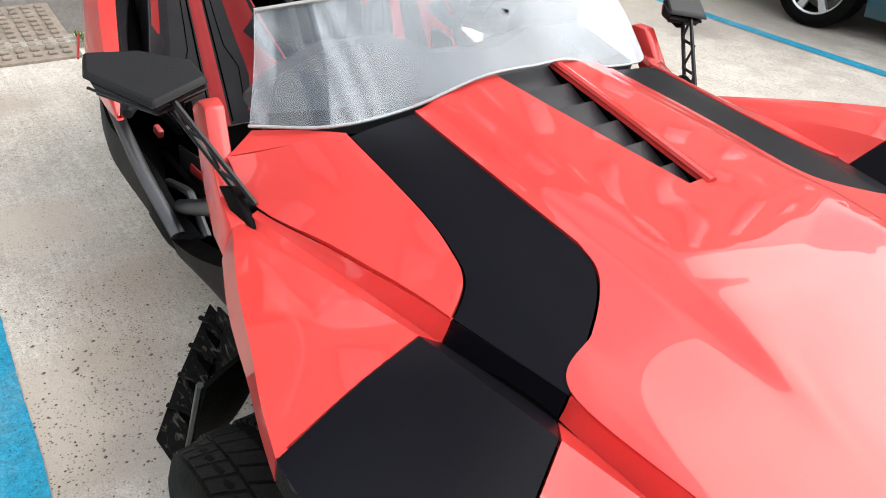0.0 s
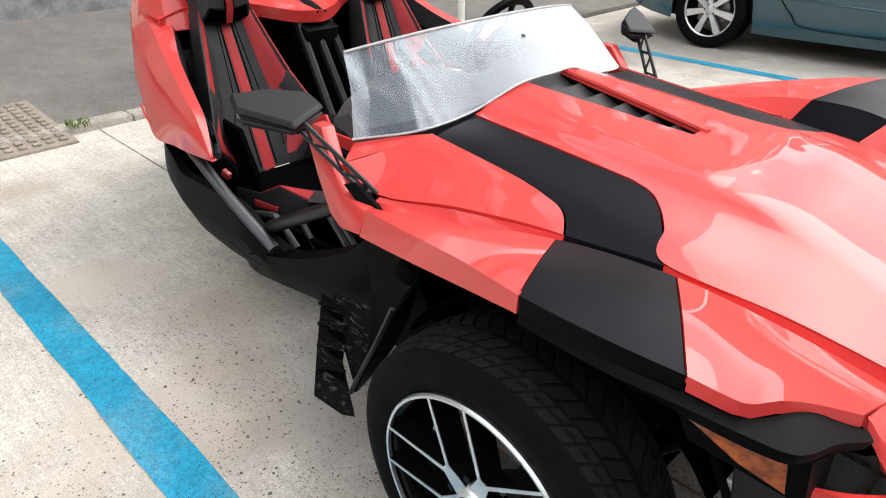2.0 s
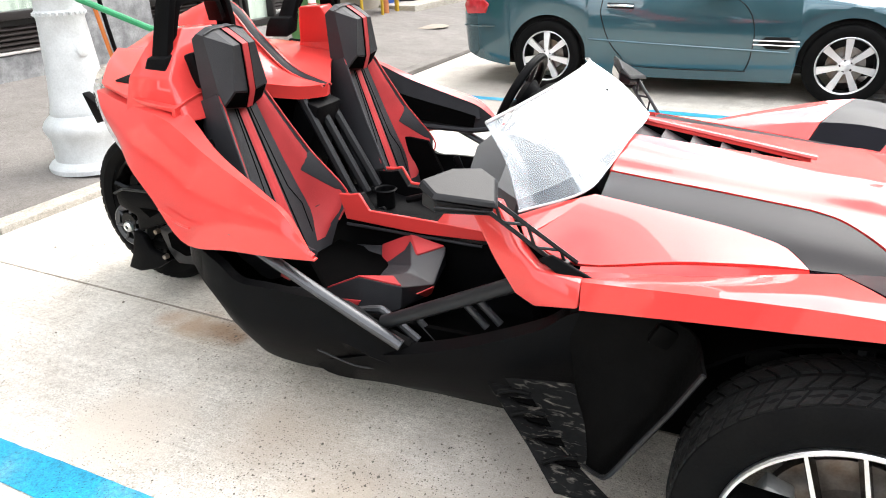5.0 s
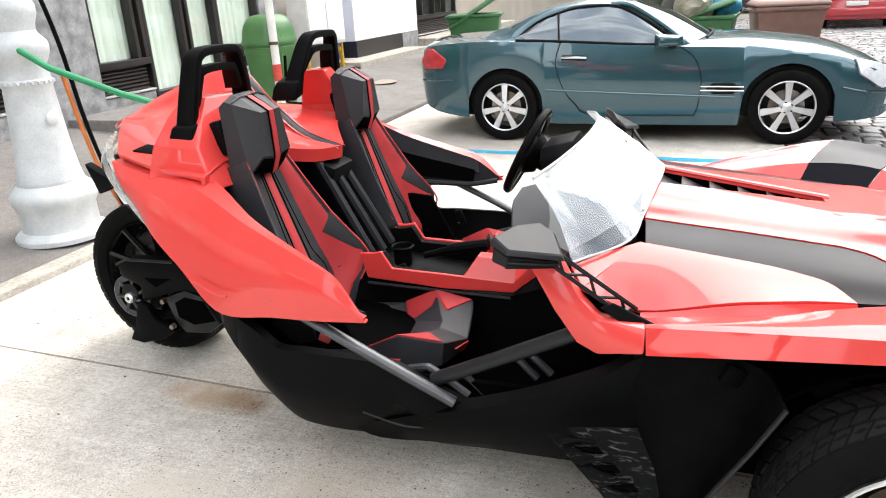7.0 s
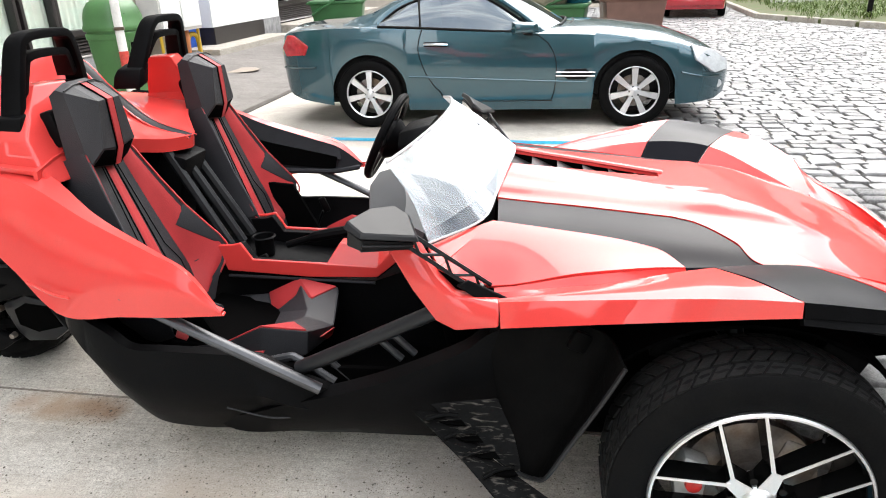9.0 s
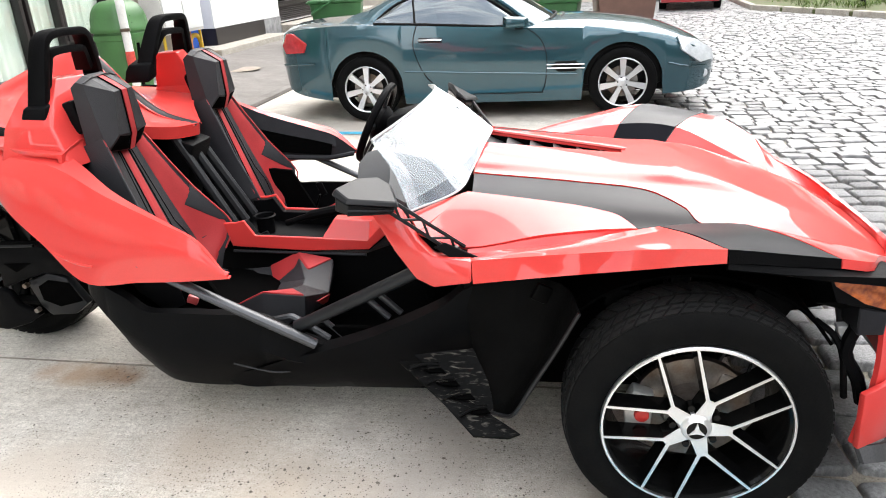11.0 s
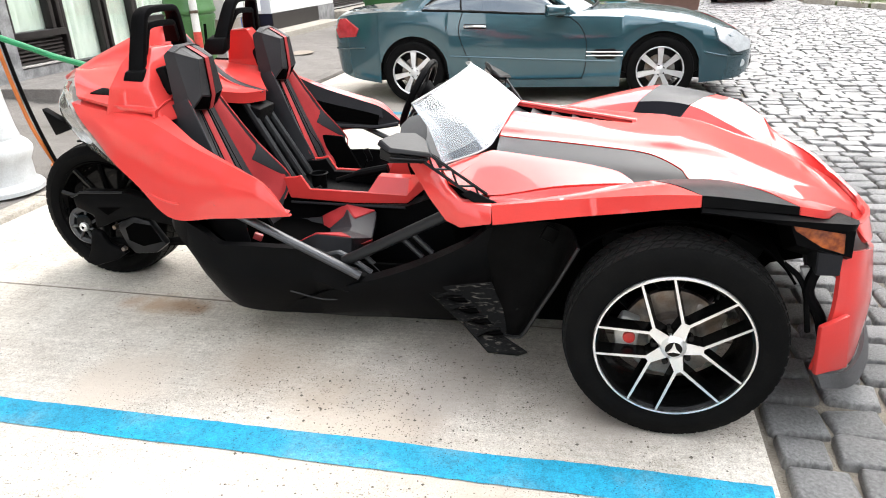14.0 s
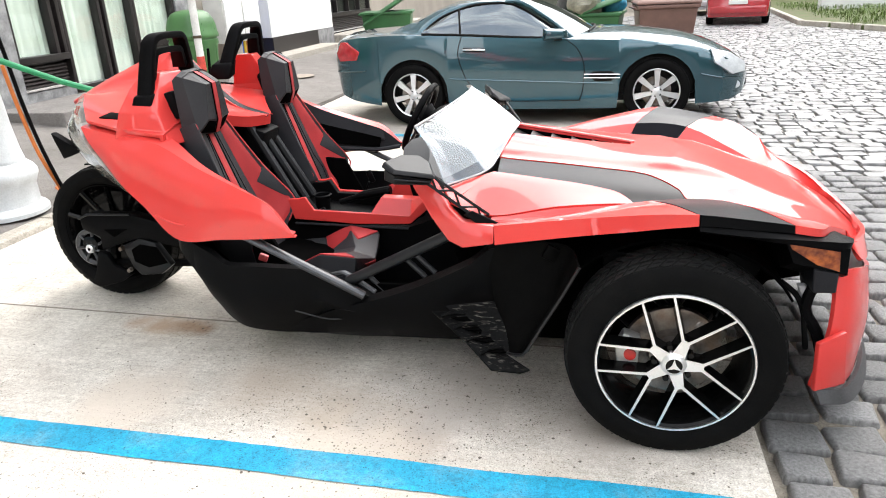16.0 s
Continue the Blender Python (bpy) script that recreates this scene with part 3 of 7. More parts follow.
def tread(r, w, n, hw):
    """Slanted grooves as low dark ribs between raised tread blocks."""
    bm = bmesh.new()
    for k in range(n):
        a = 2 * math.pi * k / n
        for s in (-1, 1):
            for j in range(2):
                y0, y1 = s * hw * (.10 + .44 * j), s * hw * (.50 + .44 * j)
                da0, da1 = .05 * j, .05 * j + .075
                r0 = r + .0050 - .0045 * j
                r1 = r + .0045 - .0085 * j
                wd = 2 * math.pi / n * .40
                q = []
                for (yy, aa, rad) in ((y0, a + da0 - wd, r0), (y0, a + da0 + wd, r0), (y1, a + da1 + wd, r1), (y1, a + da1 - wd, r1)):
                    q.append((rad, yy, aa))
                top = [bm.verts.new((rad * math.cos(aa), yy, rad * math.sin(aa))) for rad, yy, aa in q]
                low = [bm.verts.new(((rad - .012) * math.cos(aa), yy, (rad - .012) * math.sin(aa))) for rad, yy, aa in q]
                bm.faces.new(top)
                for i in range(4):
                    bm.faces.new((top[i], low[i], low[(i + 1) % 4], top[(i + 1) % 4]))
    return bm


def moved(bm, m):
    bmesh.ops.transform(bm, matrix=m, verts=bm.verts)
    return bm


def spoke(a, split, r0, r1, face, back, hw0=.0076, hw1=.0042):
    """One Y-shaped spoke: a short stem and two arms; (face, sides) meshes in the wheel's plane."""
    d = Vector((math.cos(a), 0, math.sin(a)))
    t = Vector((-d.z, 0, d.x))
    top, side = bmesh.new(), bmesh.new()

    def bar(p, q, w0, w1, yp, yq):
        e = (q - p).normalized()
        s_ = Vector((-e.z, 0, e.x))
        c = [p + s_ * w0, p - s_ * w0, q - s_ * w1, q + s_ * w1]
        ys = [yp, yp, yq, yq]
        f = [v + Vector((0, y, 0)) for v, y in zip(c, ys)]
        b = [p + s_ * (w0 + .006) + Vector((0, back, 0)), p - s_ * (w0 + .006) + Vector((0, back, 0)),
             q - s_ * (w1 + .007) + Vector((0, back, 0)), q + s_ * (w1 + .007) + Vector((0, back, 0))]
        g = [v + Vector((0, .0025, 0)) for v in f]
        tv = [top.verts.new(v) for v in f + g]
        for quad in ((0, 1, 2, 3), (7, 6, 5, 4), (0, 4, 5, 1), (1, 5, 6, 2), (2, 6, 7, 3), (3, 7, 4, 0)):
            top.faces.new([tv[i] for i in quad])
        sv = [side.verts.new(v + Vector((0, .0015, 0))) for v in f] + [side.verts.new(v) for v in b]
        for quad in ((0, 1, 2, 3), (7, 6, 5, 4), (0, 4, 5, 1), (1, 5, 6, 2), (2, 6, 7, 3), (3, 7, 4, 0)):
            side.faces.new([sv[i] for i in quad])
    fork = d * .088
    bar(d * r0, fork, .021, .013, face + .004, face + .003)
    for s in (-1, 1):
        e = Vector((math.cos(a + s * split), 0, math.sin(a + s * split))) * r1
        bar(fork + t * s * .005 - d * .010, e, hw0 * .62, hw1 * .80, face + .002, face - .004)
    return top, side


def front_wheel(s, y_face):
    """s: -1 on the side away from the driver. y_face: the hub's outer plane."""
    yc = y_face - s * .105
    m = pose(0, yc, .331)
    tyre = part("front_wheel", moved(lathe(tyre_profile(.3285, .233, .212), 72), m), RUBBER, trike, "low-profile tyre on a machined five-spoke rim")
    part("tread", moved(tread(.329, .21, 56, .092), m), TREAD, tyre, flat=True)
    part("rim_barrel", moved(lathe([(.229, -.100), (.233, -.094), (.223, -.088), (.203, -.04), (.203, .06), (.223, .095), (.233, .100)], 64), m), GLOSSBLK, tyre)
    lip = [(.2365, s * .092), (.2375, s * .103), (.2345, s * .108), (.2290, s * .1075), (.2280, s * .100)]
    part("rim_lip", moved(lathe(lip + [lip[0]], 80), m), ALU, tyre, "bright machined rim edge")
    for k in range(5):
        a = radians(68.4 + 72 * k) if s < 0 else radians(111.6 - 72 * k)
        tp, sd = spoke(a, radians(24.4), .03, .230, -.104, -.052)
        for bm_ in (tp, sd):
            if s > 0:
                for v in bm_.verts:
                    v.co.y = -v.co.y
        bevelled(sd, .003, 1)
        back = part("spoke", moved(sd, m), GLOSSBLK, tyre)
        part("spoke_face", moved(tp, m), ALU, tyre, "machined bright spoke face", flat=True)
        pa = a + radians(36)
        part("lug_nut", moved(lathe([(0, s * .098), (.009, s * .097), (.010, s * .07)], 8, at=(.057 * math.cos(pa), 0, .057 * math.sin(pa))), m), GLOSSBLK, tyre)
    part("hub", moved(lathe([(0, s * .105), (.033, s * .105), (.038, s * .100), (.042, s * .095), (.050, s * .05)], 40), m), ALU, tyre)
    cap = part("centre_cap", moved(lathe([(0, s * .112), (.026, s * .111), (.0315, s * .107), (.032, s * .10)], 36), m), ALU, tyre)
    part("cap_recess", moved(lathe([(0, s * .1125), (.0245, s * .1122), (.0255, s * .108)], 30), m), GLOSSBLK, cap)
    for k in range(3):
        a = radians(90 + 120 * k)
        pts = [(r_ * math.cos(a + o), s * .1150, r_ * math.sin(a + o)) for r_, o in ((.0, 0), (.0075, -1.05), (.0245, 0), (.0075, 1.05))]
        part("cap_mark", moved(plate(pts, .003, 0, (0, s, 0)), m), ALU, cap)
    part("brake_disc", moved(lathe([(.06, s * .010), (.148, s * .010), (.150, s * .004), (.150, -s * .010), (.06, -s * .010)], 56), m), STEEL, tyre, "worn steel brake disc")
    part("disc_bell", moved(lathe([(.0, s * .045), (.07, s * .045), (.078, s * .008)], 40), m), STEEL, tyre)
    part("caliper", moved(prism([(-.165, -.055), (-.105, -.055), (-.095, .055), (-.15, .075), (-.175, .02)], s * .002, s * .052, "y", .008), m), mat("caliper_grey", (.52, .52, .50), .45, .5, .1, 15, 90, .1), tyre)
    part("caliper_cap", moved(lathe([(0, s * .062), (.018, s * .060), (.020, s * .05)], 16, at=(-.128, 0, .002)), m), REDPLAIN, tyre)
    part("upright", moved(box((.10, .05, .16), (.09, s * -.01, .02), (0, 20, 0), .012), m), STEEL, tyre)
    part("valve", moved(tube([(.215 * math.cos(1.0), s * .085, .215 * math.sin(1.0)), (.200 * math.cos(1.0), s * .10, .200 * math.sin(1.0))], .004, 6), m), GLOSSBLK, tyre)


# the body sits a touch nose-high on its wheels
front_wheel(-1, -1.006)
front_wheel(1, 2 * C + 1.006)

# rear wheel, swing arm, belt
RX, RZ, RY = -2.640, .371, .045
rt = part("rear_wheel", lathe(tyre_profile(.342, .262, .26), 72, at=(RX, RY, RZ)), RUBBER, trike, "wide rear tyre on a black rim")
part("tread", moved(tread(.3425, .26, 52, .12), pose(RX, RY, RZ)), TREAD, rt, flat=True)
part("rim_barrel", lathe([(.258, -.118), (.262, -.110), (.250, -.10), (.225, -.06), (.225, .06), (.25, .10), (.262, .11), (.258, .118)], 64, at=(RX, RY, RZ)), GLOSSBLK, rt)
for k in range(10):
    a = radians(36 * k + 8)
    part("spoke", tube([(RX + .05 * math.cos(a), RY - .07, RZ + .05 * math.sin(a)), (RX + .25 * math.cos(a + .08), RY - .105, RZ + .25 * math.sin(a + .08))], .014, 6), GLOSSBLK, rt)
part("rim_disc", lathe([(0, -.03), (.20, -.03), (.225, -.05)], 40, at=(RX, RY, RZ)), GLOSSBLK, rt)
part("hub", lathe([(0, -.275), (.04, -.275), (.06, -.18), (.07, .08)], 32, at=(RX, RY, RZ)), GLOSSBLK, rt)
pul = part("pulley", lathe([(.070, -.262), (.088, -.268), (.096, -.262), (.096, -.225), (.070, -.225), (.070, -.262)], 48, at=(RX, RY, RZ - .02)), STEELTUBE, rt, "grey drive pulley")
for k in range(7):
    a = radians(360 / 7 * k + 20)
    part("pulley_spoke", tube([(RX + .015 * math.cos(a), RY - .270, RZ - .02 + .015 * math.sin(a)), (RX + .085 * math.cos(a + .15), RY - .262, RZ - .02 + .085 * math.sin(a + .15))], .0075, 6), STEELTUBE, pul)
part("pulley_back", lathe([(0, -.235), (.09, -.235), (.092, -.22)], 32, at=(RX, RY, RZ - .02)), MATTE, pul)
part("axle_nut", lathe([(.008, -.292), (.016, -.294), (.022, -.288), (.024, -.25)], 12, at=(RX, RY, RZ - .02)), ALU, rt)
SY = -.245
arm = part("swing_arm", prism([(-2.640, .513), (-2.590, .536), (-2.360, .540), (-2.20, .50), (-2.0, .44), (-1.98, .36), (-2.20, .39), (-2.274, .414), (-2.341, .419), (-2.453, .387), (-2.552, .350), (-2.549, .422), (-2.635, .458)], SY - .02, SY + .05, "y", .012), PLASTIC, trike, "black cast swing arm over the drive belt")
# near-black plates on arm and frame stand for the shade in their openings
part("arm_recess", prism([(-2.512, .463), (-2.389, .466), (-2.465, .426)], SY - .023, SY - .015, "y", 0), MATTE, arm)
part("arm_edge", tube([(-2.640, SY - .02, .513), (-2.590, SY - .02, .536), (-2.360, SY - .02, .540)], .006, 6), TUBE, arm)
part("arm_cover", prism([(-2.567, .359), (-2.520, .342), (-2.492, .282), (-2.402, .241), (-2.469, .200), (-2.579, .168), (-2.646, .178), (-2.602, .252)], SY - .035, SY + .0, "y", .010), PLASTIC, arm)
part("arm_frame", prism([(-2.445, .377), (-2.341, .419), (-2.266, .398), (-2.198, .283), (-2.262, .236), (-2.373, .228), (-2.407, .267)], SY - .012, SY + .03, "y", .008), TUBE, arm, "grey cast frame of the swing arm")
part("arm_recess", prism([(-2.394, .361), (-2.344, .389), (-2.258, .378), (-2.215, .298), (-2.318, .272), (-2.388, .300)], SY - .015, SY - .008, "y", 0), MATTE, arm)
for x, z in ((-2.435, .372), (-2.415, .262)):
    part("bolt", lathe([(0, SY - .040), (.010, SY - .040), (.012, SY - .02)], 10, at=(x, 0, z)), STEEL, arm)
part("drive_belt", tube([(RX + .05, RY - .24, RZ - .105), (-2.0, RY - .20, .265)], .013, 6, flat=1.6), RUBBER, trike)
part("rear_damper", tube([(-2.42, RY - .10, .62), (-2.12, RY - .06, .50)], .045, 12), PLASTIC, trike)
part("wheel_cover", skin([[Vector((RX + .375 * math.cos(a), RY + yy, RZ + .375 * math.sin(a))) for yy in (-.15, -.05, .05, .15)] for a in [radians(20 + 75 * i / 12) for i in range(13)]], .008), PLASTIC, trike)


# ---------------------------------------------------------------- windscreen and mirrors
WS_LOW = [(-.768, -.625, .790), (-.640, -.50, .812), (-.615, -.33, .828), (-.585, -.16, .880), (-.575, C, .886), (-.585, .10, .880), (-.615, .27, .828), (-.640, .44, .812), (-.768, .595, .790)]
WS_TOP = [(-.885, -.545, .988), (-.845, -.43, 1.005), (-.815, -.29, 1.018), (-.800, -.16, 1.024), (-.796, C, 1.026), (-.800, .10, 1.024), (-.815, .23, 1.018), (-.845, .37, 1.005), (-.885, .485, .988)]
mid_ws = [tuple((Vector(a) + Vector(b)) / 2 + Vector((.012, 0, .008))) for a, b in zip(WS_LOW, WS_TOP)]
screen_ob = part("windscreen", between([WS_LOW, mid_ws, WS_TOP], 40, 12, .004, (1, 0, 1)), SCREEN, trike, "low clear windscreen with cloudy wavy zones")
screen_ob.visible_shadow = False
part("screen_edge", tube(WS_TOP, .0045, 6, 40), CARD, screen_ob)
part("screen_seal", tube([(x - .004, y, z - .001) for x, y, z in WS_LOW], .0035, 6, 40), CARD, screen_ob)
part("screen_hole", lathe([(0, .010), (.006, .010), (.009, .006), (.009, -.012), (0, -.012)], 14, "x", at=(-.702, C, .972)), PLASTIC, screen_ob)


def mirror(s):
    base, head = Vector((-.615, -.690, .690)), Vector((-.795, -.765, .856))
    d = head - base
    side = Vector((.58, .0, .75)).normalized() * .020
    rails = [tube([base + side * .9, head + side * .8], .006, 6), tube([base - side * .9, head - side * .8], .006, 6)]
    braces = []
    for k in range(5):
        p, q = base + d * (k / 5), base + d * ((k + 1) / 5)
        a, b = (side, -side) if k % 2 else (-side, side)
        braces.append(tube([p + a * .9, q + b * .9], .004, 6))
    # housing: a flat faceted cap over a body, pointed outboard, with a dark gap between them
    top_ = [(-.905, -.880, .942), (-.870, -.790, .944), (-.836, -.704, .922), (-.806, -.690, .894), (-.764, -.804, .878), (-.868, -.890, .914)]
    rim = [(-.916, -.884, .924), (-.884, -.790, .920), (-.850, -.698, .906), (-.800, -.682, .882), (-.756, -.808, .862), (-.872, -.900, .902)]
    gap = [(-.908, -.876, .917), (-.880, -.790, .914), (-.846, -.702, .901), (-.804, -.690, .877), (-.768, -.804, .857), (-.870, -.888, .896)]
    low_ = [(-.914, -.872, .878), (-.885, -.790, .868), (-.848, -.706, .866), (-.812, -.696, .857), (-.782, -.796, .842), (-.880, -.876, .865)]
    house = bevelled(loft([rim, top_]), .0035, 1)
    under = bevelled(loft([low_, [(x * .3 + a_ * .7, y * .3 + b_ * .7, z * .3 + c_ * .7) for (x, y, z), (a_, b_, c_) in zip(low_, gap)], gap]), .003, 1)
    seam = tube([(-.872, -.893, .884), (-.775, -.806, .853), (-.806, -.690, .870)], .003, 6)
    seam_low = tube([(-.880, -.877, .867), (-.782, -.797, .844), (-.812, -.695, .859)], .003, 6)
    glass_bm = plate([(-.910, -.858, .874), (-.888, -.790, .872), (-.853, -.710, .870), (-.852, -.706, .898), (-.886, -.790, .910), (-.9085, -.860, .905)], .002, 0, (-1, 0, 0))
    foot = plate([(-.555, -.700, .672), (-.640, -.712, .676), (-.690, -.714, .712), (-.660, -.700, .722)], .02, .004)
    pivot = lathe([(0, -.02), (.016, -.018), (.018, .018), (0, .02)], 14, at=(-.632, -.70, .692))
    knuckle = box((.04, .04, .03), (-.815, -.757, .852), (10, 20, 0), .008)
    made = [(n, flip(b) if s > 0 else b, m_) for n, b, m_ in [("mirror_housing", house, MIRRORBLK), ("mirror_body", under, MIRRORBLK), *[("stalk_rail", r, TUBE) for r in rails], *[("stalk_brace", b, TUBE) for b in braces],
            ("mirror_glass", glass_bm, CHROME), ("housing_seam", seam, TUBE), ("housing_seam", seam_low, TUBE), ("mirror_foot", foot, PLASTIC), ("pivot", pivot, TUBE), ("knuckle", knuckle, PLASTIC)]]
    top = None
    for n, b, m_ in made:
        if s > 0 and n not in ("mirror_foot", "pivot"):
            for v in b.verts:      # this one is turned further forward
                f = min(1, max(0, (v.co.z - .69) / .16))
                v.co += Vector((.05, .022, 0)) * f
        ob = part(n, b, m_, top or trike, "black angular mirror housing on a truss stalk" if top is None else "", angle=18)
        top = top or ob


mirror(-1)
mirror(1)

# red cheek running up beside the windscreen
cheek = [(-.578, -.778, .626), (-.690, -.752, .600), (-.742, -.742, .622), (-.800, -.728, .700), (-.868, -.708, .815), (-.840, -.700, .838), (-.795, -.705, .835), (-.735, -.722, .735), (-.690, -.732, .690), (-.578, -.752, .684)]
pair("cheek_panel", plate(cheek, .045, .008, (0, -1, 0)), RED, trike)

# dashboard
part("dash", loft([[(x0, y, z0), (x1, y, z1), (x2, y, z1 - .028), (x2 - .004, y, z1 - .046), (x2 + .05, y, lo_), (x0 - .02, y, lo_ - .03)] for y, x0, z0, x1, z1, x2, lo_ in
                   ((-.575, -.79, .800, -.845, .832, -.915, .775), (-.50, -.74, .810, -.85, .862, -.955, .778), (-.36, -.67, .825, -.88, .898, -.985, .780), (-.22, -.65, .830, -.89, .900, -.99, .765), (-.08, -.64, .820, -.84, .850, -.96, .66),
                    (.10, -.64, .815, -.84, .840, -.95, .64), (.22, -.66, .825, -.86, .870, -.96, .64), (.42, -.70, .815, -.86, .860, -.96, .66), (.50, -.72, .780, -.84, .810, -.94, .68), (.61, -.80, .725, -.86, .745, -.90, .68))]), DASH, trike, "grey-black moulded dashboard", angle=18)
part("dash_trim", bevelled(loft([[(x, y, z), (x + .022, y, z - .045), (x + .085, y, z - .045), (x + .065, y, z)] for x, y, z in ((-.950, -.52, .812), (-.987, -.36, .850), (-.992, -.20, .851))]), .005), RED, trike)
part("dash_trim", prism([(-.985, .70), (-.90, .665), (-.90, .74), (-.965, .765)], .08, .52, "y", .008), RED, trike)
part("gauge_pod", bevelled(loft([[(-.90, y, z0), (-1.0, y, z0 - .01), (-1.02, y, z1), (-.90, y, z1 + .03)] for y, z0, z1 in ((.18, .80, .86), (.22, .80, .90), (.42, .80, .90), (.46, .80, .86))]), .008), PLASTIC, trike)
SW = pose(-1.09, .325, .865, 0, -63, 0)
wheel = part("steering_wheel", moved(tube([(.165 * math.cos(a), .165 * math.sin(a), 0) for a in [2 * math.pi * k / 40 for k in range(41)]], .016, 10), SW), PLASTIC, trike, "black steering wheel")
part("wheel_hub", moved(lathe([(0, .0), (.07, .0), (.085, -.02), (.06, -.06)], 24, "z"), SW), PLASTIC, wheel)
for a in (0, 180, 270):
    part("wheel_spoke", moved(tube([(.04 * math.cos(radians(a)), .04 * math.sin(radians(a)), -.01), (.16 * math.cos(radians(a)), .16 * math.sin(radians(a)), 0)], .014, 8, flat=.6), SW), TUBE, wheel)
part("steering_column", tube([(-1.08, .325, .85), (-.88, .325, .74)], .035, 12), PLASTIC, wheel)

# ---------------------------------------------------------------- hull, sill and mud guard
hull_st = [(-1.876, -0.520, 0.561, -0.600, 0.621), (-1.837, -0.550, 0.441, -0.670, 0.611), (-1.788, -0.580, 0.340, -0.705, 0.595), (-1.738, -0.610, 0.250, -0.725, 0.578), (-1.674, -0.625, 0.200, -0.735, 0.546), (-1.616, -0.630, 0.178, -0.738, 0.502),
           (-1.522, -0.628, 0.168, -0.740, 0.500), (-1.432, -0.622, 0.165, -0.740, 0.498), (-1.254, -0.600, 0.165, -0.737, 0.488), (-1.156, -0.575, 0.165, -0.728, 0.432), (-1.057, -0.540, 0.170, -0.700, 0.372)]
secs = []
for x, yb, zb, yt, zt in hull_st:
    dz = zt - zb
    secs.append([(x, yb + .10, zb - .01), (x, yb, zb), (x, yb - .07, zb + dz * .30), (x, yt - .012, zb + dz * .65), (x, yt, zt), (x, yt + .03, zt + .004), (x, yt + .05, zb + dz * .6), (x, yb + .03, zb + .05)])
pair("side_hull", loft(list(zip(*[spline([sec[k] for sec in secs], 44) for k in range(8)]))), PLASTIC, trike, "black grained side hull below the seat", angle=40)
sill_st = [(-1.563, -.560, .215, -.575, .225), (-1.384, -0.600, 0.165, -0.668, 0.244), (-1.176, -0.605, 0.155, -0.728, 0.336), (-1.037, -0.600, 0.157, -0.735, 0.377), (-0.898, -0.600, 0.158, -0.737, 0.426), (-0.779, -0.600, 0.160, -0.738, 0.479),
           (-0.670, -0.600, 0.161, -0.740, 0.536), (-0.590, -0.590, 0.160, -0.742, 0.598), (-0.442, -0.550, 0.162, -0.720, 0.626)]
secs = []
for x, yb, zb, yt, zt in sill_st:
    dz = zt - zb
    secs.append([(x, yb + .12, zb - .008), (x, yb, zb), (x, yb - min(.078, dz * .8), zb + dz * .33), (x, yt + .008, zb + dz * .75), (x, yt, zt), (x, yt + .05, zt + .01), (x, yt + .07, zb + dz * .5), (x, yb + .06, zb + .05)])
pair("sill", loft(list(zip(*[spline([sec[k] for sec in secs], 40) for k in range(8)]))), PLASTIC, trike, "black sill sweeping up to the fender", angle=40)
pair("hull_crease", tube([(-1.36, -.728, .315), (-1.24, -.722, .285), (-1.17, -.712, .283)], .003, 6, 10), TUBE, trike)
# scuffed guard behind the front wheel
g_in = [(-.588, -.738, .397), (-.595, -.738, .46), (-.602, -.738, .52), (-.605, -.735, .62)]
g_mid = [(-.525, -.858, .258), (-.440, -.835, .38), (-.385, -.81, .50), (-.35, -.79, .64)]
g_out = [(-.456, -.925, .305), (-.405, -.925, .40), (-.345, -.925, .505), (-.289, -.922, .610)]
pair("wheel_guard", between([g_in, g_mid, g_out], 14, 10, .008, (-1, -.3, .3)), WORN, trike, "scuffed bent mud guard")
pair("guard_fold", between([[(-.766, -.745, .373), (-.67, -.80, .318), (-.535, -.866, .254)], [(-.68, -.745, .388), (-.61, -.80, .325), (-.527, -.862, .256)], [(-.588, -.742, .398), (-.545, -.80, .335), (-.520, -.858, .260)]], 12, 8, .008, (-.3, -.5, 1)), DUSTY, trike, "mud-scuffed fold of the guard")
pair("guard_lip", tube([(-.53, -.862, .258), (-.49, -.90, .275), (-.458, -.928, .305), (-.405, -.928, .40), (-.345, -.928, .505), (-.289, -.925, .612)], .006, 6, 24), TUBE, trike)
pair("guard_wing", plate([(-.815, -.748, .352), (-.715, -.742, .352), (-.600, -.850, .296), (-.443, -.938, .246), (-.475, -.952, .240), (-.570, -.965, .252), (-.66, -.885, .30)], .010, .003, (0, -.3, 1)), DUSTY, trike, "torn guard wing with scratches")
for k in range(4):
    f = k / 3
    a = Vector((-.80, -.762, .356)).lerp(Vector((-.57, -.955, .262)), .12 + f * .7)
    b = Vector((-.715, -.745, .358)).lerp(Vector((-.50, -.915, .270)), .12 + f * .7)
    pair("guard_rib", tube([a + Vector((0, 0, .008)), (a + b) / 2 + Vector((0, 0, .016)), b + Vector((0, 0, .008))], .006, 6, 6), DUSTY, trike)
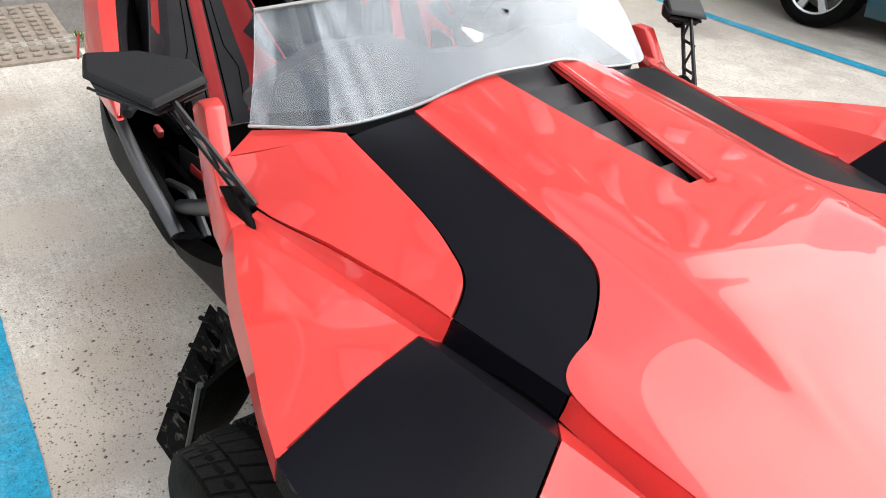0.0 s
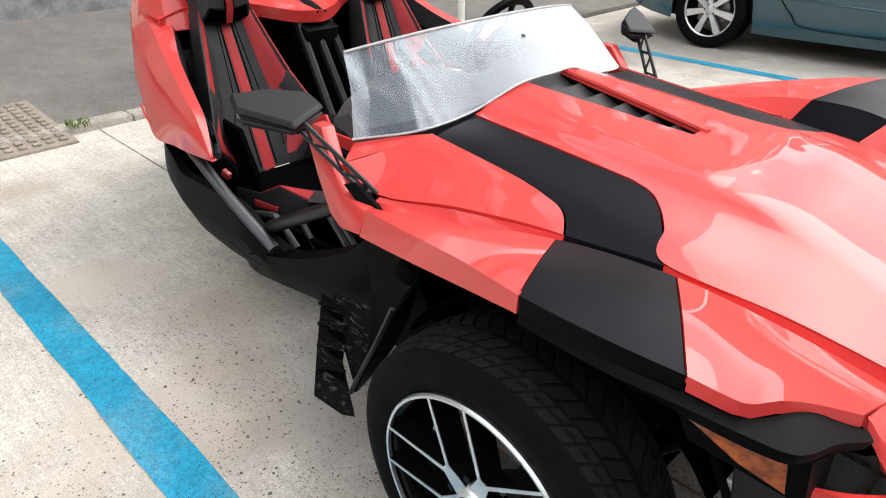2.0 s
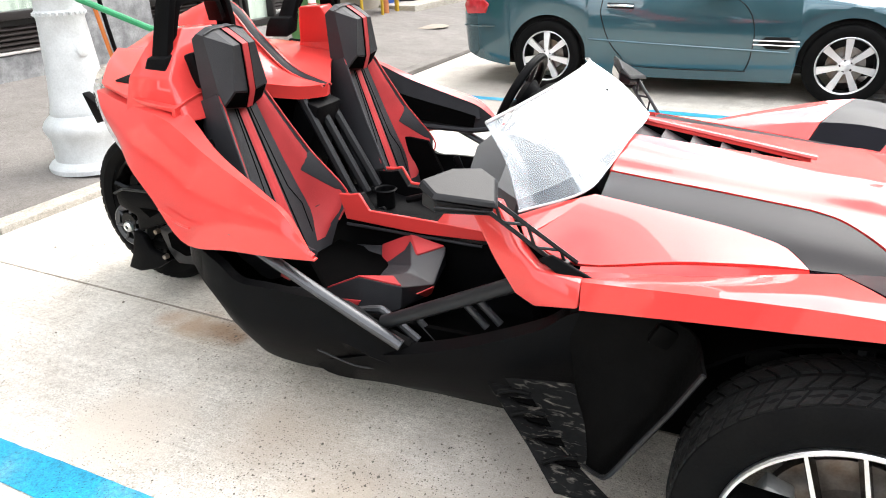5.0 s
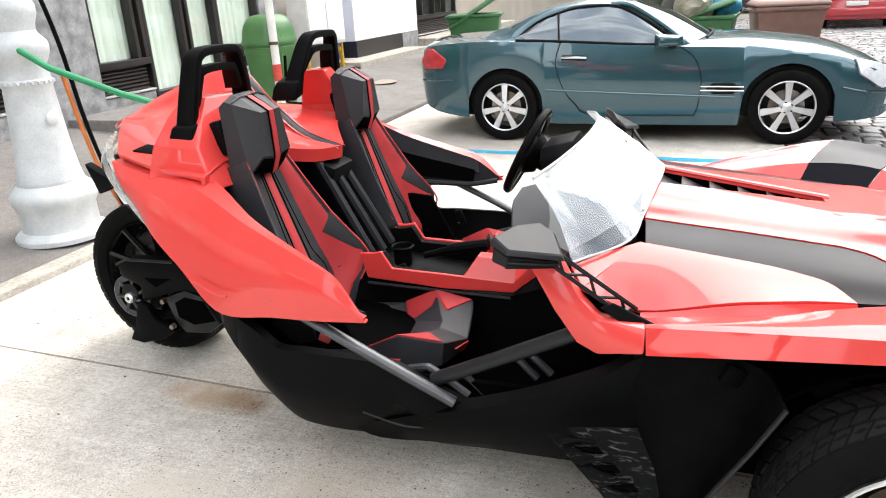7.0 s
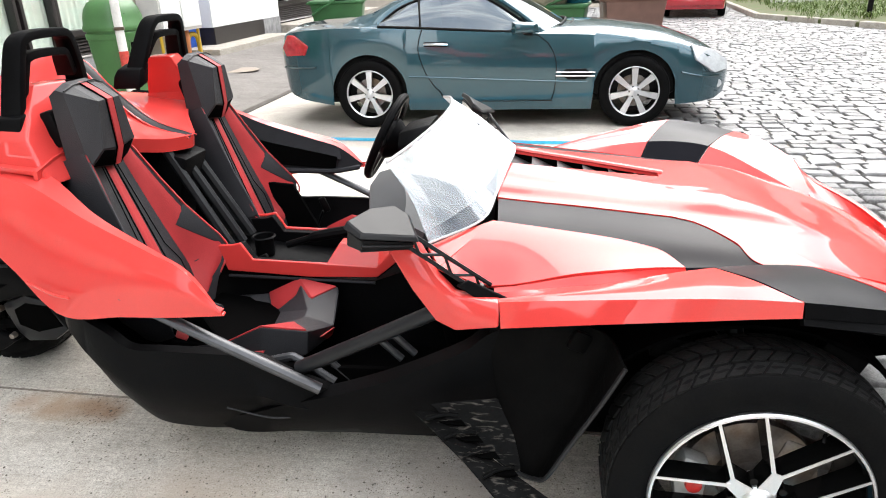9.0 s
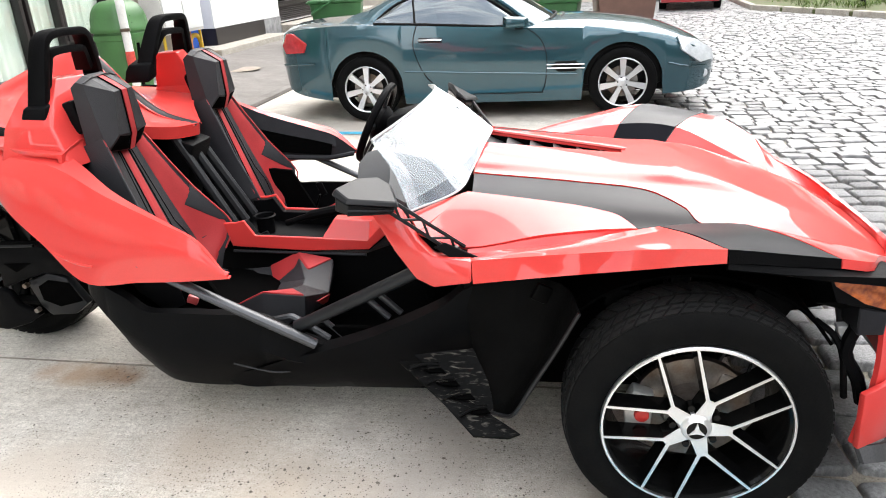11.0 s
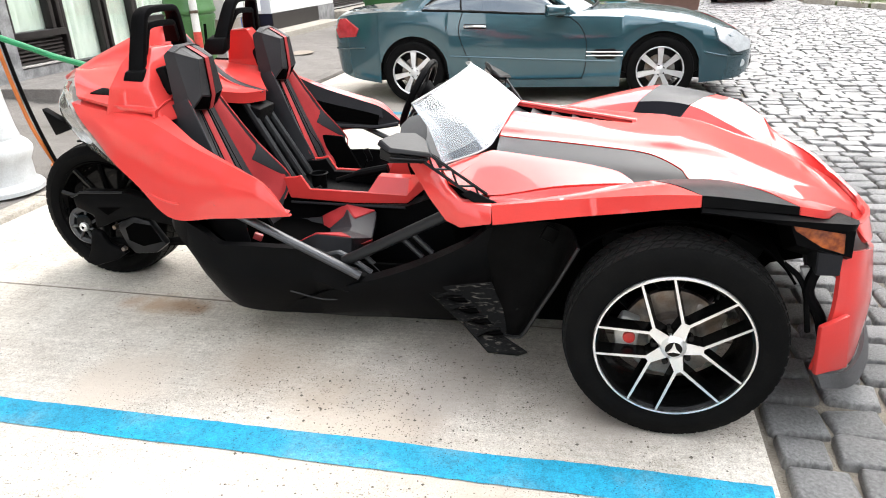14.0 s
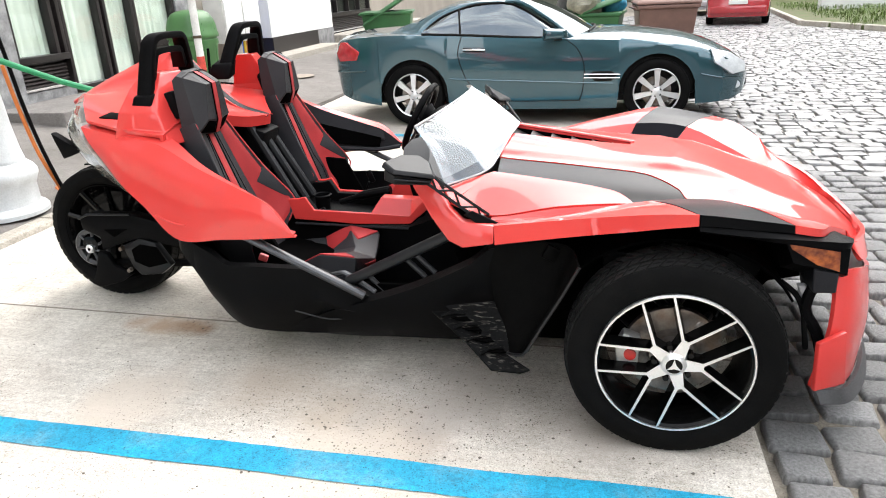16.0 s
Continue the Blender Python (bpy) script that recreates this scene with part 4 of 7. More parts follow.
# near-black plates above the wing paint the darkness of the cut slots
for k in range(4):
    f = .16 + k * .215
    a = Vector((-.80, -.762, .358)).lerp(Vector((-.57, -.955, .264)), f)
    b = Vector((-.715, -.745, .360)).lerp(Vector((-.50, -.915, .272)), f + .02)
    c = Vector((-.715, -.745, .360)).lerp(Vector((-.50, -.915, .272)), f + .11)
    pair("guard_slot", plate([a.lerp(b, .30) + Vector((0, 0, .006)), a.lerp(b, .95) + Vector((0, 0, .006)), a.lerp(c, .92) + Vector((0, 0, .005)), a.lerp(c, .45) + Vector((0, 0, .005))], .004, 0, (0, -.3, 1)), MATTE, trike)
pair("guard_bracket", box((.05, .02, .05), (-.385, -.80, .61), (0, 30, 20), .006), WORN, trike)

# frame tubes beside the seats
pair("frame_tube", tube([(-1.60, -.735, .665), (-1.47, -.742, .602), (-1.27, -.744, .502), (-1.075, -.728, .392)], .019, 12, 16, flat=.8), STEELTUBE, trike, "satin grey frame tube")
pair("frame_tube", tube([(-1.145, -.69, .432), (-.95, -.70, .53), (-.72, -.708, .645)], .021, 12, 12), TUBE, trike)
pair("side_step", tube([(-1.36, -.66, .40), (-1.20, -.655, .445), (-1.155, -.655, .44), (-1.055, -.66, .375)], .012, 8, 16), STEELTUBE, trike)
for x in (-1.06, -.90, -.86):
    pair("cross_bar", tube([(x - .05, -.60, .43 + (x + 1.06) * .45), (x + .03, -.60, .35 + (x + 1.06) * .45)], .011, 8), STEELTUBE, trike)

# floor tub and centre console
# pan added under the body to keep skylight off the ground below
part("belly_pan", box((.95, .98, .03), (-.34, C, .150), (0, 0, 0), .004), MATTE, trike, "black flat pan added under the belly to shade the ground")
part("floor_tub", box((.70, 1.06, .03), (-.98, C, .205), (0, 0, 0), .004), MATTE, trike)
part("fire_wall", box((.03, 1.16, .60), (-.72, C, .45), (0, -12, 0), .004), MATTE, trike)
part("rear_wall", box((.04, 1.00, .40), (-1.88, C, .66), (0, -22, 0), .004), MATTE, trike)
pair("tub_wall", prism([(-1.90, .66), (-1.86, .48), (-1.74, .33), (-1.62, .25), (-1.45, .22), (-1.45, .40), (-1.56, .62)], -.53, -.51, "y", .003), MATTE, trike)
pair("tub_side", box((.95, .02, .22), (-1.12, -.60, .28), (0, 0, 0), .004), MATTE, trike)
part("tunnel", loft([[(x, C - w, .18), (x, C + w, .18), (x, C + w * .9, z), (x, C - w * .9, z)] for x, w, z in ((-1.85, .15, .53), (-1.58, .155, .52), (-1.46, .160, .495), (-1.22, .160, .470), (-1.05, .160, .465), (-.95, .158, .50), (-.78, .16, .58))]), PLASTIC, trike, "black centre console", angle=12)
rail = [(-1.60, .60), (-1.545, .602), (-1.51, .610), (-1.473, .549), (-1.21, .538), (-1.035, .528), (-.985, .580), (-.93, .648), (-.80, .745), (-.77, .72), (-.90, .615), (-.955, .556), (-1.035, .490), (-1.28, .486), (-1.57, .505)]
pair("console_rail", prism(rail, C - .172, C - .160, "y", .004), RED, trike, "red console side rail", angle=10)
pair("rail_liner", prism([(x, z - .007) for x, z in rail], C - .159, C - .128, "y", .003), PLASTIC, trike, "black inner side of the console rail", angle=10)
pair("console_gusset", solid([(-1.212, C - .170, .536), (-1.166, C - .138, .603), (-1.062, C - .138, .595), (-1.035, C - .170, .526), (-.985, C - .138, .595), (-.930, C - .168, .644),
                              (-1.166, C - .09, .603), (-.985, C - .09, .595), (-1.212, C - .09, .50), (-.940, C - .09, .55)],
                             [(0, 1, 2, 3), (3, 2, 4), (3, 4, 5), (1, 6, 7, 4, 2), (0, 8, 6, 1), (0, 3, 5, 9, 8), (8, 9, 7, 6), (4, 7, 9, 5)], .003), RED, trike, "red facets over the console rail", angle=10)
pair("tunnel_edge", tube([(-1.57, C - .170, .486), (-1.30, C - .172, .478), (-1.045, C - .172, .470)], .006, 6, 8), LINER, trike)
part("cup_holder", lathe([(.045, .57), (.040, .575), (.036, .57), (.034, .50), (0, .50)], 28, "z", at=(-1.50, C, 0)), PLASTIC, trike)
part("hand_brake", tube([(-1.42, C + .02, .53), (-1.30, C + .02, .565), (-1.17, C + .02, .59)], lambda f: .013 + .008 * (f > .4), 10, 12), PLASTIC, trike, "black handbrake lever")
lever = part("gear_lever", tube([(-1.03, C, .47), (-1.04, C, .56)], .022, 12, 6), PLASTIC, trike)
part("knob", lathe([(0, .66), (.02, .655), (.028, .63), (.022, .60), (.012, .56)], 20, "z", at=(-1.045, C, 0)), PLASTIC, lever)
part("collar", lathe([(.036, .50), (.03, .512), (.022, .505)], 20, "z", at=(-1.035, C, 0)), CHROME, lever)


# ---------------------------------------------------------------- seats
def seat(yc):
    B0, T0 = Vector((-1.650, 0, .410)), Vector((-1.842, 0, .990))
    L = T0 - B0
    n = Vector((L.z, 0, -L.x)).normalized()
    wid = lambda v: cubic([0, .13, .23, .45, .57, .85, 1.0], [.140, .185, .225, .190, .168, .125, .104], v)

    def at(f, v, lift=0.0):
        a = abs(f)
        d = .030 + .010 * a + max(0, a - .58) / .42 * cubic([0, .13, .23, .57, 1.0], [.010, .050, .095, .050, .012], v)
        p = B0 + L * v + n * (d + lift)
        return Vector((p.x, yc + f * wid(v), p.z))

    def rear(f, v, d):
        p = B0 + L * v + n * d
        return Vector((p.x, yc + f * wid(v), p.z))
    FS = (-1, -.86, -.72, -.58, -.3, 0, .3, .58, .72, .86, 1)
    shell = loft([[at(f, v) for f in FS] + [rear(1.05, v, .0), rear(.92, v, -.05), rear(.3, v, -.08), rear(-.3, v, -.08), rear(-.92, v, -.05), rear(-1.05, v, .0)]
                  for v in (0, .05, .1, .18, .27, .36, .45, .55, .66, .78, .9, 1.0)])
    back = part("seat_back", shell, BLK_SEAT, trike, "black and red sports bucket seat", angle=28)

    def strip(fa, fb, v0, v1, m, lift=.003, nu=16):
        grid = []
        for i in range(nu):
            v = v0 + (v1 - v0) * i / (nu - 1)
            a, b = fa(v), fb(v)
            fs = [a + (b - a) * k / 5 for k in range(6)]
            grid.append([at(f, v, lift if 0 < k < 5 else -.002) for k, f in enumerate(fs)])
        return part("seat_strip", skin(grid, .006, n), m, back)
    mid = lambda v: (.031 - .011 * v) / wid(v)
    strip(lambda v: -mid(v), mid, .0, 1.0, RED_SEAT)
    for s in (-1, 1):
        lo = lambda v: s * (cubic([0, .27, .6, 1.0], [.56, .52, .52, .58], v) if s > 0 else .76)
        hi = lambda v: s * cubic([0, .10, .22, .6, 1.0], [.66, .86, .98, .97, .96], v)
        strip(lo, hi, .06, .99, RED_SEAT)
        kite = [at(s * 1.0, .57, .004), at(s * 1.01, .43, .004), at(s * 1.01, .265, .004), at(s * .90, .30, .004), at(s * .68, .475, .004)]
        part("side_insert", plate(kite, .005, .001, n), BLK_SEAT, back)
        part("seam", tube([at(s * .30, v, .001) for v in (.42, .55, .7, .85, .98)], .0016, 5), MATTE, back)
        part("seam", tube([at(s * f, v, .001) for f, v in ((.30, .42), (.42, .30), (.48, .12))], .0016, 5), MATTE, back)
        part("seam", tube([at(s * (mid(v) + .022), v, .0) for v in (.02, .2, .4, .6, .8, .98)], .003, 5), MATTE, back)
        part("piping", tube([at(s * 1.0, v, .002) for v in (.12, .17, .20, .23, .27, .33, .42, .55, .75, .95)], .0035, 6), RED_SEAT if s > 0 else BLK_SEAT, back)
    # headrest: a faceted block with a flat front, a sloping top and an undercut chin
    hp = [(-1.872, .100, .930), (-1.880, .098, 1.165), (-1.862, .094, 1.181), (-1.838, .094, 1.174), (-1.836, .050, 1.187), (-1.862, .050, 1.196), (-1.880, .050, 1.180),
          (-1.763, .052, 1.141), (-1.760, .082, 1.008), (-1.802, .099, .955), (-1.781, .0, .942), (-1.760, .0, .997), (-1.872, .0, .920)]
    hv = [(x + .018, yc - w, z + .006) for x, w, z in hp] + [(x + .018, yc + w, z + .006) for x, w, z in hp]
    half = [(0, 1, 2, 3, 9), (1, 6, 5, 2), (2, 5, 4, 3), (3, 4, 7), (3, 7, 8, 9), (8, 11, 10, 9), (9, 10, 12, 0)]
    hf = half + [tuple(k + 13 for k in reversed(q)) for q in half] + [(6, 5, 18, 19), (5, 4, 17, 18), (4, 7, 20, 17), (7, 8, 11, 24, 21, 20), (0, 12, 25, 13, 14, 19, 6, 1)]
    part("headrest", solid(hv, hf, .0035), BLK_SEAT, back, angle=12)
    # near-black plates put the shade of the down-facing chin into its colour
    chin = [(-1.764, .074, 1.003), (-1.766, .019, .993), (-1.784, .019, .946), (-1.801, .090, .957)]
    for s in (-1, 1):
        part("chin_insert", plate([(x + .021, yc + s * w, z + .004) for x, w, z in chin], .004, .001, (1, 0, -.6)), MATTE, back)
        part("seam", tube([(x + .018, yc + s * w, z + .006) for x, w, z in ((-1.836, .092, 1.177), (-1.834, .050, 1.190), (-1.834, .0, 1.190))], .0025, 5), TUBE, back)
        part("seam", tube([(x + .018, yc + s * .0165, z + .006) for x, z in ((-1.833, 1.188), (-1.762, 1.142), (-1.759, .998), (-1.780, .944))], .0026, 5), MATTE, back)
    gr = [[(x + .018, yc - .013, z + .006), (x + .018, yc + .013, z + .006)] for x, z in ((-1.840, 1.192), (-1.800, 1.169), (-1.759, 1.142), (-1.7565, 1.07), (-1.756, .997), (-1.777, .943))]
    part("head_stripe", skin([[Vector(p).lerp(Vector(q), k / 3) for k in range(4)] for p, q in gr], .006, (1, 0, .3)), RED_SEAT, back)
    # cushion: two raised wings, a sunk middle and a faceted nose
    cy = C + (yc - C) * .93
    A = [(-1.60, .190, .400), (-1.436, .180, .420), (-1.313, .178, .478), (-1.171, .160, .459)]
    B = [(-1.60, .060, .355), (-1.405, .120, .372), (-1.241, .032, .434), (-1.145, .0, .396)]
    D = [(-1.60, .195, .280), (-1.436, .202, .300), (-1.313, .202, .335), (-1.178, .170, .385)]
    F = [(-1.60, .0, .352), (-1.405, .0, .364), (-1.241, .0, .428), (-1.160, .0, .356)]
    half = [(0, 1, 5, 4), (1, 2, 6, 5), (2, 3, 6), (3, 7, 6), (8, 9, 1, 0), (9, 10, 2, 1), (10, 11, 3, 2), (3, 11, 15, 7), (4, 5, 13, 12), (5, 6, 14, 13), (6, 7, 14), (8, 0, 4, 12), (8, 12, 15, 11, 10, 9)]
    flat_v = A + B + D + F
    cv = [(x, cy - w, z) for x, w, z in flat_v] + [(x, cy + w, z) for x, w, z in flat_v]
    bm_c = bmesh.new()
    vs_c = [bm_c.verts.new(v) for v in cv]
    for q in half:
        bm_c.faces.new([vs_c[k] for k in q])
        bm_c.faces.new([vs_c[k + 16] for k in reversed(q)])
    bmesh.ops.remove_doubles(bm_c, verts=bm_c.verts, dist=.0005)
    bmesh.ops.recalc_face_normals(bm_c, faces=bm_c.faces)
    cush = part("cushion", bevelled(bm_c, .004, 2, 12), BLK_SEAT, trike, "black and red seat cushion", angle=11)
    for s in (-1, 1):
        wing = [(-1.432, .180, .425), (-1.313, .177, .483), (-1.176, .158, .465), (-1.2414, .087, .453), (-1.403, .120, .379)]
        low = [(x, w, z - .010) for x, w, z in wing]
        part("cushion_panel", solid([(x, cy + s * w, z) for x, w, z in wing + low], [(0, 1, 3, 4), (1, 2, 3), (9, 8, 6, 5), (8, 7, 6), *[(k, k + 5, (k + 1) % 5 + 5, (k + 1) % 5) for k in range(5)]], .002, 1), RED_SEAT, cush, "red vinyl panel")
        part("cushion_side", plate([(-1.46, cy + s * .199, .392), (-1.30, cy + s * .200, .408), (-1.31, cy + s * .204, .390), (-1.45, cy + s * .206, .368)], .006, .002, (0, s, 0)), RED_SEAT, cush, "red vinyl strip")
        nose = [(-1.226, .040, .430), (-1.170, .148, .452), (-1.150, .008, .398)]
        part("nose_facet", plate([(x + .004, cy + s * w, z + .001) for x, w, z in nose], .004, .001, (1, 0, .6)), LINER, cush, "grey vinyl nose facet")
    part("cushion_front", plate([(-1.152, cy - .105, .412), (-1.140, cy - .004, .392), (-1.152, cy - .004, .362), (-1.160, cy - .03, .362)], .006, .001, (1, 0, 0)), RED_SEAT, cush, "red vinyl wedge")
    # dark base under the cushion
    part("seat_base", box((.34, .36, .20), (-1.46, cy, .30), (0, 8, 0), .01), MATTE, cush)
    # belt and buckle
    for s in (1,):
        part("buckle", box((.03, .02, .07), (-1.46, cy + s * .26, .50), (0, -20, 10), .005), PLASTIC, back)
        part("belt_strap", tube([(-1.50, cy + s * .25, .40), (-1.47, cy + s * .26, .47)], .012, 6, flat=.4), PLASTIC, back)


seat(C - .375)
seat(C + .360)
part("belt_latch", box((.035, .018, .028), (-1.515, -.625, .492), (0, 25, 10), .004), mat("belt_latch_red", (.45, .06, .06), .4), trike)

# ---------------------------------------------------------------- rear bodywork
P_TOP = [(-2.31, -.50, .998), (-2.10, -.570, .975), (-1.89, -.626, .950), (-1.70, -.679, .868), (-1.50, -.730, .795), (-1.40, -.752, .752), (-1.305, -.770, .645)]
P_LOW = [(-2.16, -.585, .850), (-2.06, -.650, .790), (-1.95, -.690, .715), (-1.80, -.735, .600), (-1.60, -.755, .612), (-1.45, -.768, .622), (-1.297, -.772, .634)]
P_MID = [tuple(Vector(a).lerp(Vector(b), .42) + Vector((0, -.017 * k, .006 * k))) for a, b, k in zip(P_TOP, P_LOW, (.8, 1, 1, 1, .9, .7, .1))]
pair("side_panel", between([P_TOP, P_MID, P_LOW], 36, 12, .016, (0, -1, 0)), RED, trike, "red rear side panel ending in a point", angle=50)
P_IN = [(-2.28, -.44, 1.010), (-2.10, -.50, .995), (-1.88, -.555, .965), (-1.70, -.63, .865), (-1.50, -.690, .780), (-1.40, -.720, .735), (-1.308, -.762, .645)]
pair("panel_ledge", between([P_IN, P_TOP], 30, 4, .014), RED, trike)
LINE_A = [(x, y + .004, z - .006) for x, y, z in P_IN[1:-1]]
LINE_B = [(x + .01, y + .018, z - d_) for (x, y, z), d_ in zip(P_IN[1:-1], (.05, .075, .085, .075, .05))]
pair("panel_liner", between([LINE_A, LINE_B], 24, 5, .010, (0, 1, 0)), LINER, trike, "dark grey inner lining of the side panel")
P_DN = [(-2.10, -.45, .80), (-1.95, -.50, .75), (-1.85, -.53, .70), (-1.68, -.60, .665), (-1.50, -.665, .64), (-1.42, -.70, .63), (-1.32, -.752, .635)]
pair("panel_liner", between([P_IN, [tuple((Vector(a) + Vector(b)) / 2 + Vector((0, .0, 0))) for a, b in zip(P_IN, P_DN)], P_DN], 30, 8, .012, (0, 1, 0)), LINER, trike, "black inner liner of the side panel")
# no hollow here: a near-black sheet carries the pocket's shade as colour
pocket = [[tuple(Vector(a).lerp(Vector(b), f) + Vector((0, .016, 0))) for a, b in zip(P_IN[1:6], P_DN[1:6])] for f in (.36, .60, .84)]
pair("panel_pocket", between(pocket, 20, 6, .006, (0, 1, 0)), MATTE, trike, "near-black sheet on the liner standing for the shade in a pocket")
pair("liner_lip", tube([Vector(p) + Vector((0, .012, .004)) for p in P_DN[1:]], .012, 8, 24), LINER, trike)
pair("panel_crease", tube([(-1.89, -.722, .695), (-1.80, -.748, .672), (-1.74, -.762, .668)], .004, 6, 8), RED, trike)

# tail cowl: shoulder decks on both sides of a centre fin
deck_out = [(-2.277, -.50, 1.025), (-2.070, -.575, 1.001), (-1.872, -.60, 0.979)]
deck_a = [(-2.386, -.36, 1.071), (-2.119, -.46, 1.038), (-1.871, -.47, 1.006)]
deck_b = [(-2.484, -.22, 1.097), (-2.168, -.26, 1.069), (-1.852, -.28, 0.999)]
deck_c = [(-2.64, -.11, 1.045), (-2.42, -.112, 1.100), (-2.18, -.115, 1.128), (-2.00, -.118, 1.062), (-1.875, -.122, .998), (-1.765, -.125, .962)]
deck_e = [(-2.68, -.055, 1.047), (-2.43, -.052, 1.142), (-2.16, -.048, 1.214), (-1.995, -.050, 1.092), (-1.868, -.052, 1.000), (-1.722, -.055, .956)]
deck_d = [(-2.70, C, 1.048), (-2.44, C, 1.160), (-2.14, C, 1.250), (-1.985, C, 1.115), (-1.86, C, 1.008), (-1.708, C, .954)]
deck_out, deck_a, deck_b = ([tuple(p) for p in spline(l, 6)] for l in (deck_out, deck_a, deck_b))
pair("tail_deck", between([deck_out, deck_a, deck_b, deck_c, deck_e, deck_d], 24, 31, .014), RED, trike, "red tail cowl rising to a centre fin", angle=24)
lip = [c[-1] for c in (deck_out, deck_a, deck_b, deck_c, deck_e, deck_d)]
pair("deck_lip", between([[(x + .003, y, z + .001) for x, y, z in lip], [(x - .006, y, z - .045) for x, y, z in lip]], 24, 4, .012, (1, 0, 0)), RED, trike)
ridge2 = [spline([(x, y, z + .004) for x, y, z in deck_d], 24)[k] for k in range(9, 24)]
part("fin_stripe", skin([[p + Vector((0, u, -.0075 * abs(u) / .024)) for u in (-.024, -.008, .008, .024)] for p in ridge2], .006), STRIPE, trike, "black stripe down the tail fin")
for u in (-.0275, .0275):
    part("stripe_edge", tube([p + Vector((0, u, -.010)) for p in ridge2], .0032, 6), RED, trike)
part("fin_under", box((.10, .16, .30), (-1.80, C, .76), (0, 20, 0), .012), PLASTIC, trike)
for y in (-.07, .0, .07):
    part("seat_strut", tube([(-1.78, C + y, .92), (-1.58, C + y * 1.2, .55)], .018, 8), TUBE, trike)
# badge letters worn to bars
for s in (-1,):
    for k in range(6):
        part("badge_bar", box((.018, .003, .014), (-2.21 + k * .026, C - .098, 1.138 + k * .003), (55, -4, 2), .001), CHROME, trike)
pair("deck_inlet", plate([(-2.22, -.495, 1.036), (-2.07, -.518, 1.022), (-2.055, -.490, 1.038), (-2.18, -.462, 1.052)], .02, .003, (0, -.5, 1)), PLASTIC, trike, "black inlet on the tail deck")
# hoop towers and hoops
tower = loft([[(-2.109, -0.582, 0.943), (-1.852, -0.587, 0.931), (-1.827, -0.388, 0.930), (-2.089, -0.330, 0.973)],
              [(-2.069, -.570, 1.063), (-1.906, -.565, 1.061), (-1.886, -.39, 1.051), (-2.049, -.35, 1.053)],
              [(-2.048, -.505, 1.143), (-1.925, -.495, 1.141), (-1.905, -.36, 1.141), (-2.029, -.33, 1.142)],
              [(-2.028, -.450, 1.194), (-1.939, -.440, 1.198), (-1.914, -.325, 1.197), (-2.018, -.325, 1.196)]])
pair("hoop_tower", bevelled(tower, .007, 2), RED, trike, angle=20)
hoop_path = [(-1.990, -.516, 1.067), (-1.980, -.506, 1.142), (-1.960, -.474, 1.287), (-1.952, -.458, 1.322), (-1.947, -.420, 1.335), (-1.947, -.31, 1.335), (-1.949, -.270, 1.327), (-1.958, -.245, 1.297), (-1.978, -.205, 1.212), (-1.999, -.180, 1.132)]


def band(pts, wide, thin, n=30):
    """A flat bar along pts, wide along x and thin across."""
    pts = spline(pts, n)
    rings = []
    for i, p in enumerate(pts):
        d = pts[min(i + 1, n - 1)] - pts[max(i - 1, 0)]
        t = Vector((0, d.z, -d.y)).normalized()
        f = i / (n - 1)
        w = wide * (.72 + .28 * abs(2 * f - 1) ** 1.5)
        rings.append([p + Vector((w / 2, 0, 0)) + t * thin / 2, p + Vector((-w / 2, 0, 0)) + t * thin / 2, p + Vector((-w / 2, 0, 0)) - t * thin / 2, p + Vector((w / 2, 0, 0)) - t * thin / 2])
    return bevelled(loft(rings), .004, 2, 40)


hp = pair("roll_hoop", band([(x + .012, y, z) for x, y, z in hoop_path], .070, .026), PLASTIC, trike, "black roll hoop behind the headrest")
inner = [(x, y + (.024 if y < -.36 else -.024) * min(1, (1.335 - z) / .06 * .5 + .5), z - .046 * max(0, 1 - (1.313 - z) / .12)) for x, y, z in hoop_path[1:-1]]
pair("hoop_bar", band(inner, .060, .022), PLASTIC, trike)
pair("hoop_boot", bevelled(loft([[(x + a * w, y + b * .034, z + b * .008) for a, b in ((1, -1), (1, 1), (-1, 1), (-1, -1))] for x, y, z, w in ((-1.978, -.520, 1.052, .046), (-1.974, -.513, 1.097, .044), (-1.968, -.507, 1.127, .039))]), .006), PLASTIC, trike)
pair("hoop_boot", bevelled(loft([[(x + a * w, y + b * .034, z - b * .008) for a, b in ((1, -1), (1, 1), (-1, 1), (-1, -1))] for x, y, z, w in ((-2.004, -.172, 1.107, .054), (-1.998, -.182, 1.152, .052), (-1.99, -.19, 1.177, .046))]), .006), PLASTIC, trike)
pair("speaker_box", box((.06, .11, .11), (-1.895, -.425, 1.07), (0, -15, 0), .010), PLASTIC, trike)
pair("seat_speaker", box((.10, .10, .13), (-1.83, -.545, .80), (0, -25, 0), .02), PLASTIC, trike)
# smoked tail lamps round the back
t_a = [(-2.335, -.49, 1.005), (-2.26, -.545, .92), (-2.19, -.575, .85), (-2.11, -.585, .77), (-2.06, -.57, .70)]
t_b = [(-2.45, -.36, 1.035), (-2.50, -.36, .955), (-2.455, -.37, .86), (-2.38, -.39, .79), (-2.26, -.42, .735)]
t_c = [(-2.56, -.20, 1.04), (-2.58, -.20, .95), (-2.52, -.22, .86), (-2.43, -.26, .80), (-2.30, -.30, .75)]
pair("tail_lamp", between([t_a, t_b, t_c], 16, 12, .02, (-1, -.6, 0)), CLEARLENS, trike, "smoked clear tail lamp")
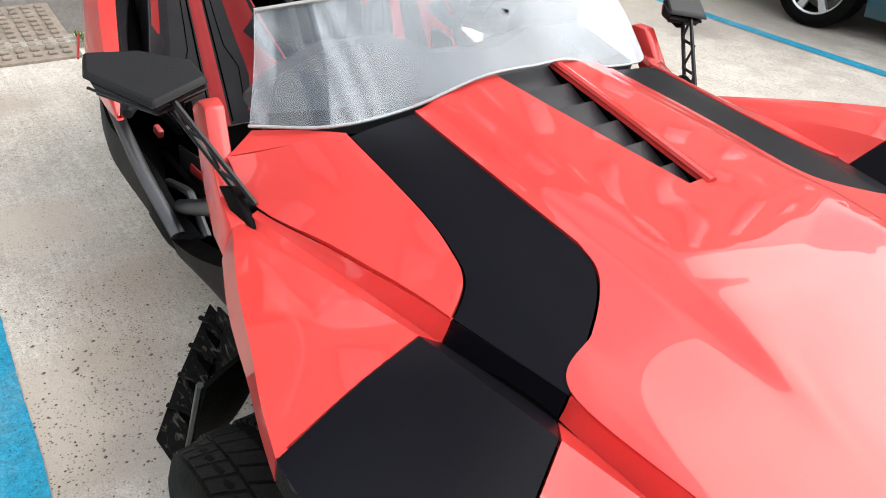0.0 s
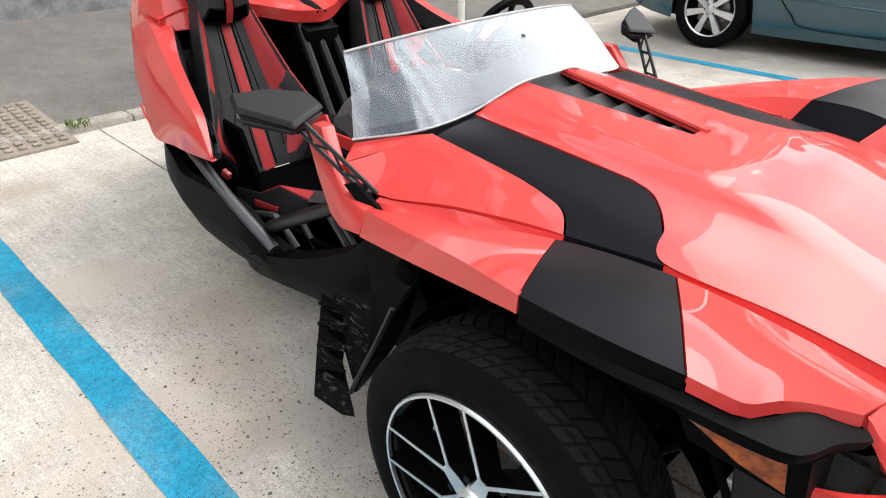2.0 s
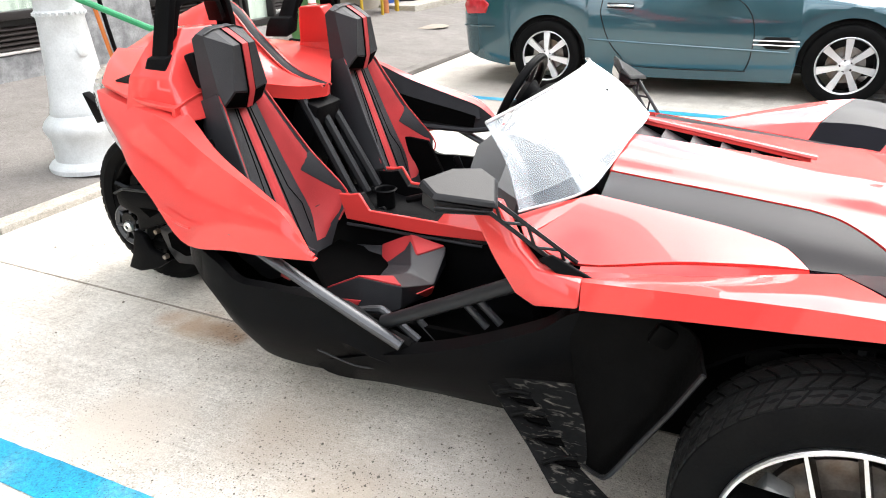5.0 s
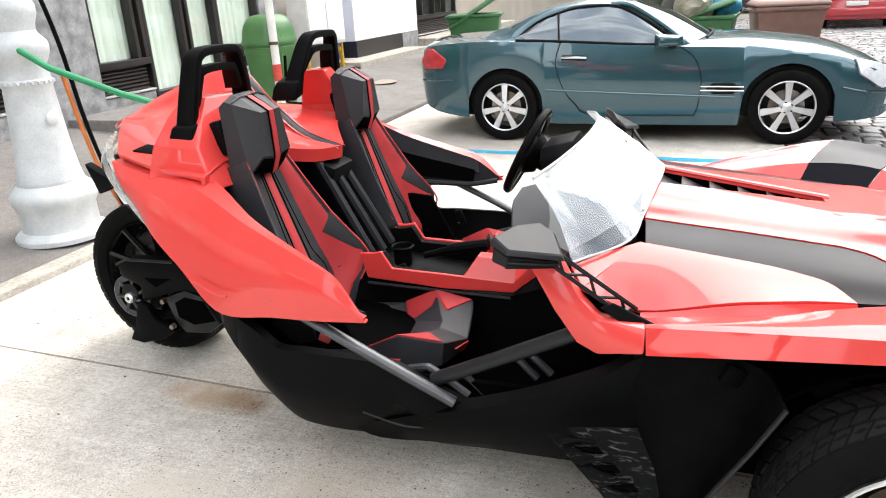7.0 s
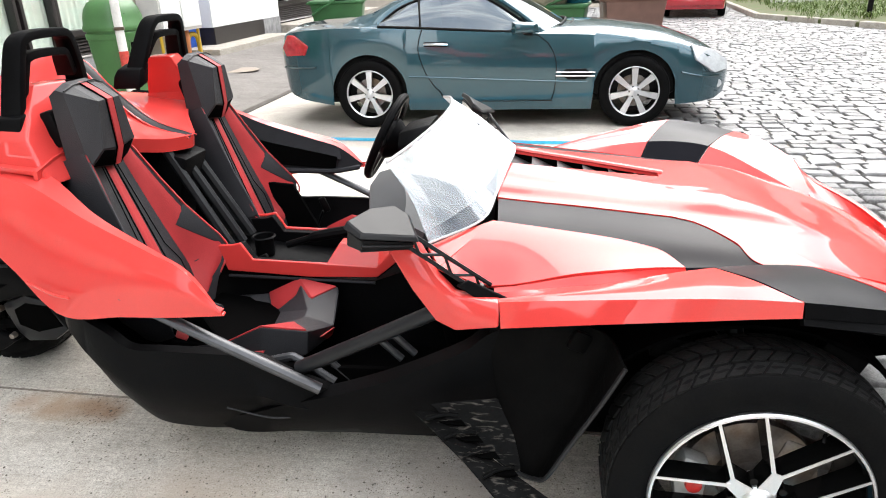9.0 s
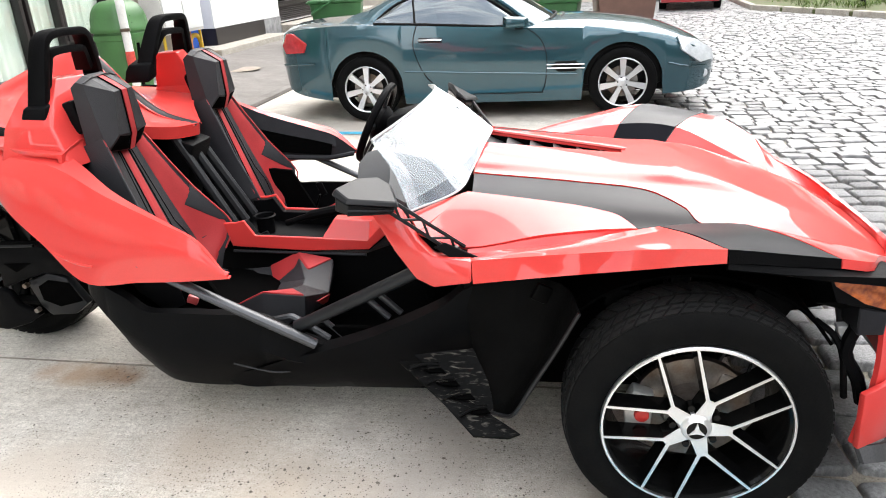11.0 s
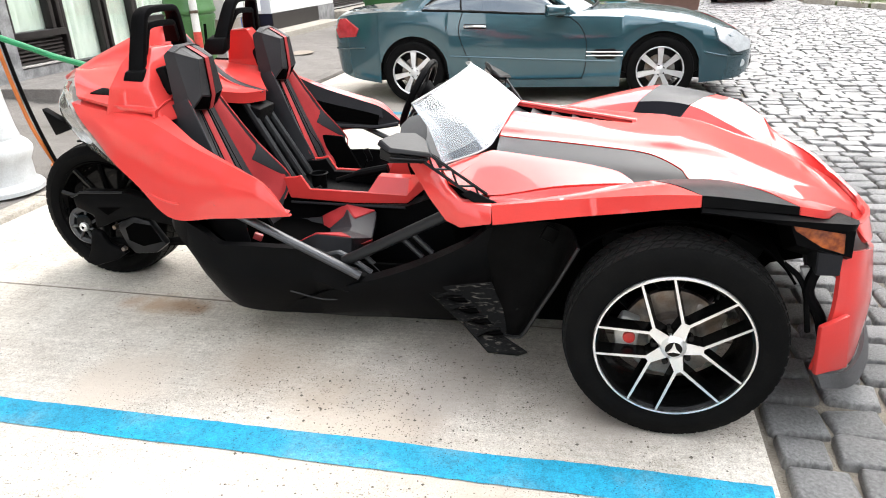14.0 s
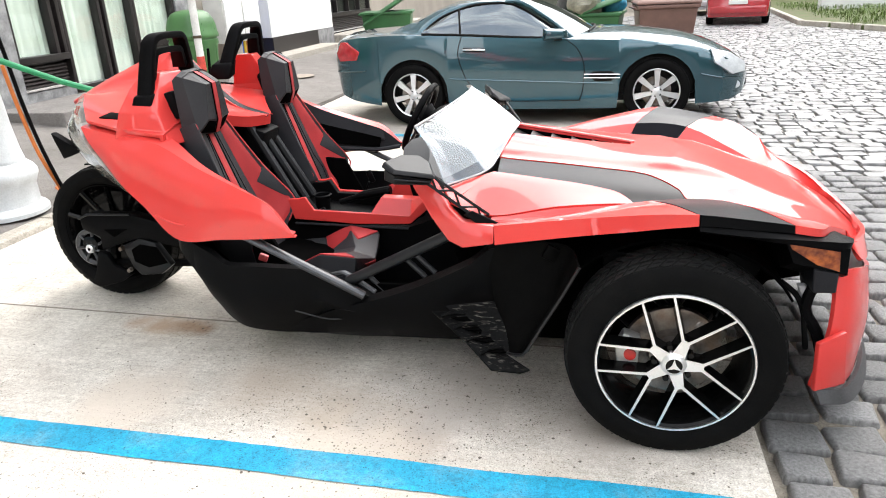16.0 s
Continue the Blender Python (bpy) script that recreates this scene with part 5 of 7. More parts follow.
part("plate_holder", solid([(-2.645, -.30, .935), (-2.625, -.28, .810), (-2.52, -.28, .845), (-2.645, -.26, .935), (-2.625, -.24, .810), (-2.52, -.24, .845)], [(0, 1, 2), (3, 5, 4), (0, 3, 4, 1), (1, 4, 5, 2), (2, 5, 3, 0)], .004), PLASTIC, trike)
part("bulkhead", box((.03, 1.00, .36), (-1.92, C, .79), (0, -12, 0), .006), MATTE, trike)
part("tail_inner", box((.40, .50, .22), (-2.22, C, .90), (0, 12, 0), .02), MATTE, trike)
trike.matrix_world = Matrix.Translation((0, 0, -.002)) @ Matrix.Rotation(-.010, 4, "Y") @ Matrix.Diagonal((1.01, 1, 1, 1))


# ---------------------------------------------------------------- ground materials
def ground_mat(name, light, dark, stain, pits=0.5, scale=1.2, streak=0.0, rough=0.85, bump=0.5, marks=()):
    m = bpy.data.materials.new(name)
    m.use_nodes = True
    nt = m.node_tree
    b = nt.nodes["Principled BSDF"]
    co = nt.nodes.new("ShaderNodeTexCoord")

    def noise_(s, d=6.0, r=0.6, vec=None):
        n = nt.nodes.new("ShaderNodeTexNoise")
        n.inputs["Scale"].default_value, n.inputs["Detail"].default_value, n.inputs["Roughness"].default_value = s, d, r
        nt.links.new(vec or co.outputs["Object"], n.inputs["Vector"])
        return n.outputs["Fac"]

    def ramp(fac, p0, c0, p1, c1):
        r = nt.nodes.new("ShaderNodeValToRGB")
        r.color_ramp.elements[0].position, r.color_ramp.elements[1].position = p0, p1
        r.color_ramp.elements[0].color, r.color_ramp.elements[1].color = (*c0, 1), (*c1, 1)
        nt.links.new(fac, r.inputs["Fac"])
        return r.outputs["Color"]

    def mixed(a, c, fac, blend="MIX"):
        x = nt.nodes.new("ShaderNodeMix")
        x.data_type, x.blend_type = "RGBA", blend
        if isinstance(fac, float):
            x.inputs["Factor"].default_value = fac
        else:
            nt.links.new(fac, x.inputs["Factor"])
        nt.links.new(a, x.inputs["A"])
        nt.links.new(c, x.inputs["B"])
        return x.outputs["Result"]
    col = ramp(noise_(scale), 0.32, dark, 0.66, light)
    st = nt.nodes.new("ShaderNodeRGB")
    st.outputs[0].default_value = (*stain, 1)
    col = mixed(col, st.outputs[0], ramp(noise_(scale * .8, 9, .72), 0.50, (0, 0, 0), 0.74, (.80, .80, .80)))
    if streak:
        mp = nt.nodes.new("ShaderNodeMapping")
        mp.inputs["Scale"].default_value = (1.5, 60, 1)
        nt.links.new(co.outputs["Object"], mp.inputs["Vector"])
        col = mixed(col, ramp(noise_(1.0, 4, .6, mp.outputs["Vector"]), .32, (.62, .615, .60), .66, (1.10, 1.10, 1.10)), streak, "MULTIPLY")
    col = mixed(col, ramp(noise_(6.5, 8, .7), .34, (.80, .785, .77), .62, (1.05, 1.05, 1.05)), 0.9, "MULTIPLY")
    fine = noise_(170, 4)
    col = mixed(col, ramp(fine, .28, (.50, .49, .47), .62, (1.10, 1.10, 1.10)), 0.85, "MULTIPLY")
    col = mixed(col, ramp(noise_(48, 6, .75), .36, (.70, .685, .66), .58, (1.04, 1.04, 1.04)), 0.8, "MULTIPLY")
    vo = nt.nodes.new("ShaderNodeTexVoronoi")
    vo.inputs["Scale"].default_value = 42
    nt.links.new(co.outputs["Object"], vo.inputs["Vector"])
    spots = ramp(vo.outputs["Distance"], .10, (.25, .23, .21), .20, (1, 1, 1))
    for (mx, my, mr, mc) in marks:      # stains and darker patches, each with its own place
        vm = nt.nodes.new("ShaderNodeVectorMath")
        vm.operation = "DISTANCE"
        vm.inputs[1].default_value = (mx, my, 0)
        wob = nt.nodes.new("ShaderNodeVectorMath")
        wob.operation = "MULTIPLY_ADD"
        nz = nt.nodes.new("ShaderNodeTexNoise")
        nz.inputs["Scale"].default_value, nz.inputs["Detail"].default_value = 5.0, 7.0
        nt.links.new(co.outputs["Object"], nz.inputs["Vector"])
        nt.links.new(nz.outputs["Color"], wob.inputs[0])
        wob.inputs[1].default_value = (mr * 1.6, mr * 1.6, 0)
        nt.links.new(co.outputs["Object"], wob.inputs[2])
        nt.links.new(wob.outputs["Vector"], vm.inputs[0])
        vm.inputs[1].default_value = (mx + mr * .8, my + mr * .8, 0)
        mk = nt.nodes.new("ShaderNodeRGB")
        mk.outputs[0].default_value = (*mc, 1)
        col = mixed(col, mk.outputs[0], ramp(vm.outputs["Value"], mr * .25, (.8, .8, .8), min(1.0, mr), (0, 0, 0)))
    vo2 = nt.nodes.new("ShaderNodeTexVoronoi")
    vo2.inputs["Scale"].default_value = 95
    nt.links.new(co.outputs["Object"], vo2.inputs["Vector"])
    specks = ramp(vo2.outputs["Distance"], .14, (.22, .20, .18), .26, (1, 1, 1))
    where = ramp(noise_(scale * 3.1, 6, .7), .43, (0, 0, 0), .58, (.95, .95, .95))
    col = mixed(col, mixed(col, specks, 1.0, "MULTIPLY"), where)
    patch = ramp(noise_(scale * 1.3, 5), .44, (0, 0, 0), .58, (pits, pits, pits))
    col = mixed(col, mixed(col, spots, 1.0, "MULTIPLY"), patch)
    nt.links.new(col, b.inputs["Base Color"])
    b.inputs["Roughness"].default_value = rough
    bp = nt.nodes.new("ShaderNodeBump")
    bp.inputs["Strength"].default_value, bp.inputs["Distance"].default_value = bump, .006
    nt.links.new(fine, bp.inputs["Height"])
    nt.links.new(bp.outputs["Normal"], b.inputs["Normal"])
    return m


# marks: brown stains near the rear wheel, darker patches beside the trike and coupe
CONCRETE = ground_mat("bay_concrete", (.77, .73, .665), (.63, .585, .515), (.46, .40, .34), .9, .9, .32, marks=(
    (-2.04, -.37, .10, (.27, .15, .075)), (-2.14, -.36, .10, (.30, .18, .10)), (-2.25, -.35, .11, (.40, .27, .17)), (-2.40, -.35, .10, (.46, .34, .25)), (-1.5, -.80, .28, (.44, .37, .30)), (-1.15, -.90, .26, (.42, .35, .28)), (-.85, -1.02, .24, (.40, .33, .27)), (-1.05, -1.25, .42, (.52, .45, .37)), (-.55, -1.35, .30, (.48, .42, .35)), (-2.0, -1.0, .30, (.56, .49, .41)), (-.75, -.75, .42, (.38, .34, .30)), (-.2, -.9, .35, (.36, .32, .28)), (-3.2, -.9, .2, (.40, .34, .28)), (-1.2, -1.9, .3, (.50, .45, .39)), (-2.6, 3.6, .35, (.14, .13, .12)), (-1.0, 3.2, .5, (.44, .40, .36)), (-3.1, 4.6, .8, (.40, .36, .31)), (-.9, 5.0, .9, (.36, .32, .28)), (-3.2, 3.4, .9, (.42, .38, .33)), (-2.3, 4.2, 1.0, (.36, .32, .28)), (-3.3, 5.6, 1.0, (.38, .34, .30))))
ASPHALT = ground_mat("footway_asphalt", (.245, .226, .212), (.19, .175, .162), (.145, .13, .118), .3, .7, 0.0)
KERB = ground_mat("kerb_concrete", (.52, .49, .43), (.42, .39, .34), (.30, .27, .23), .5, 2.0)
SETTBED = ground_mat("sett_joint_sand", (.33, .295, .245), (.21, .19, .155), (.12, .112, .085), .4, 4.0)
BLUE = ground_mat("blue_road_paint", (.008, .385, .62), (.008, .31, .52), (.22, .44, .54), .6, 3.0, 0, .6, .3)
PATIO = ground_mat("entrance_step_stone", (.27, .25, .24), (.21, .20, .19), (.15, .14, .13), .4, 1.5)
GRASSY = mat("verge_soil", (.07, .11, .025), .9, 0, .25, 3, 40, .6, color2=(.10, .09, .04))

SETT = mat("basalt_sett", (.275, .272, .270), .36, 0, .36, 14, 130, 1.0, color2=(.140, .139, .139))
nt = SETT.node_tree
info = nt.nodes.new("ShaderNodeNewGeometry")
mulr = nt.nodes.new("ShaderNodeMapRange")
mulr.inputs["To Min"].default_value, mulr.inputs["To Max"].default_value = .78, 1.31
nt.links.new(info.outputs["Random Per Island"], mulr.inputs["Value"])
hs = nt.nodes.new("ShaderNodeHueSaturation")
old = nt.nodes["Principled BSDF"].inputs["Base Color"].links[0].from_socket
nt.links.new(old, hs.inputs["Color"])
nt.links.new(mulr.outputs["Result"], hs.inputs["Value"])
nt.links.new(hs.outputs["Color"], nt.nodes["Principled BSDF"].inputs["Base Color"])


def setting(name, bm, material, label, category="", parent=None, flat=True):
    ob = link(name, bm, material, parent, flat=flat)
    return tagged(ob, label, category or name.split("_")[0], kind="structure")


# one sheet of ground to the horizon, then the paved surfaces on it
setting("ground", prism([(-400, -400), (400, -400), (400, 400), (-400, 400)], -.40, -.055, "z", 0), SETTBED, "sandy ground reaching to the horizon", "ground")
K0, K1 = -3.97, .31


def walk_z(x):
    """Height of the footway, which climbs gently to the building."""
    return .03 + max(0, K0 - .16 - x) * .084


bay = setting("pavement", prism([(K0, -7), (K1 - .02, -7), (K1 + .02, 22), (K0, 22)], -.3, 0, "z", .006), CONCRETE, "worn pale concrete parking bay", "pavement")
setting("footway", solid([(-7.4, -14, -.3), (K0 - .16, -14, -.3), (K0 - .16, 40, -.3), (-7.4, 40, -.3), (-7.4, -14, walk_z(-7.4)), (K0 - .16, -14, .03), (K0 - .16, 40, .03), (-7.4, 40, walk_z(-7.4))], [(0, 1, 2, 3), (4, 5, 6, 7), (0, 1, 5, 4), (1, 2, 6, 5), (2, 3, 7, 6), (3, 0, 4, 7)], .004), ASPHALT, "grey asphalt footway by the building", "footway")
for i in range(30):
    y0 = -6 + i * 1.0
    part("kerb_stone", box((.155, .99 if y0 < 1.4 else 1.0, .32), (K0 - .08, y0 + .5, -.122 + .002 * (i % 3)), (0, 0, 0), .012 if y0 < 1.4 else .002), KERB if y0 < 1.4 else ASPHALT, bay)
# joint grooves in the bay
JOINT = ground_mat("joint_dirt", (.36, .32, .27), (.22, .19, .16), (.50, .46, .40), .6, 6.0)
DIRT = ground_mat("kerb_joint_dirt", (.10, .09, .08), (.05, .045, .04), (.03, .03, .025), .6, 6.0)
part("joint", box((.035, 20, .02), (K0 + .006, 12, -.004), (0, 0, 0), 0), DIRT, bay)
for p, q in (((-3.96, -.235), (.30, -.36)), ((-3.96, 2.2), (.3, 2.06))):
    d = (Vector((*q, 0)) - Vector((*p, 0))).normalized()
    nrm = Vector((-d.y, d.x, 0)) * .0045
    part("joint", prism([tuple((Vector((*p, 0)) + nrm).xy), tuple((Vector((*q, 0)) + nrm).xy), tuple((Vector((*q, 0)) - nrm).xy), tuple((Vector((*p, 0)) - nrm).xy)], -.01, .0025, "z", 0), JOINT, bay)


def stripe(p, q, w, name="bay_line"):
    """Painted line with ragged edges."""
    p, q = Vector((*p, 0)), Vector((*q, 0))
    d = q - p
    nrm = Vector((-d.y, d.x, 0)).normalized()
    n = 160
    bm = bmesh.new()
    rows = []
    for i in range(n):
        c = p + d * (i / (n - 1))
        j = [noise.noise(Vector((i * .45, k * 9, 0))) * .004 + noise.noise(Vector((i * .06, k * 7, 3))) * .008 for k in (1, 2)]
        rows.append([bm.verts.new((*(c + nrm * (w / 2 + j[0])).xy, .004)), bm.verts.new((*(c - nrm * (w / 2 + j[1])).xy, .004))])
    for a, b in zip(rows, rows[1:]):
        bm.faces.new((a[0], a[1], b[1], b[0]))
    ob = link(name, bm, BLUE, flat=True)
    return tagged(ob, "worn blue painted line of a parking bay", "road marking", kind="structure")


stripe((-3.68, -1.215), (.28, -1.252), .135)
stripe((-3.60, 4.075), (.28, 3.80), .115)

# basalt setts of the street
rs = random.Random(4)


def sett_mesh(bm, cx, cy, w, d, rnd, rot):
    """One worn sett: an uneven rounded block with a bulging top."""
    o = []
    for sx, sy in ((-1, -1), (1, -1), (1, 1), (-1, 1)):
        kx, ky = rnd.uniform(.86, 1.0), rnd.uniform(.84, 1.0)
        cut = rnd.uniform(.06, .20)
        a, b = (sx * w / 2 * kx * (1 - cut * (d / w if w > d else 1)), sy * d / 2 * ky), (sx * w / 2 * kx, sy * d / 2 * ky * (1 - cut))
        o += [a, b] if sx * sy < 0 else [b, a]
    c, s = math.cos(rot), math.sin(rot)
    lift, tx, ty = rnd.uniform(-.008, .006), rnd.uniform(-.05, .05), rnd.uniform(-.05, .05)
    rings = []
    for f, z in ((1.0, -.065), (1.0, -.017 + lift), (.962, -.006 + lift), (.87, -.001 + lift)):
        rings.append([bm.verts.new((cx + (x * c - y * s) * f, cy + (x * s + y * c) * f, z + (x * tx + y * ty) * (.15 if w > .6 else 1) + rnd.uniform(-.0015, .0015))) for x, y in o])
    for a, b in zip(rings, rings[1:]):
        for i in range(8):
            bm.faces.new((a[i], a[(i + 1) % 8], b[(i + 1) % 8], b[i]))
    bm.faces.new(rings[-1])


def sett_rows(x0, x1, y0, y1, rnd):
    """Courses that run along the bay's edge, with staggered joints."""
    y = y0
    while y < y1:
        d = rnd.uniform(.135, .185)
        x = x0 + rnd.uniform(-.01, .015)
        while x < x1:
            w = rnd.uniform(.14, .25)
            yield x + w / 2, y + d / 2 + rnd.uniform(-.012, .012) + .04 * math.sin(x * .9), w - .007, d - .007, rnd.uniform(-.08, .08)
            x += w
        y += d


street = setting("street", prism([(.30, -14), (40, -14), (40, 60), (.30, 60)], -.3, -.03, "z", 0), SETTBED, "street paved with dark basalt setts", "street")
near_setts, far_bm = [], bmesh.new()
for cx, cy, w, d, rot in sett_rows(.318, 11.0, -9.0, 26, rs):
    edge = (cx - .33) < .2
    if cx < 1.75 and -2.0 < cy < 2.6 and len(near_setts) < 300:
        near_setts.append((cx, cy, w, d, rot))
    else:
        sett_mesh(far_bm, cx, cy, w, d, rs, rot)
setts = link("setts", far_bm, SETT, street)
tagged(setts, "many dark basalt setts with sandy joints", kind="stuff")

# drain cover with a grid of studs, tuft of weed
drain = thing("drain_cover", "rusty cast-iron drain cover with square studs, in the footway", "drain cover", (-4.23, -.75, walk_z(-4.23)))
drain.rotation_euler = (0, math.atan(.084), 0)
IRON = mat("rusty_cast_iron", (.36, .30, .245), .8, .0, .2, 9, 60, .6, color2=(.25, .21, .17))
part("frame", box((.90, .66, .09), (0, 0, -.030), (0, 0, 0), .004), IRON, drain)
for i in range(11):
    for j in range(8):
        part("stud", box((.044, .044, .016), (-.380 + i * .076, -.266 + j * .076, .021), (0, 0, 0), .004, 1), IRON, drain)


def blade_tuft(bm, at, n, h, spread, rnd):
    for _ in range(n):
        a, l = rnd.uniform(0, 6.28), rnd.uniform(.5, 1) * h
        p = Vector(at) + Vector((rnd.uniform(-1, 1), rnd.uniform(-1, 1), 0)) * spread
        d = Vector((math.cos(a), math.sin(a), 0))
        s = Vector((-d.y, d.x, 0)) * .12 * l * .5
        q = p + d * l * .45 + Vector((0, 0, l * .75))
        t = p + d * l * .9 + Vector((0, 0, l * .8))
        v = [bm.verts.new(x) for x in (p - s * .5, p + s * .5, q + s, q - s, t)]
        bm.faces.new((v[0], v[1], v[2], v[3]))
        bm.faces.new((v[3], v[2], v[4]))


LEAF = mat("weed_leaf", (.13, .19, .03), .6, 0, .2, 30, 120, .1, color2=(.07, .12, .02))
bm = bmesh.new()
blade_tuft(bm, (-4.0, -.34, .03), 60, .07, .06, random.Random(2))
tagged(link("weed_tuft", bm, LEAF, flat=True), "small green weed tuft growing from the kerb joint", "weed")

# ---------------------------------------------------------------- building behind
GRANITE = mat("grey_granite", (.36, .36, .36), .4, 0, .2, 7, 60, .05, color2=(.17, .17, .175))
FRAME = mat("black_window_frame", (.018, .014, .014), .35, 0, .15, 6, 80, .05)
LOUV = mat("dark_brown_louvre", (.035, .028, .026), .4, 0, .15, 6, 80, .05)
WHITE = mat("white_render", (.80, .80, .78), .8, 0, .06, 2, 60, .2)
STUCCO = mat("cream_stucco", (.38, .34, .29), .85, 0, .1, 1.5, 40, .3)
CURTAIN = mat("pale_green_curtain", (.82, .87, .80), .8, 0, .05, 4, 60, .1, color2=(.70, .76, .68))
DARKIN = mat("unlit_room_black", (.02, .02, .022), .8, 0, .2, 2, 20, 0)
PANE = glass("shop_window_glass", (.95, .97, .95), 0.0, 0.0)
FX = -7.0
ZB = walk_z(FX)

front = setting("wall_facade", prism([(-14, 3.2), (40, 3.2), (40, 14), (-14, 14)], FX - .5, FX, "x", 0), STUCCO, "tall stucco front of the building above the shops", "facade")
# the darkness of the rooms is the colour of this one wall
setting("wall_back", box((.3, 56, 3.4), (FX - 1.3, 13, 1.5), (0, 0, 0), 0), DARKIN, "near-black wall standing for the unlit rooms behind the shop windows", "wall")
UPGLASS = mat("upper_pane_glass", (.55, .60, .66), .05, 0, .1, 1, 20, 0)
LEDGE = mat("pale_ledge", (.5, .48, .46), .5)
for fl in range(3):
    for k in range(13):
        y = -12 + k * 3.2
        w_ = part("upper_window", box((.08, 1.3, 1.9), (FX + .02, y, 5.0 + fl * 3.2), (0, 0, 0), .01), FRAME, front)
        part("upper_pane", box((.02, 1.1, 1.7), (FX + .07, y, 5.0 + fl * 3.2), (0, 0, 0), .004), UPGLASS, w_)


def plinth(y0, y1, top):
    return setting("plinth", box((.5, y1 - y0, top), (FX - .19, (y0 + y1) / 2, top / 2), (0, 0, 0), .006), GRANITE, "speckled dark granite plinth", "plinth")


def pillar(y0, y1):
    return setting("pillar", box((.62, y1 - y0, 3.25), (FX - .22, (y0 + y1) / 2, 1.6), (0, 0, 0), .008), GRANITE, "granite-clad pillar between the shop windows", "pillar")


def shop_window(i, y0, y1, z0, z1, splits, curtains, lou_z=None):
    """splits: the panes' relative widths. lou_z: lower edge of the louvred panel below the sill."""
    w_ = thing("window_%d" % i, "black-framed shop window with pale pleated curtains", "window", (0, 0, 0), kind="structure")
    t = .06
    part("window_frame", box((.12, y1 - y0, t), (FX, (y0 + y1) / 2, z1 - t / 2), (0, 0, 0), .006), FRAME, w_)
    part("window_sill", box((.16, y1 - y0, t * 1.3), (FX, (y0 + y1) / 2, z0 + t / 2), (0, 0, 0), .006), FRAME, w_)
    at = [y0 + t / 2]
    for q in splits:
        at.append(at[-1] + (y1 - y0 - t) * q / sum(splits))
    for y in at:
        part("window_frame", box((.12, t, z1 - z0), (FX, y, (z0 + z1) / 2), (0, 0, 0), .006), FRAME, w_)
    for a, b in zip(at, at[1:]):
        a, b = a + t / 2, b - t / 2
        pn = part("pane", box((.008, b - a, z1 - z0 - t), (FX - .02, (a + b) / 2, (z0 + z1) / 2), (0, 0, 0), 0), PANE, w_)
        pn.visible_shadow = False
        if curtains:
            n = max(10, int((b - a) / .016))
            grid = []
            for q in range(n):
                y = a - .02 + (b - a + .04) * q / (n - 1)
                ph = q * .8 + noise.noise(Vector((q * .13, y, 0))) * 2.5
                amp = .010 + .010 * noise.noise(Vector((y * 3, 4, 0)))
                grid.append([Vector((FX - .065 + amp * math.sin(ph), y, z0 - .05)), Vector((FX - .065 + amp * math.sin(ph + .2), y, z1 + .05))])
            part("curtain", skin(grid, .003, (1, 0, 0)), CURTAIN, w_)
    if lou_z:
        part("louvre_back", box((.05, y1 - y0, z0 - lou_z), (FX - .05, (y0 + y1) / 2, (z0 + lou_z) / 2), (0, 0, 0), 0), FRAME, w_)
        n = int((z0 - lou_z - .06) / .045)
        for k in range(n):
            part("slat", box((.05, y1 - y0 - .08, .016), (FX + .0, (y0 + y1) / 2, lou_z + .05 + k * .045), (0, 30, 0), .002, 1), LOUV, w_)
        part("ledge", box((.14, y1 - y0, .022), (FX + .01, (y0 + y1) / 2, lou_z + .011), (0, 0, 0), .004), LEDGE, w_)
    return w_


pillar(-1.9, -.77)
plinth(-14, 3.05, .50)
shop_window(1, -.77, 3.02, .83, 3.2, (3, 2), True, .51)
shop_window(2, -6.5, -1.9, .83, 3.2, (1, 1, 1), True, .51)
pillar(3.02, 4.15)
shop_window(3, 4.15, 5.02, .80, 3.2, (5, 1), True, .47)
plinth(4.15, 5.02, .46)
shop_window(4, 5.02, 6.50, ZB + .10, 3.2, (6, 1, 5), True)
shop_window(5, 6.50, 7.55, .80, 3.2, (1,), True, .50)
plinth(6.50, 7.55, .49)
pillar(7.55, 8.05)
setting("step", prism([(FX, 3.55), (-5.95, 3.55), (-5.98, 7.2), (FX, 7.2)], -.1, .345, "z", .012), PATIO, "low stone step in front of the shop door", "step")

# gas cabinet on yellow legs
YEL = mat("yellow_gas_paint", (.62, .40, .03), .45, 0, .12, 8, 80, .05)
ORANGE = mat("orange_pipe", (.55, .20, .07), .6, 0, .12, 8, 80, .1)
GREYC = mat("grey_cabinet_paint", (.62, .60, .56), .5, 0, .1, 4, 60, .05)
gas = thing("gas_cabinet", "pale metal gas cabinet on yellow pipe legs by the wall", "utility box", (-6.62, 8.80, walk_z(-6.62)))
part("cabinet_body", box((.36, 1.30, .80), (0, 0, .85), (0, 0, 0), .01), GREYC, gas)
part("cabinet_door", box((.02, .60, .70), (.19, -.32, .85), (0, 0, 0), .006), WHITE, gas)
part("cabinet_door", box((.02, .60, .70), (.19, .32, .85), (0, 0, 0), .006), WHITE, gas)
for y in (-.60, .02, .62):
    part("leg", tube([(.14 - .05 * abs(y), y, -.02), (.14 - .05 * abs(y), y, .47)], .025, 12), YEL, gas)
part("pipe", tube([(.05, .28, -.02), (.05, .28, .47)], .065, 16), ORANGE, gas)
part("hose", tube([(-.05, .46, -.02), (.0, .46, .30), (.05, .55, .36), (.08, .64, .27), (.08, .66, -.02)], .04, 12, 20), YEL, gas)

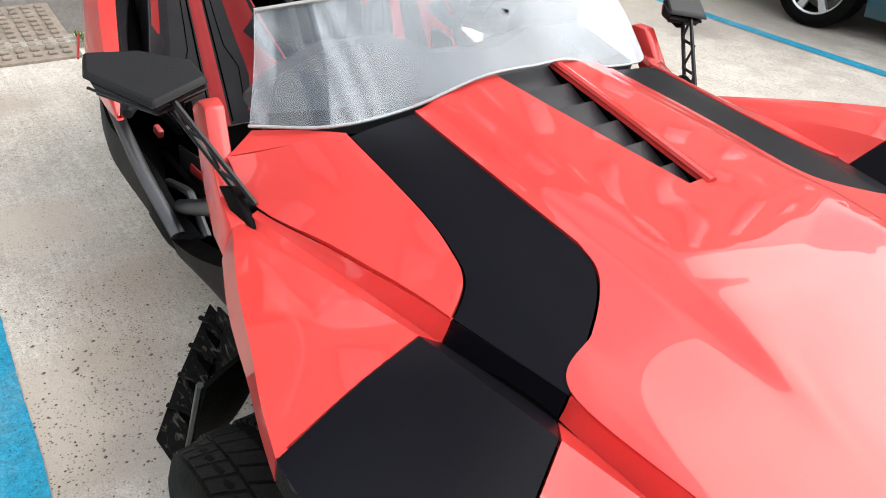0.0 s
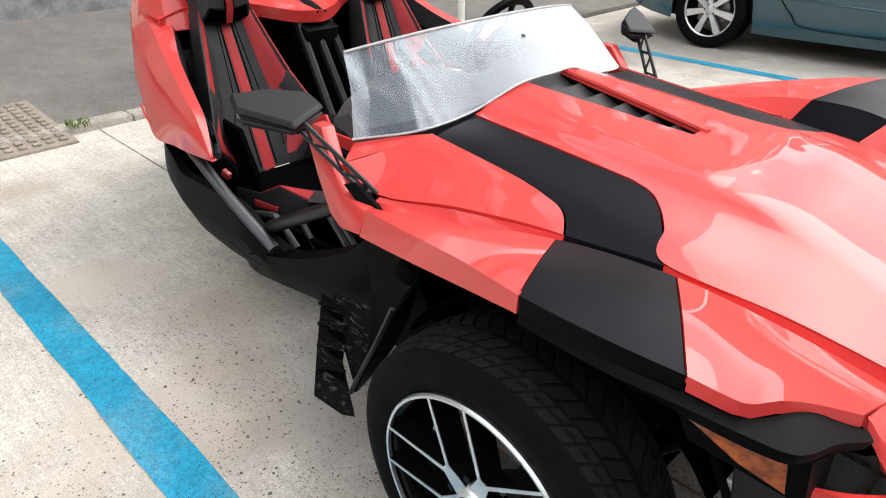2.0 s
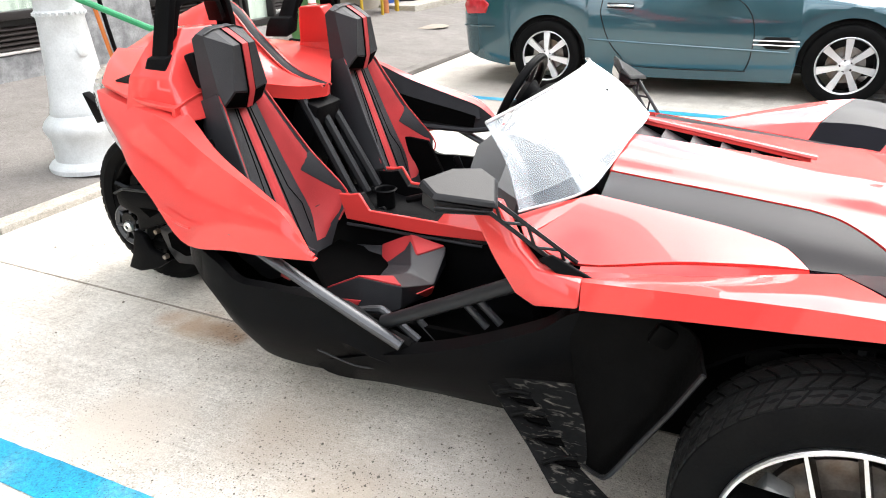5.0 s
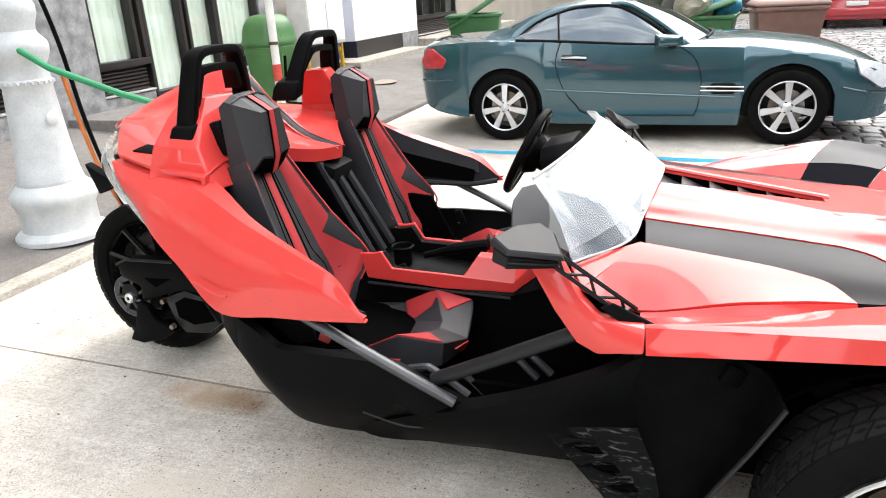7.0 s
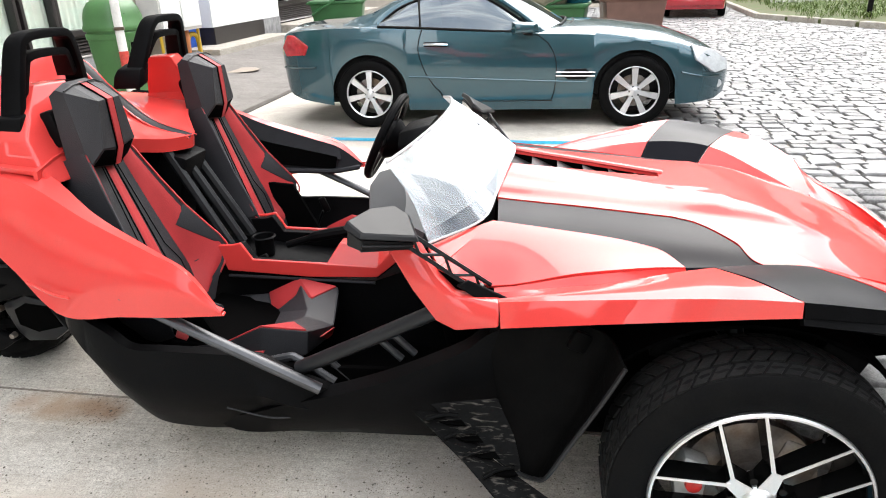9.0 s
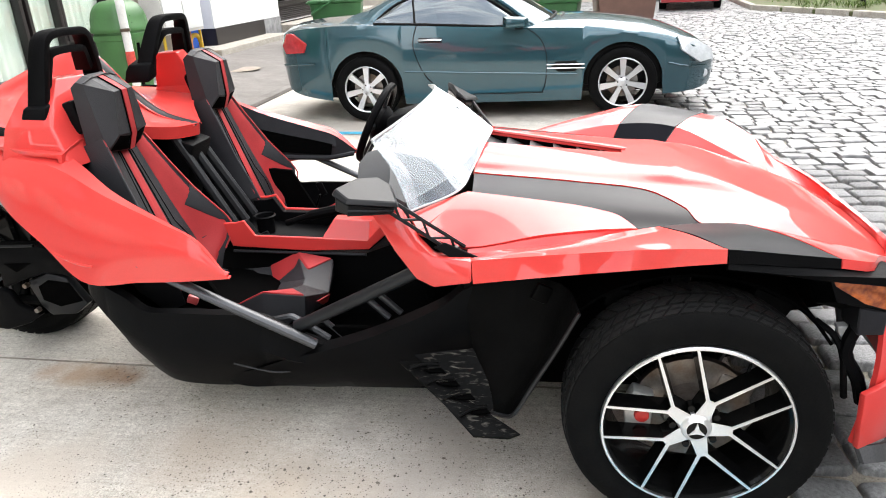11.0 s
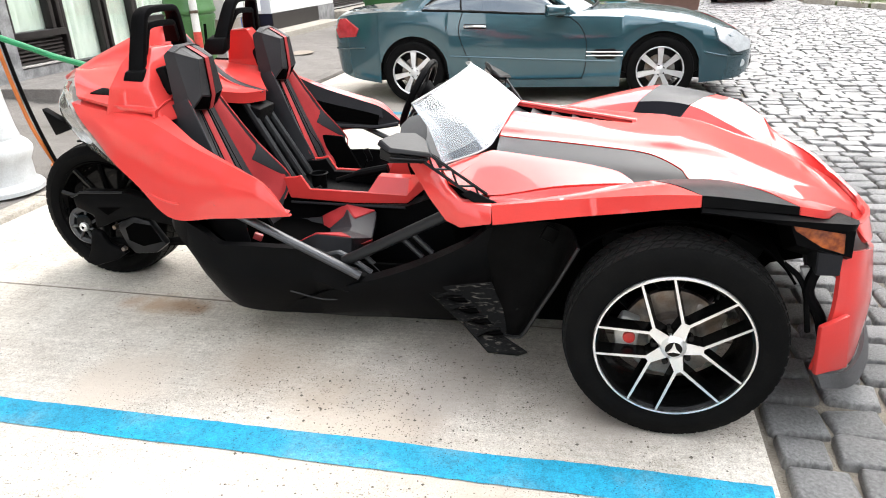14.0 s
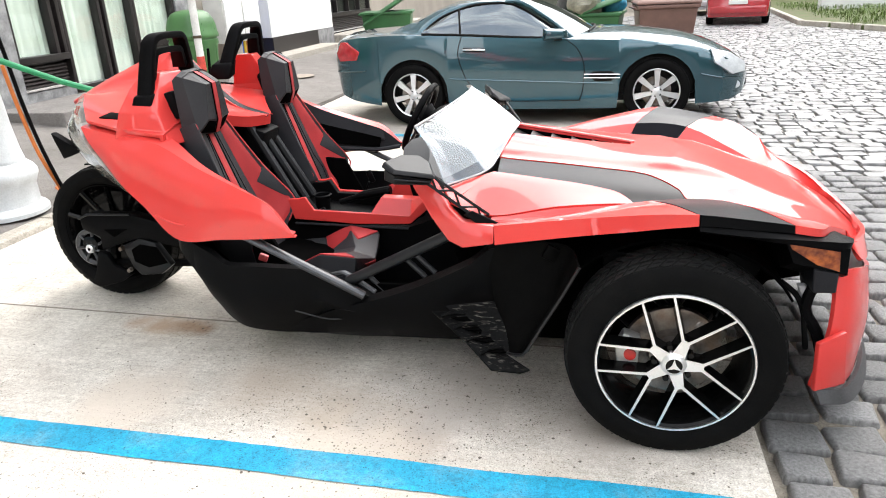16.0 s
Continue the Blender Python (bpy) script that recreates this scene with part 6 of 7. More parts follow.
setting("door_1", box((.08, .75, 2.1), (FX - .05, 10.1, 1.25), (0, 0, 0), .01), mat("blue_door_paint", (.02, .09, .42), .4), "bright blue painted door", "door")
setting("wall_gas", prism([(FX - .4, 8.05), (FX, 8.05), (FX, 9.70), (FX - .4, 9.70)], 0, 3.25, "z", 0), STUCCO, "plain wall behind the gas cabinet", "wall")
setting("wall_white", prism([(FX - .4, 10.5), (FX + .25, 10.5), (FX + .25, 13.9), (FX - .4, 13.9)], .62, 3.25, "z", .01), WHITE, "white rendered shop wall", "wall")
setting("plinth_black", prism([(FX - .4, 10.5), (FX + .265, 10.5), (FX + .265, 12.9), (FX - .4, 12.9)], .0, .62, "z", .01), FRAME, "black plinth under the white wall", "plinth")
setting("plinth_grey", prism([(FX - .4, 12.9), (FX + .265, 12.9), (FX + .265, 13.9), (FX - .4, 13.9)], .0, .62, "z", .01), GRANITE, "grey stone plinth at the corner", "plinth")
setting("threshold", prism([(FX, 9.6), (-6.25, 9.6), (-6.2, 13.0), (FX, 13.0)], 0, .31, "z", .01), KERB, "pale stone threshold below the shop wall", "threshold")
shop_window(6, 13.9, 17.5, .85, 3.2, (1, 1, 1, 1), False, .45)
setting("wall_far", prism([(FX - .4, 17.5), (FX, 17.5), (FX, 40.0), (FX - .4, 40.0)], 0, 3.25, "z", 0), STUCCO, "plain wall further along the street", "wall")
setting("wall_step", prism([(FX, 13.9), (-6.3, 13.9), (-6.3, 22.0), (FX, 22.0)], 0, .42, "z", .01), KERB, "pale stone step along the shops", "step")

GRN = mat("green_rail_paint", (.02, .26, .10), .4, 0, .1, 6, 80, .05)
# ---------------------------------------------------------------- lamp column, litter bin, pole
CAST = mat("pale_grey_cast_iron", (.58, .60, .61), .5, 0, .1, 7, 90, .15)
lamp = thing("street_lamp", "old pale grey cast-iron lamp column with mouldings", "street lamp", (-4.42, 1.03, walk_z(-4.42)))
part("base", lathe([(0, 0), (.285, 0), (.285, .03), (.27, .05), (.235, .07), (.232, .20), (.245, .23), (.262, .27), (.262, .30), (.245, .33), (.20, .37), (.20, .39)], 40, "z"), CAST, lamp)
part("shaft", lathe([(.20, .38), (.185, .45), (.165, .62), (.15, .85), (.142, .97), (.150, .985), (.150, 1.01), (.142, 1.02), (.135, 1.10), (.15, 1.13), (.168, 1.17), (.172, 1.21), (.165, 1.24), (.13, 1.28), (.12, 1.30), (.125, 1.34), (.145, 1.40), (.145, 1.45), (.12, 1.50), (.085, 1.55), (.075, 2.2), (.06, 4.2), (.0, 4.2)], 32, "z"), CAST, lamp)
for k in range(24):
    a = 2 * math.pi * k / 24
    part("bead", lathe([(0, -.012), (.011, -.008), (.011, .008), (0, .012)], 8, "z", at=(.150 * math.cos(a), .150 * math.sin(a), .998)), CAST, lamp)
part("shield", lathe([(0, .01), (.03, .008), (.045, .0), (0, -.005)], 18, "x", at=(.165, -.02, .78)), CAST, lamp)
part("green_arm", tube([(.0, -.10, 1.26), (.32, -.10, 1.09), (.62, .10, .91), (.87, .32, .77)], .020, 10), GRN, lamp, "green painted steel arm on the column")
HOSE = mat("orange_cable", (.62, .17, .03), .5, 0, .1, 6, 80, .05)
cable = thing("cable_pair", "orange and black cables hanging down beside the lamp column", "cable", (-4.42, 1.03, walk_z(-4.42)))
part("orange_cable", tube([(.12, .17, 1.02), (.10, .24, .70), (.08, .34, .35), (.06, .50, .01), (-.1, .62, .012)], .014, 8, 24), HOSE, cable)
part("black_cable", tube([(.06, .12, 1.75), (.12, .19, 1.25), (.13, .25, .75), (.10, .36, .38), (.10, .48, .012), (-.05, .66, .012)], .014, 8, 24), PLASTIC, cable)

POLE = mat("white_pole_paint", (.74, .73, .70), .45, 0, .1, 9, 90, .1)
pole = thing("sign_pole", "white painted pole with a red band at the kerb", "pole", (-3.87, 3.01, 0))
part("tube", tube([(0, 0, -.05), (0, 0, 3.2)], .034, 18), POLE, pole)
part("red_band", tube([(0, 0, .80), (0, 0, .94)], .0365, 18), mat("red_band_paint", (.62, .07, .05), .5, 0, .2, 20, 80, .1), pole)
part("clamp", tube([(0, 0, .50), (0, 0, .525)], .041, 18), STEEL, pole)
part("clamp", tube([(0, 0, 1.10), (0, 0, 1.125)], .041, 18), STEEL, pole)
BIN = mat("green_litter_bin_plastic", (.06, .17, .05), .45, 0, .12, 5, 120, .1)
lit = thing("litter_bin", "green plastic litter bin with domed lid on the white pole", "litter bin", (-4.045, 3.225, 0))


def bin_ring(z, w, n=28):
    """Rounded-square outline."""
    ring = []
    for k in range(n):
        a = 2 * math.pi * k / n
        c, s_ = math.cos(a), math.sin(a)
        f = w / (abs(c) ** 4 + abs(s_) ** 4) ** .25
        ring.append((c * f * .82, s_ * f, z))
    return ring


part("body", loft([bin_ring(z, w) for z, w in ((.50, .150), (.505, .160), (.53, .165), (1.02, .212), (1.03, .220), (1.07, .222), (1.075, .213), (1.09, .212))]), BIN, lit)
part("hood", loft([bin_ring(z, w) for z, w in ((1.09, .226), (1.10, .232), (1.125, .232), (1.14, .224), (1.20, .218), (1.26, .200), (1.31, .165), (1.335, .12), (1.345, .05))]), BIN, lit)
part("mouth", box((.012, .22, .07), (.170, 0, 1.19), (0, -8, 0), .01), MATTE, lit)
part("rib", box((.02, .02, .46), (.145, .10, .79), (0, 5, 0), .004), BIN, lit)
part("rib", box((.02, .02, .46), (.145, -.10, .79), (0, 5, 0), .004), BIN, lit)
part("strap", box((.05, .05, .40), (.135, -.06, .80), (0, 4, 0), .006), MATTE, lit)

# round manhole cover in the footway
tagged(link("manhole_cover", lathe([(0, .034), (.30, .034), (.31, .03)], 36, "z", at=(-5.3, 8.2, walk_z(-5.3) - .028)), IRON), "round rusty manhole cover in the footway", "manhole cover")

# crumbs of gravel on the bay
GRIT = mat("dark_grit", (.12, .105, .09), .9, 0, .2, 30, 120, .3, color2=(.20, .17, .14))
bm, rg = bmesh.new(), random.Random(12)
for k in range(1500):
    if k < 650:
        x, y = rg.gauss(-.95, .42), rg.gauss(-.98, .26)
    elif k < 850:
        x, y = rg.gauss(.18, .10), rg.uniform(-1.8, .5)
    else:
        x, y = rg.uniform(-3.9, .28), rg.uniform(-2.6, 3.6)
    if not -3.9 < x < .28:
        continue
    r = rg.uniform(.0015, .0048) * (1.5 if rg.random() < .08 else 1)
    vs = [bm.verts.new((x + r * math.cos(a) * rg.uniform(.7, 1.3), y + r * math.sin(a) * rg.uniform(.7, 1.3), .0005)) for a in (0, 1.57, 3.14, 4.71)]
    t = bm.verts.new((x, y, r * .9))
    for i in range(4):
        bm.faces.new((vs[i], vs[(i + 1) % 4], t))
tagged(link("grit", bm, GRIT, flat=True), "crumbs of dark grit scattered over the concrete", "grit", kind="stuff")


# unseen walls added round the street to darken low reflections; the mottling mimics trees
FARWALL = mat("reflection_backdrop", (.20, .20, .16), .9, 0, .2, .7, 5, .2, color2=(.018, .028, .012))
setting("wall_end", prism([(-7, 42), (30, 46), (30, 47), (-7, 43)], -.1, 15, "z", 0), FARWALL, "unseen mottled wall added past the far end of the street for reflections", "wall")
setting("wall_across", prism([(19, -30), (20, -30), (24, 46), (23, 46)], -.1, 13, "z", 0), FARWALL, "unseen mottled wall added across the street for reflections", "wall")
setting("wall_near_end", prism([(-7, -34), (20, -30), (20, -29), (-7, -33)], -.1, 12, "z", 0), FARWALL, "unseen mottled wall added past the near end of the street for reflections", "wall")


# ---------------------------------------------------------------- the blue-green coupe
TEAL = mat("teal_metallic_paint", (.020, .075, .098), .24, .4, .05, 3, 500, .01, coat=1.0)
CARTRIM = mat("car_black_trim", (.005, .005, .005), .5, 0, .1, 8, 100, .05, spec=.12)
REDLAMP = mat("red_tail_lens", (.55, .02, .03), .12, 0, .15, 25, 80, .1, coat=1.0)
HEADLAMP = mat("clear_head_lamp", (.72, .74, .76), .08, .2, .1, 14, 60, .05, coat=1.0)
ALLOY = mat("silver_alloy", (.72, .72, .73), .32, .7, .05, 10, 200, .02)
SEATGREY = mat("grey_car_leather", (.05, .05, .05), .6, 0, .1, 10, 150, .1)


def car_wheel(car, x, y, s, r=.331):
    """s: -1 when it looks towards -y."""
    at = pose(x, y, r)
    t = part("wheel", moved(lathe(tyre_profile(r, .234, .235), 56), at), RUBBER, car, "black tyre on a seven-spoke silver alloy")
    part("barrel", moved(lathe([(.232, -.10), (.225, -.07), (.21, 0), (.21, .05), (.232, .10)] if s > 0 else [(.232, .10), (.225, .07), (.21, 0), (.21, -.05), (.232, -.10)], 48), at), CARTRIM, t)
    lip = [(.236, s * .085), (.238, s * .100), (.230, s * .103), (.220, s * .092)]
    part("rim_lip", moved(lathe(lip + [lip[0]], 56), at), ALLOY, t)
    for k in range(7):
        a = 2 * math.pi * k / 7 + 1.57
        d, n_ = Vector((math.cos(a), 0, math.sin(a))), Vector((-math.sin(a), 0, math.cos(a)))
        pts = [d * .05 + n_ * .019, d * .05 - n_ * .019, d * .228 - n_ * .031, d * .228 + n_ * .031]
        ys = [s * .098, s * .098, s * .086, s * .086]
        bm = bmesh.new()
        f = [bm.verts.new(p + Vector((0, yy, 0))) for p, yy in zip(pts, ys)]
        b = [bm.verts.new(p * 1.0 + Vector((0, yy - s * .035, 0))) for p, yy in zip(pts, ys)]
        for q in ((f[0], f[1], f[2], f[3]), (b[3], b[2], b[1], b[0]), *[(f[i], b[i], b[(i + 1) % 4], f[(i + 1) % 4]) for i in range(4)]):
            bm.faces.new(q)
        part("spoke", moved(bevelled(bm, .006, 2), at), ALLOY, t)
    part("hub", moved(lathe([(0, s * .103), (.028, s * .102), (.034, s * .098), (.062, s * .095), (.070, s * .06)], 28), at), ALLOY, t)
    for k in range(5):
        a = 2 * math.pi * k / 5 + .6
        part("lug", moved(lathe([(0, s * .098), (.010, s * .097), (.010, s * .08)], 8, at=(.048 * math.cos(a), 0, .048 * math.sin(a))), at), CARTRIM, t)
    part("disc", moved(lathe([(.06, s * .02), (.15, s * .02), (.15, -s * .01)], 40), at), STEEL, t)


def coupe():
    car = thing("coupe", "blue-green metallic coupe parked in the next bay", "car")
    ax = [0.0, -2.56]
    top_x = [-3.54, -3.47, -3.32, -3.0, -2.75, -2.2, -1.5, -.9, -.62, -.3, 0.0, .3, .6, .78, .88, .93]
    wid = [.56, .69, .79, .868, .888, .902, .905, .905, .903, .900, .895, .875, .80, .68, .55, .42]
    belt = [.80, .885, .930, .957, .962, .945, .905, .875, .865, .848, .820, .770, .665, .585, .53, .49]
    ctop = [.87, .955, .990, 1.005, 1.005, .990, .945, .93, .942, .935, .905, .857, .755, .665, .595, .54]
    sill = [.42, .33, .27, .22, .20, .17, .165, .165, .165, .165, .17, .19, .205, .22, .26, .34]
    xs = sorted({round(x, 3) for x in top_x} | {round(a + .40 * math.cos(math.pi * k / 16), 3) for a in ax for k in range(17)} | {round(-3.54 + .12 * k, 3) for k in range(38)})
    secs, arch_r = [], .386
    for x in xs:
        w, bz, cz, sz = (cubic(top_x, c, x) for c in (wid, belt, ctop, sill))
        low = sz
        for a in ax:
            d = abs(x - a)
            if d < arch_r:
                low = max(low, .325 + math.sqrt(arch_r**2 - d**2))
        low = min(low, bz - .10)
        mid, hi = low + (bz - low) * .42, low + (bz - low) * .78
        tuck = .035 if low <= sz + .01 else .0
        q = []
        for y, z in ((w - tuck - .01, low), (w - .002, mid), (w, hi), (w - .028, bz), (w - .085, bz + (cz - bz) * .30), (w * .62, bz + (cz - bz) * .74), (w * .24, cz)):
            q.append((y, z))
        secs.append([(x, -y, z) for y, z in q] + [(x, y, z) for y, z in reversed(q)])
    body = part("body", loft(secs, caps=False, closed=False), TEAL, car, "teal metallic bodywork", angle=50)
    for e in (secs[0], secs[-1]):
        part("bumper_end", plate(e, .01, 0, (1 if e[0][0] > 0 else -1, 0, 0)), TEAL, car)
    part("underbody", box((3.5, 1.5, .2), (-1.30, 0, .33), (0, 0, 0), .02), CARTRIM, car)
    for a in ax:
        part("wheel_well", box((.78, 1.62, .42), (a, 0, .50), (0, 0, 0), .05), CARTRIM, car)
    # cabin: roof, glass and pillars
    prof = [(-2.80, 1.01, .66), (-2.52, 1.15, .61), (-2.22, 1.262, .58), (-1.95, 1.312, .57), (-1.70, 1.322, .57), (-1.48, 1.308, .575), (-1.36, 1.285, .575)]
    part("roof", skin([[Vector((x, w * f, z - .055 * abs(f) ** 2.5)) for f in (-1, -.9, -.75, -.5, 0, .5, .75, .9, 1)] for x, z, w in [tuple(v) for v in spline(prof, 28)]], .02), TEAL, car, angle=50)
    part("windscreen", between([[(-.86, -.755, .895), (-.70, -.38, .935), (-.66, 0, .942), (-.70, .38, .935), (-.86, .755, .895)], [(-1.12, -.66, 1.085), (-1.02, -.33, 1.12), (-.99, 0, 1.13), (-1.02, .33, 1.12), (-1.12, .66, 1.085)], [(-1.39, -.565, 1.245), (-1.36, -.28, 1.275), (-1.35, 0, 1.285), (-1.36, .28, 1.275), (-1.39, .565, 1.245)]], 20, 10, .006, (1, 0, 1)), GLASSDK, car, "bright tinted windscreen")
    part("scuttle", between([[(-.87, -.77, .885), (-.69, -.38, .928), (-.65, 0, .935), (-.69, .38, .928), (-.87, .77, .885)], [(-.70, -.78, .880), (-.58, -.38, .934), (-.55, 0, .945), (-.58, .38, .934), (-.70, .78, .880)]], 20, 3, .006), CARTRIM, car)
    for s in (-1, 1):
        low = [(-2.45, s * .835, .972), (-2.28, s * .842, .965), (-2.02, s * .848, .952), (-1.75, s * .85, .936), (-1.48, s * .848, .918), (-1.20, s * .835, .902), (-.97, s * .795, .905)]
        top = [(-2.42, s * .78, 1.005), (-2.24, s * .665, 1.135), (-1.96, s * .608, 1.222), (-1.70, s * .592, 1.243), (-1.50, s * .595, 1.226), (-1.22, s * .668, 1.085), (-.98, s * .775, .930)]
        m_ = [tuple((Vector(a) + Vector(b)) / 2 + Vector((0, s * .018, .008))) for a, b in zip(low, top)]
        part("side_window", between([low, m_, top], 30, 8, .005, (0, s, 0)), GLASSDK, car, "dark side glass")
        part("window_trim", tube([(x, y + s * .012, z - .004) for x, y, z in low], .010, 8, 24, 1.2), CARTRIM, car)
        part("window_trim", tube([(x, y + s * .004, z + .003) for x, y, z in top], .009, 8, 30), CARTRIM, car)
        part("pillar", tube([(-.84, s * .80, .868), (-1.10, s * .69, 1.062), (-1.40, s * .588, 1.240), (-1.58, s * .585, 1.262)], .026, 8, 20), TEAL, car)
        edge_ = [(-2.60, s * .80, .965), (-2.50, s * .68, 1.085), (-2.26, s * .60, 1.205), (-1.95, s * .58, 1.262), (-1.70, s * .578, 1.272), (-1.50, s * .580, 1.257)]
        low_ = [(-2.43, s * .80, .985), (-2.38, s * .735, 1.055), (-2.22, s * .66, 1.148), (-1.95, s * .606, 1.230), (-1.70, s * .594, 1.247), (-1.50, s * .597, 1.232)]
        part("roof_rail", between([edge_, [tuple((Vector(a) + Vector(b)) / 2 + Vector((0, s * .012, .004))) for a, b in zip(edge_, low_)], low_], 30, 6, .014, (0, s, .5)), TEAL, car)
        part("rear_pillar", between([[(-2.43, s * .845, .962), (-2.52, s * .715, 1.06), (-2.50, s * .675, 1.09)], [(-2.62, s * .83, .962), (-2.66, s * .72, 1.02), (-2.66, s * .66, 1.06)], [(-2.86, s * .80, .962), (-2.82, s * .74, .985), (-2.80, s * .66, 1.005)]], 10, 8, .012, (0, s, .5)), TEAL, car)
        part("pillar", tube([(-2.03, s * .846, .955), (-2.05, s * .745, 1.09), (-2.07, s * .638, 1.195)], .011, 8, 10), CARTRIM, car)
        # door seams, handle, vents, mirror
        def wy(x, z):
            return s * (cubic(top_x, wid, x) + .0015)
        part("door_seam", tube([(-.92, wy(-.9, 0) - s * .025, .872), (-.80, wy(-.8, 0) - s * .006, .775), (-.735, wy(-.74, 0), .62), (-.735, wy(-.74, 0) - s * .003, .42), (-.77, wy(-.77, 0) - s * .012, .275), (-.86, wy(-.9, 0) - s * .014, .255), (-1.70, wy(-1.7, 0) - s * .014, .265), (-1.86, wy(-1.86, 0) - s * .010, .36), (-1.97, wy(-1.97, 0) - s * .002, .50), (-2.045, wy(-2, 0), .70), (-2.045, wy(-2, 0) - s * .006, .82), (-2.01, wy(-2, 0) - s * .024, .935)], .0042, 6, 80), CARTRIM, car)
        part("side_strip", tube([(-2.15, wy(-2.1, 0) + s * .000, .500), (-1.4, wy(-1.4, 0) + s * .002, .466), (-.44, wy(-.4, 0) + s * .000, .425)], .008, 6, 20, 1.4), TEAL, car)
        part("handle_recess", tube([(-1.99, wy(-1.9, 0) - s * .006, .800), (-1.76, wy(-1.8, 0) - s * .006, .792)], .024, 10, 6, 1.0), CARTRIM, car)
        part("door_handle", tube([(-1.99, wy(-1.9, 0) + s * .010, .800), (-1.87, wy(-1.8, 0) + s * .026, .802), (-1.76, wy(-1.8, 0) + s * .012, .795)], .012, 8, 10), CHROME, car, "bright chrome door handle")
        part("side_vent", plate([(-.62, wy(-.6, 0) + s * .006, .452), (-.69, wy(-.6, 0) + s * .006, .505), (-.64, wy(-.6, 0) + s * .006, .550), (-.46, wy(-.6, 0) + s * .004, .552), (-.39, wy(-.6, 0) + s * .004, .505), (-.46, wy(-.6, 0) + s * .004, .450)], .014, .004, (0, s, 0)), CARTRIM, car, "black side vent")
        for z in (.487, .522):
            part("vent_fin", tube([(-.73, wy(-.7, 0) + s * .012, z + .002), (-.37, wy(-.4, 0) + s * .012, z - .004)], .006, 6), CHROME, car)
        part("fuel_flap", tube([(-2.44 + .085 * math.cos(a_), wy(-2.44, 0) - s * (.012 + .05 * max(0, math.sin(a_)) ** 2), .865 + .075 * math.sin(a_)) for a_ in [2 * math.pi * k / 24 for k in range(25)]], .0028, 5), CARTRIM, car)
        mir = part("door_mirror", bevelled(loft([[(-1.11, s * .90, .89), (-0.91, s * .90, .90), (-0.91, s * .90, .97), (-1.11, s * .90, .98)], [(-1.15, s * 1.02, .875), (-0.89, s * 1.02, .90), (-0.91, s * 1.02, .985), (-1.15, s * 1.02, 1.0)], [(-1.11, s * 1.10, .90), (-0.94, s * 1.10, .91), (-0.94, s * 1.10, .97), (-1.11, s * 1.10, .98)]]), .012), TEAL, car)
        part("mirror_foot", box((.08, .12, .04), (-1.00, s * .86, .885), (0, 0, 0), .01), CARTRIM, mir)
        part("tail_lamp", bevelled(loft([[(-3.41, s * .755, .905), (-3.34, s * .795, .908), (-3.17, s * .850, .800), (-3.22, s * .848, .712), (-3.44, s * .750, .695), (-3.485, s * .715, .78)], [(-3.30, s * .64, .88), (-3.24, s * .66, .88), (-3.14, s * .70, .78), (-3.16, s * .70, .70), (-3.32, s * .62, .695), (-3.36, s * .60, .78)]]), .012), REDLAMP, car, "red tail lamp")
        part("head_lamp", bevelled(loft([[(.50, s * .800, .745), (.715, s * .665, .690), (.890, s * .540, .575), (.885, s * .630, .495), (.740, s * .785, .480), (.550, s * .862, .605)], [(.48, s * .60, .70), (.64, s * .50, .66), (.72, s * .40, .54), (.70, s * .45, .48), (.60, s * .55, .48), (.50, s * .62, .60)]]), .012), HEADLAMP, car, "clear head lamp")
        part("front_strip", tube([(.42, s * .868, .50), (.62, s * .805, .455), (.80, s * .665, .44)], .010, 6, 12), TEAL, car)
        part("rear_strip", tube([(-3.10, s * .862, .60), (-3.32, s * .80, .59), (-3.49, s * .68, .585)], .010, 6, 12), TEAL, car)
        part("fog_lamp", lathe([(0, s * .01), (.035, s * .008), (.04, 0)], 16, at=(.80, s * .635, .36)), HEADLAMP, car)
    part("bonnet_vent", box((.16, .16, .012), (-.12, -.42, .885), (0, 9, 0), .004), CARTRIM, car)
    part("bonnet_vent", box((.16, .16, .012), (-.12, .42, .885), (0, 9, 0), .004), CARTRIM, car)
    part("wiper", tube([(-.70, -.55, .925), (-.64, -.1, .955), (-.68, .3, .95)], .012, 6, 10), CARTRIM, car)
    part("grille", box((.03, .60, .12), (.915, 0, .47), (0, -12, 0), .01), CARTRIM, car)
    part("front_badge_plate", box((.02, .50, .11), (.955, 0, .36), (0, 0, 0), .004), CARTRIM, car)
    part("dash", box((.30, 1.2, .12), (-.90, 0, .86), (0, 0, 0), .04), CARTRIM, car)
    for y in (-.36, .36):
        part("car_seat", bevelled(loft([[(-1.70, y - .2, .5), (-1.56, y - .2, .5), (-1.56, y + .2, .5), (-1.70, y + .2, .5)], [(-1.86, y - .19, .95), (-1.74, y - .19, .95), (-1.74, y + .19, .95), (-1.86, y + .19, .95)], [(-1.90, y - .11, 1.12), (-1.80, y - .11, 1.12), (-1.80, y + .11, 1.12), (-1.90, y + .11, 1.12)]]), .03), SEATGREY, car)
    part("cabin_floor", box((1.9, 1.4, .06), (-1.6, 0, .50), (0, 0, 0), .01), CARTRIM, car)
    for a in ax:
        car_wheel(car, a, -.80, -1)
        car_wheel(car, a, .80, 1)
    return car


car = coupe()
# the wheels' outer faces lie along the line from (-2.27, 4.52) to (.29, 4.53)
ANG = math.atan2(.012, 2.556)
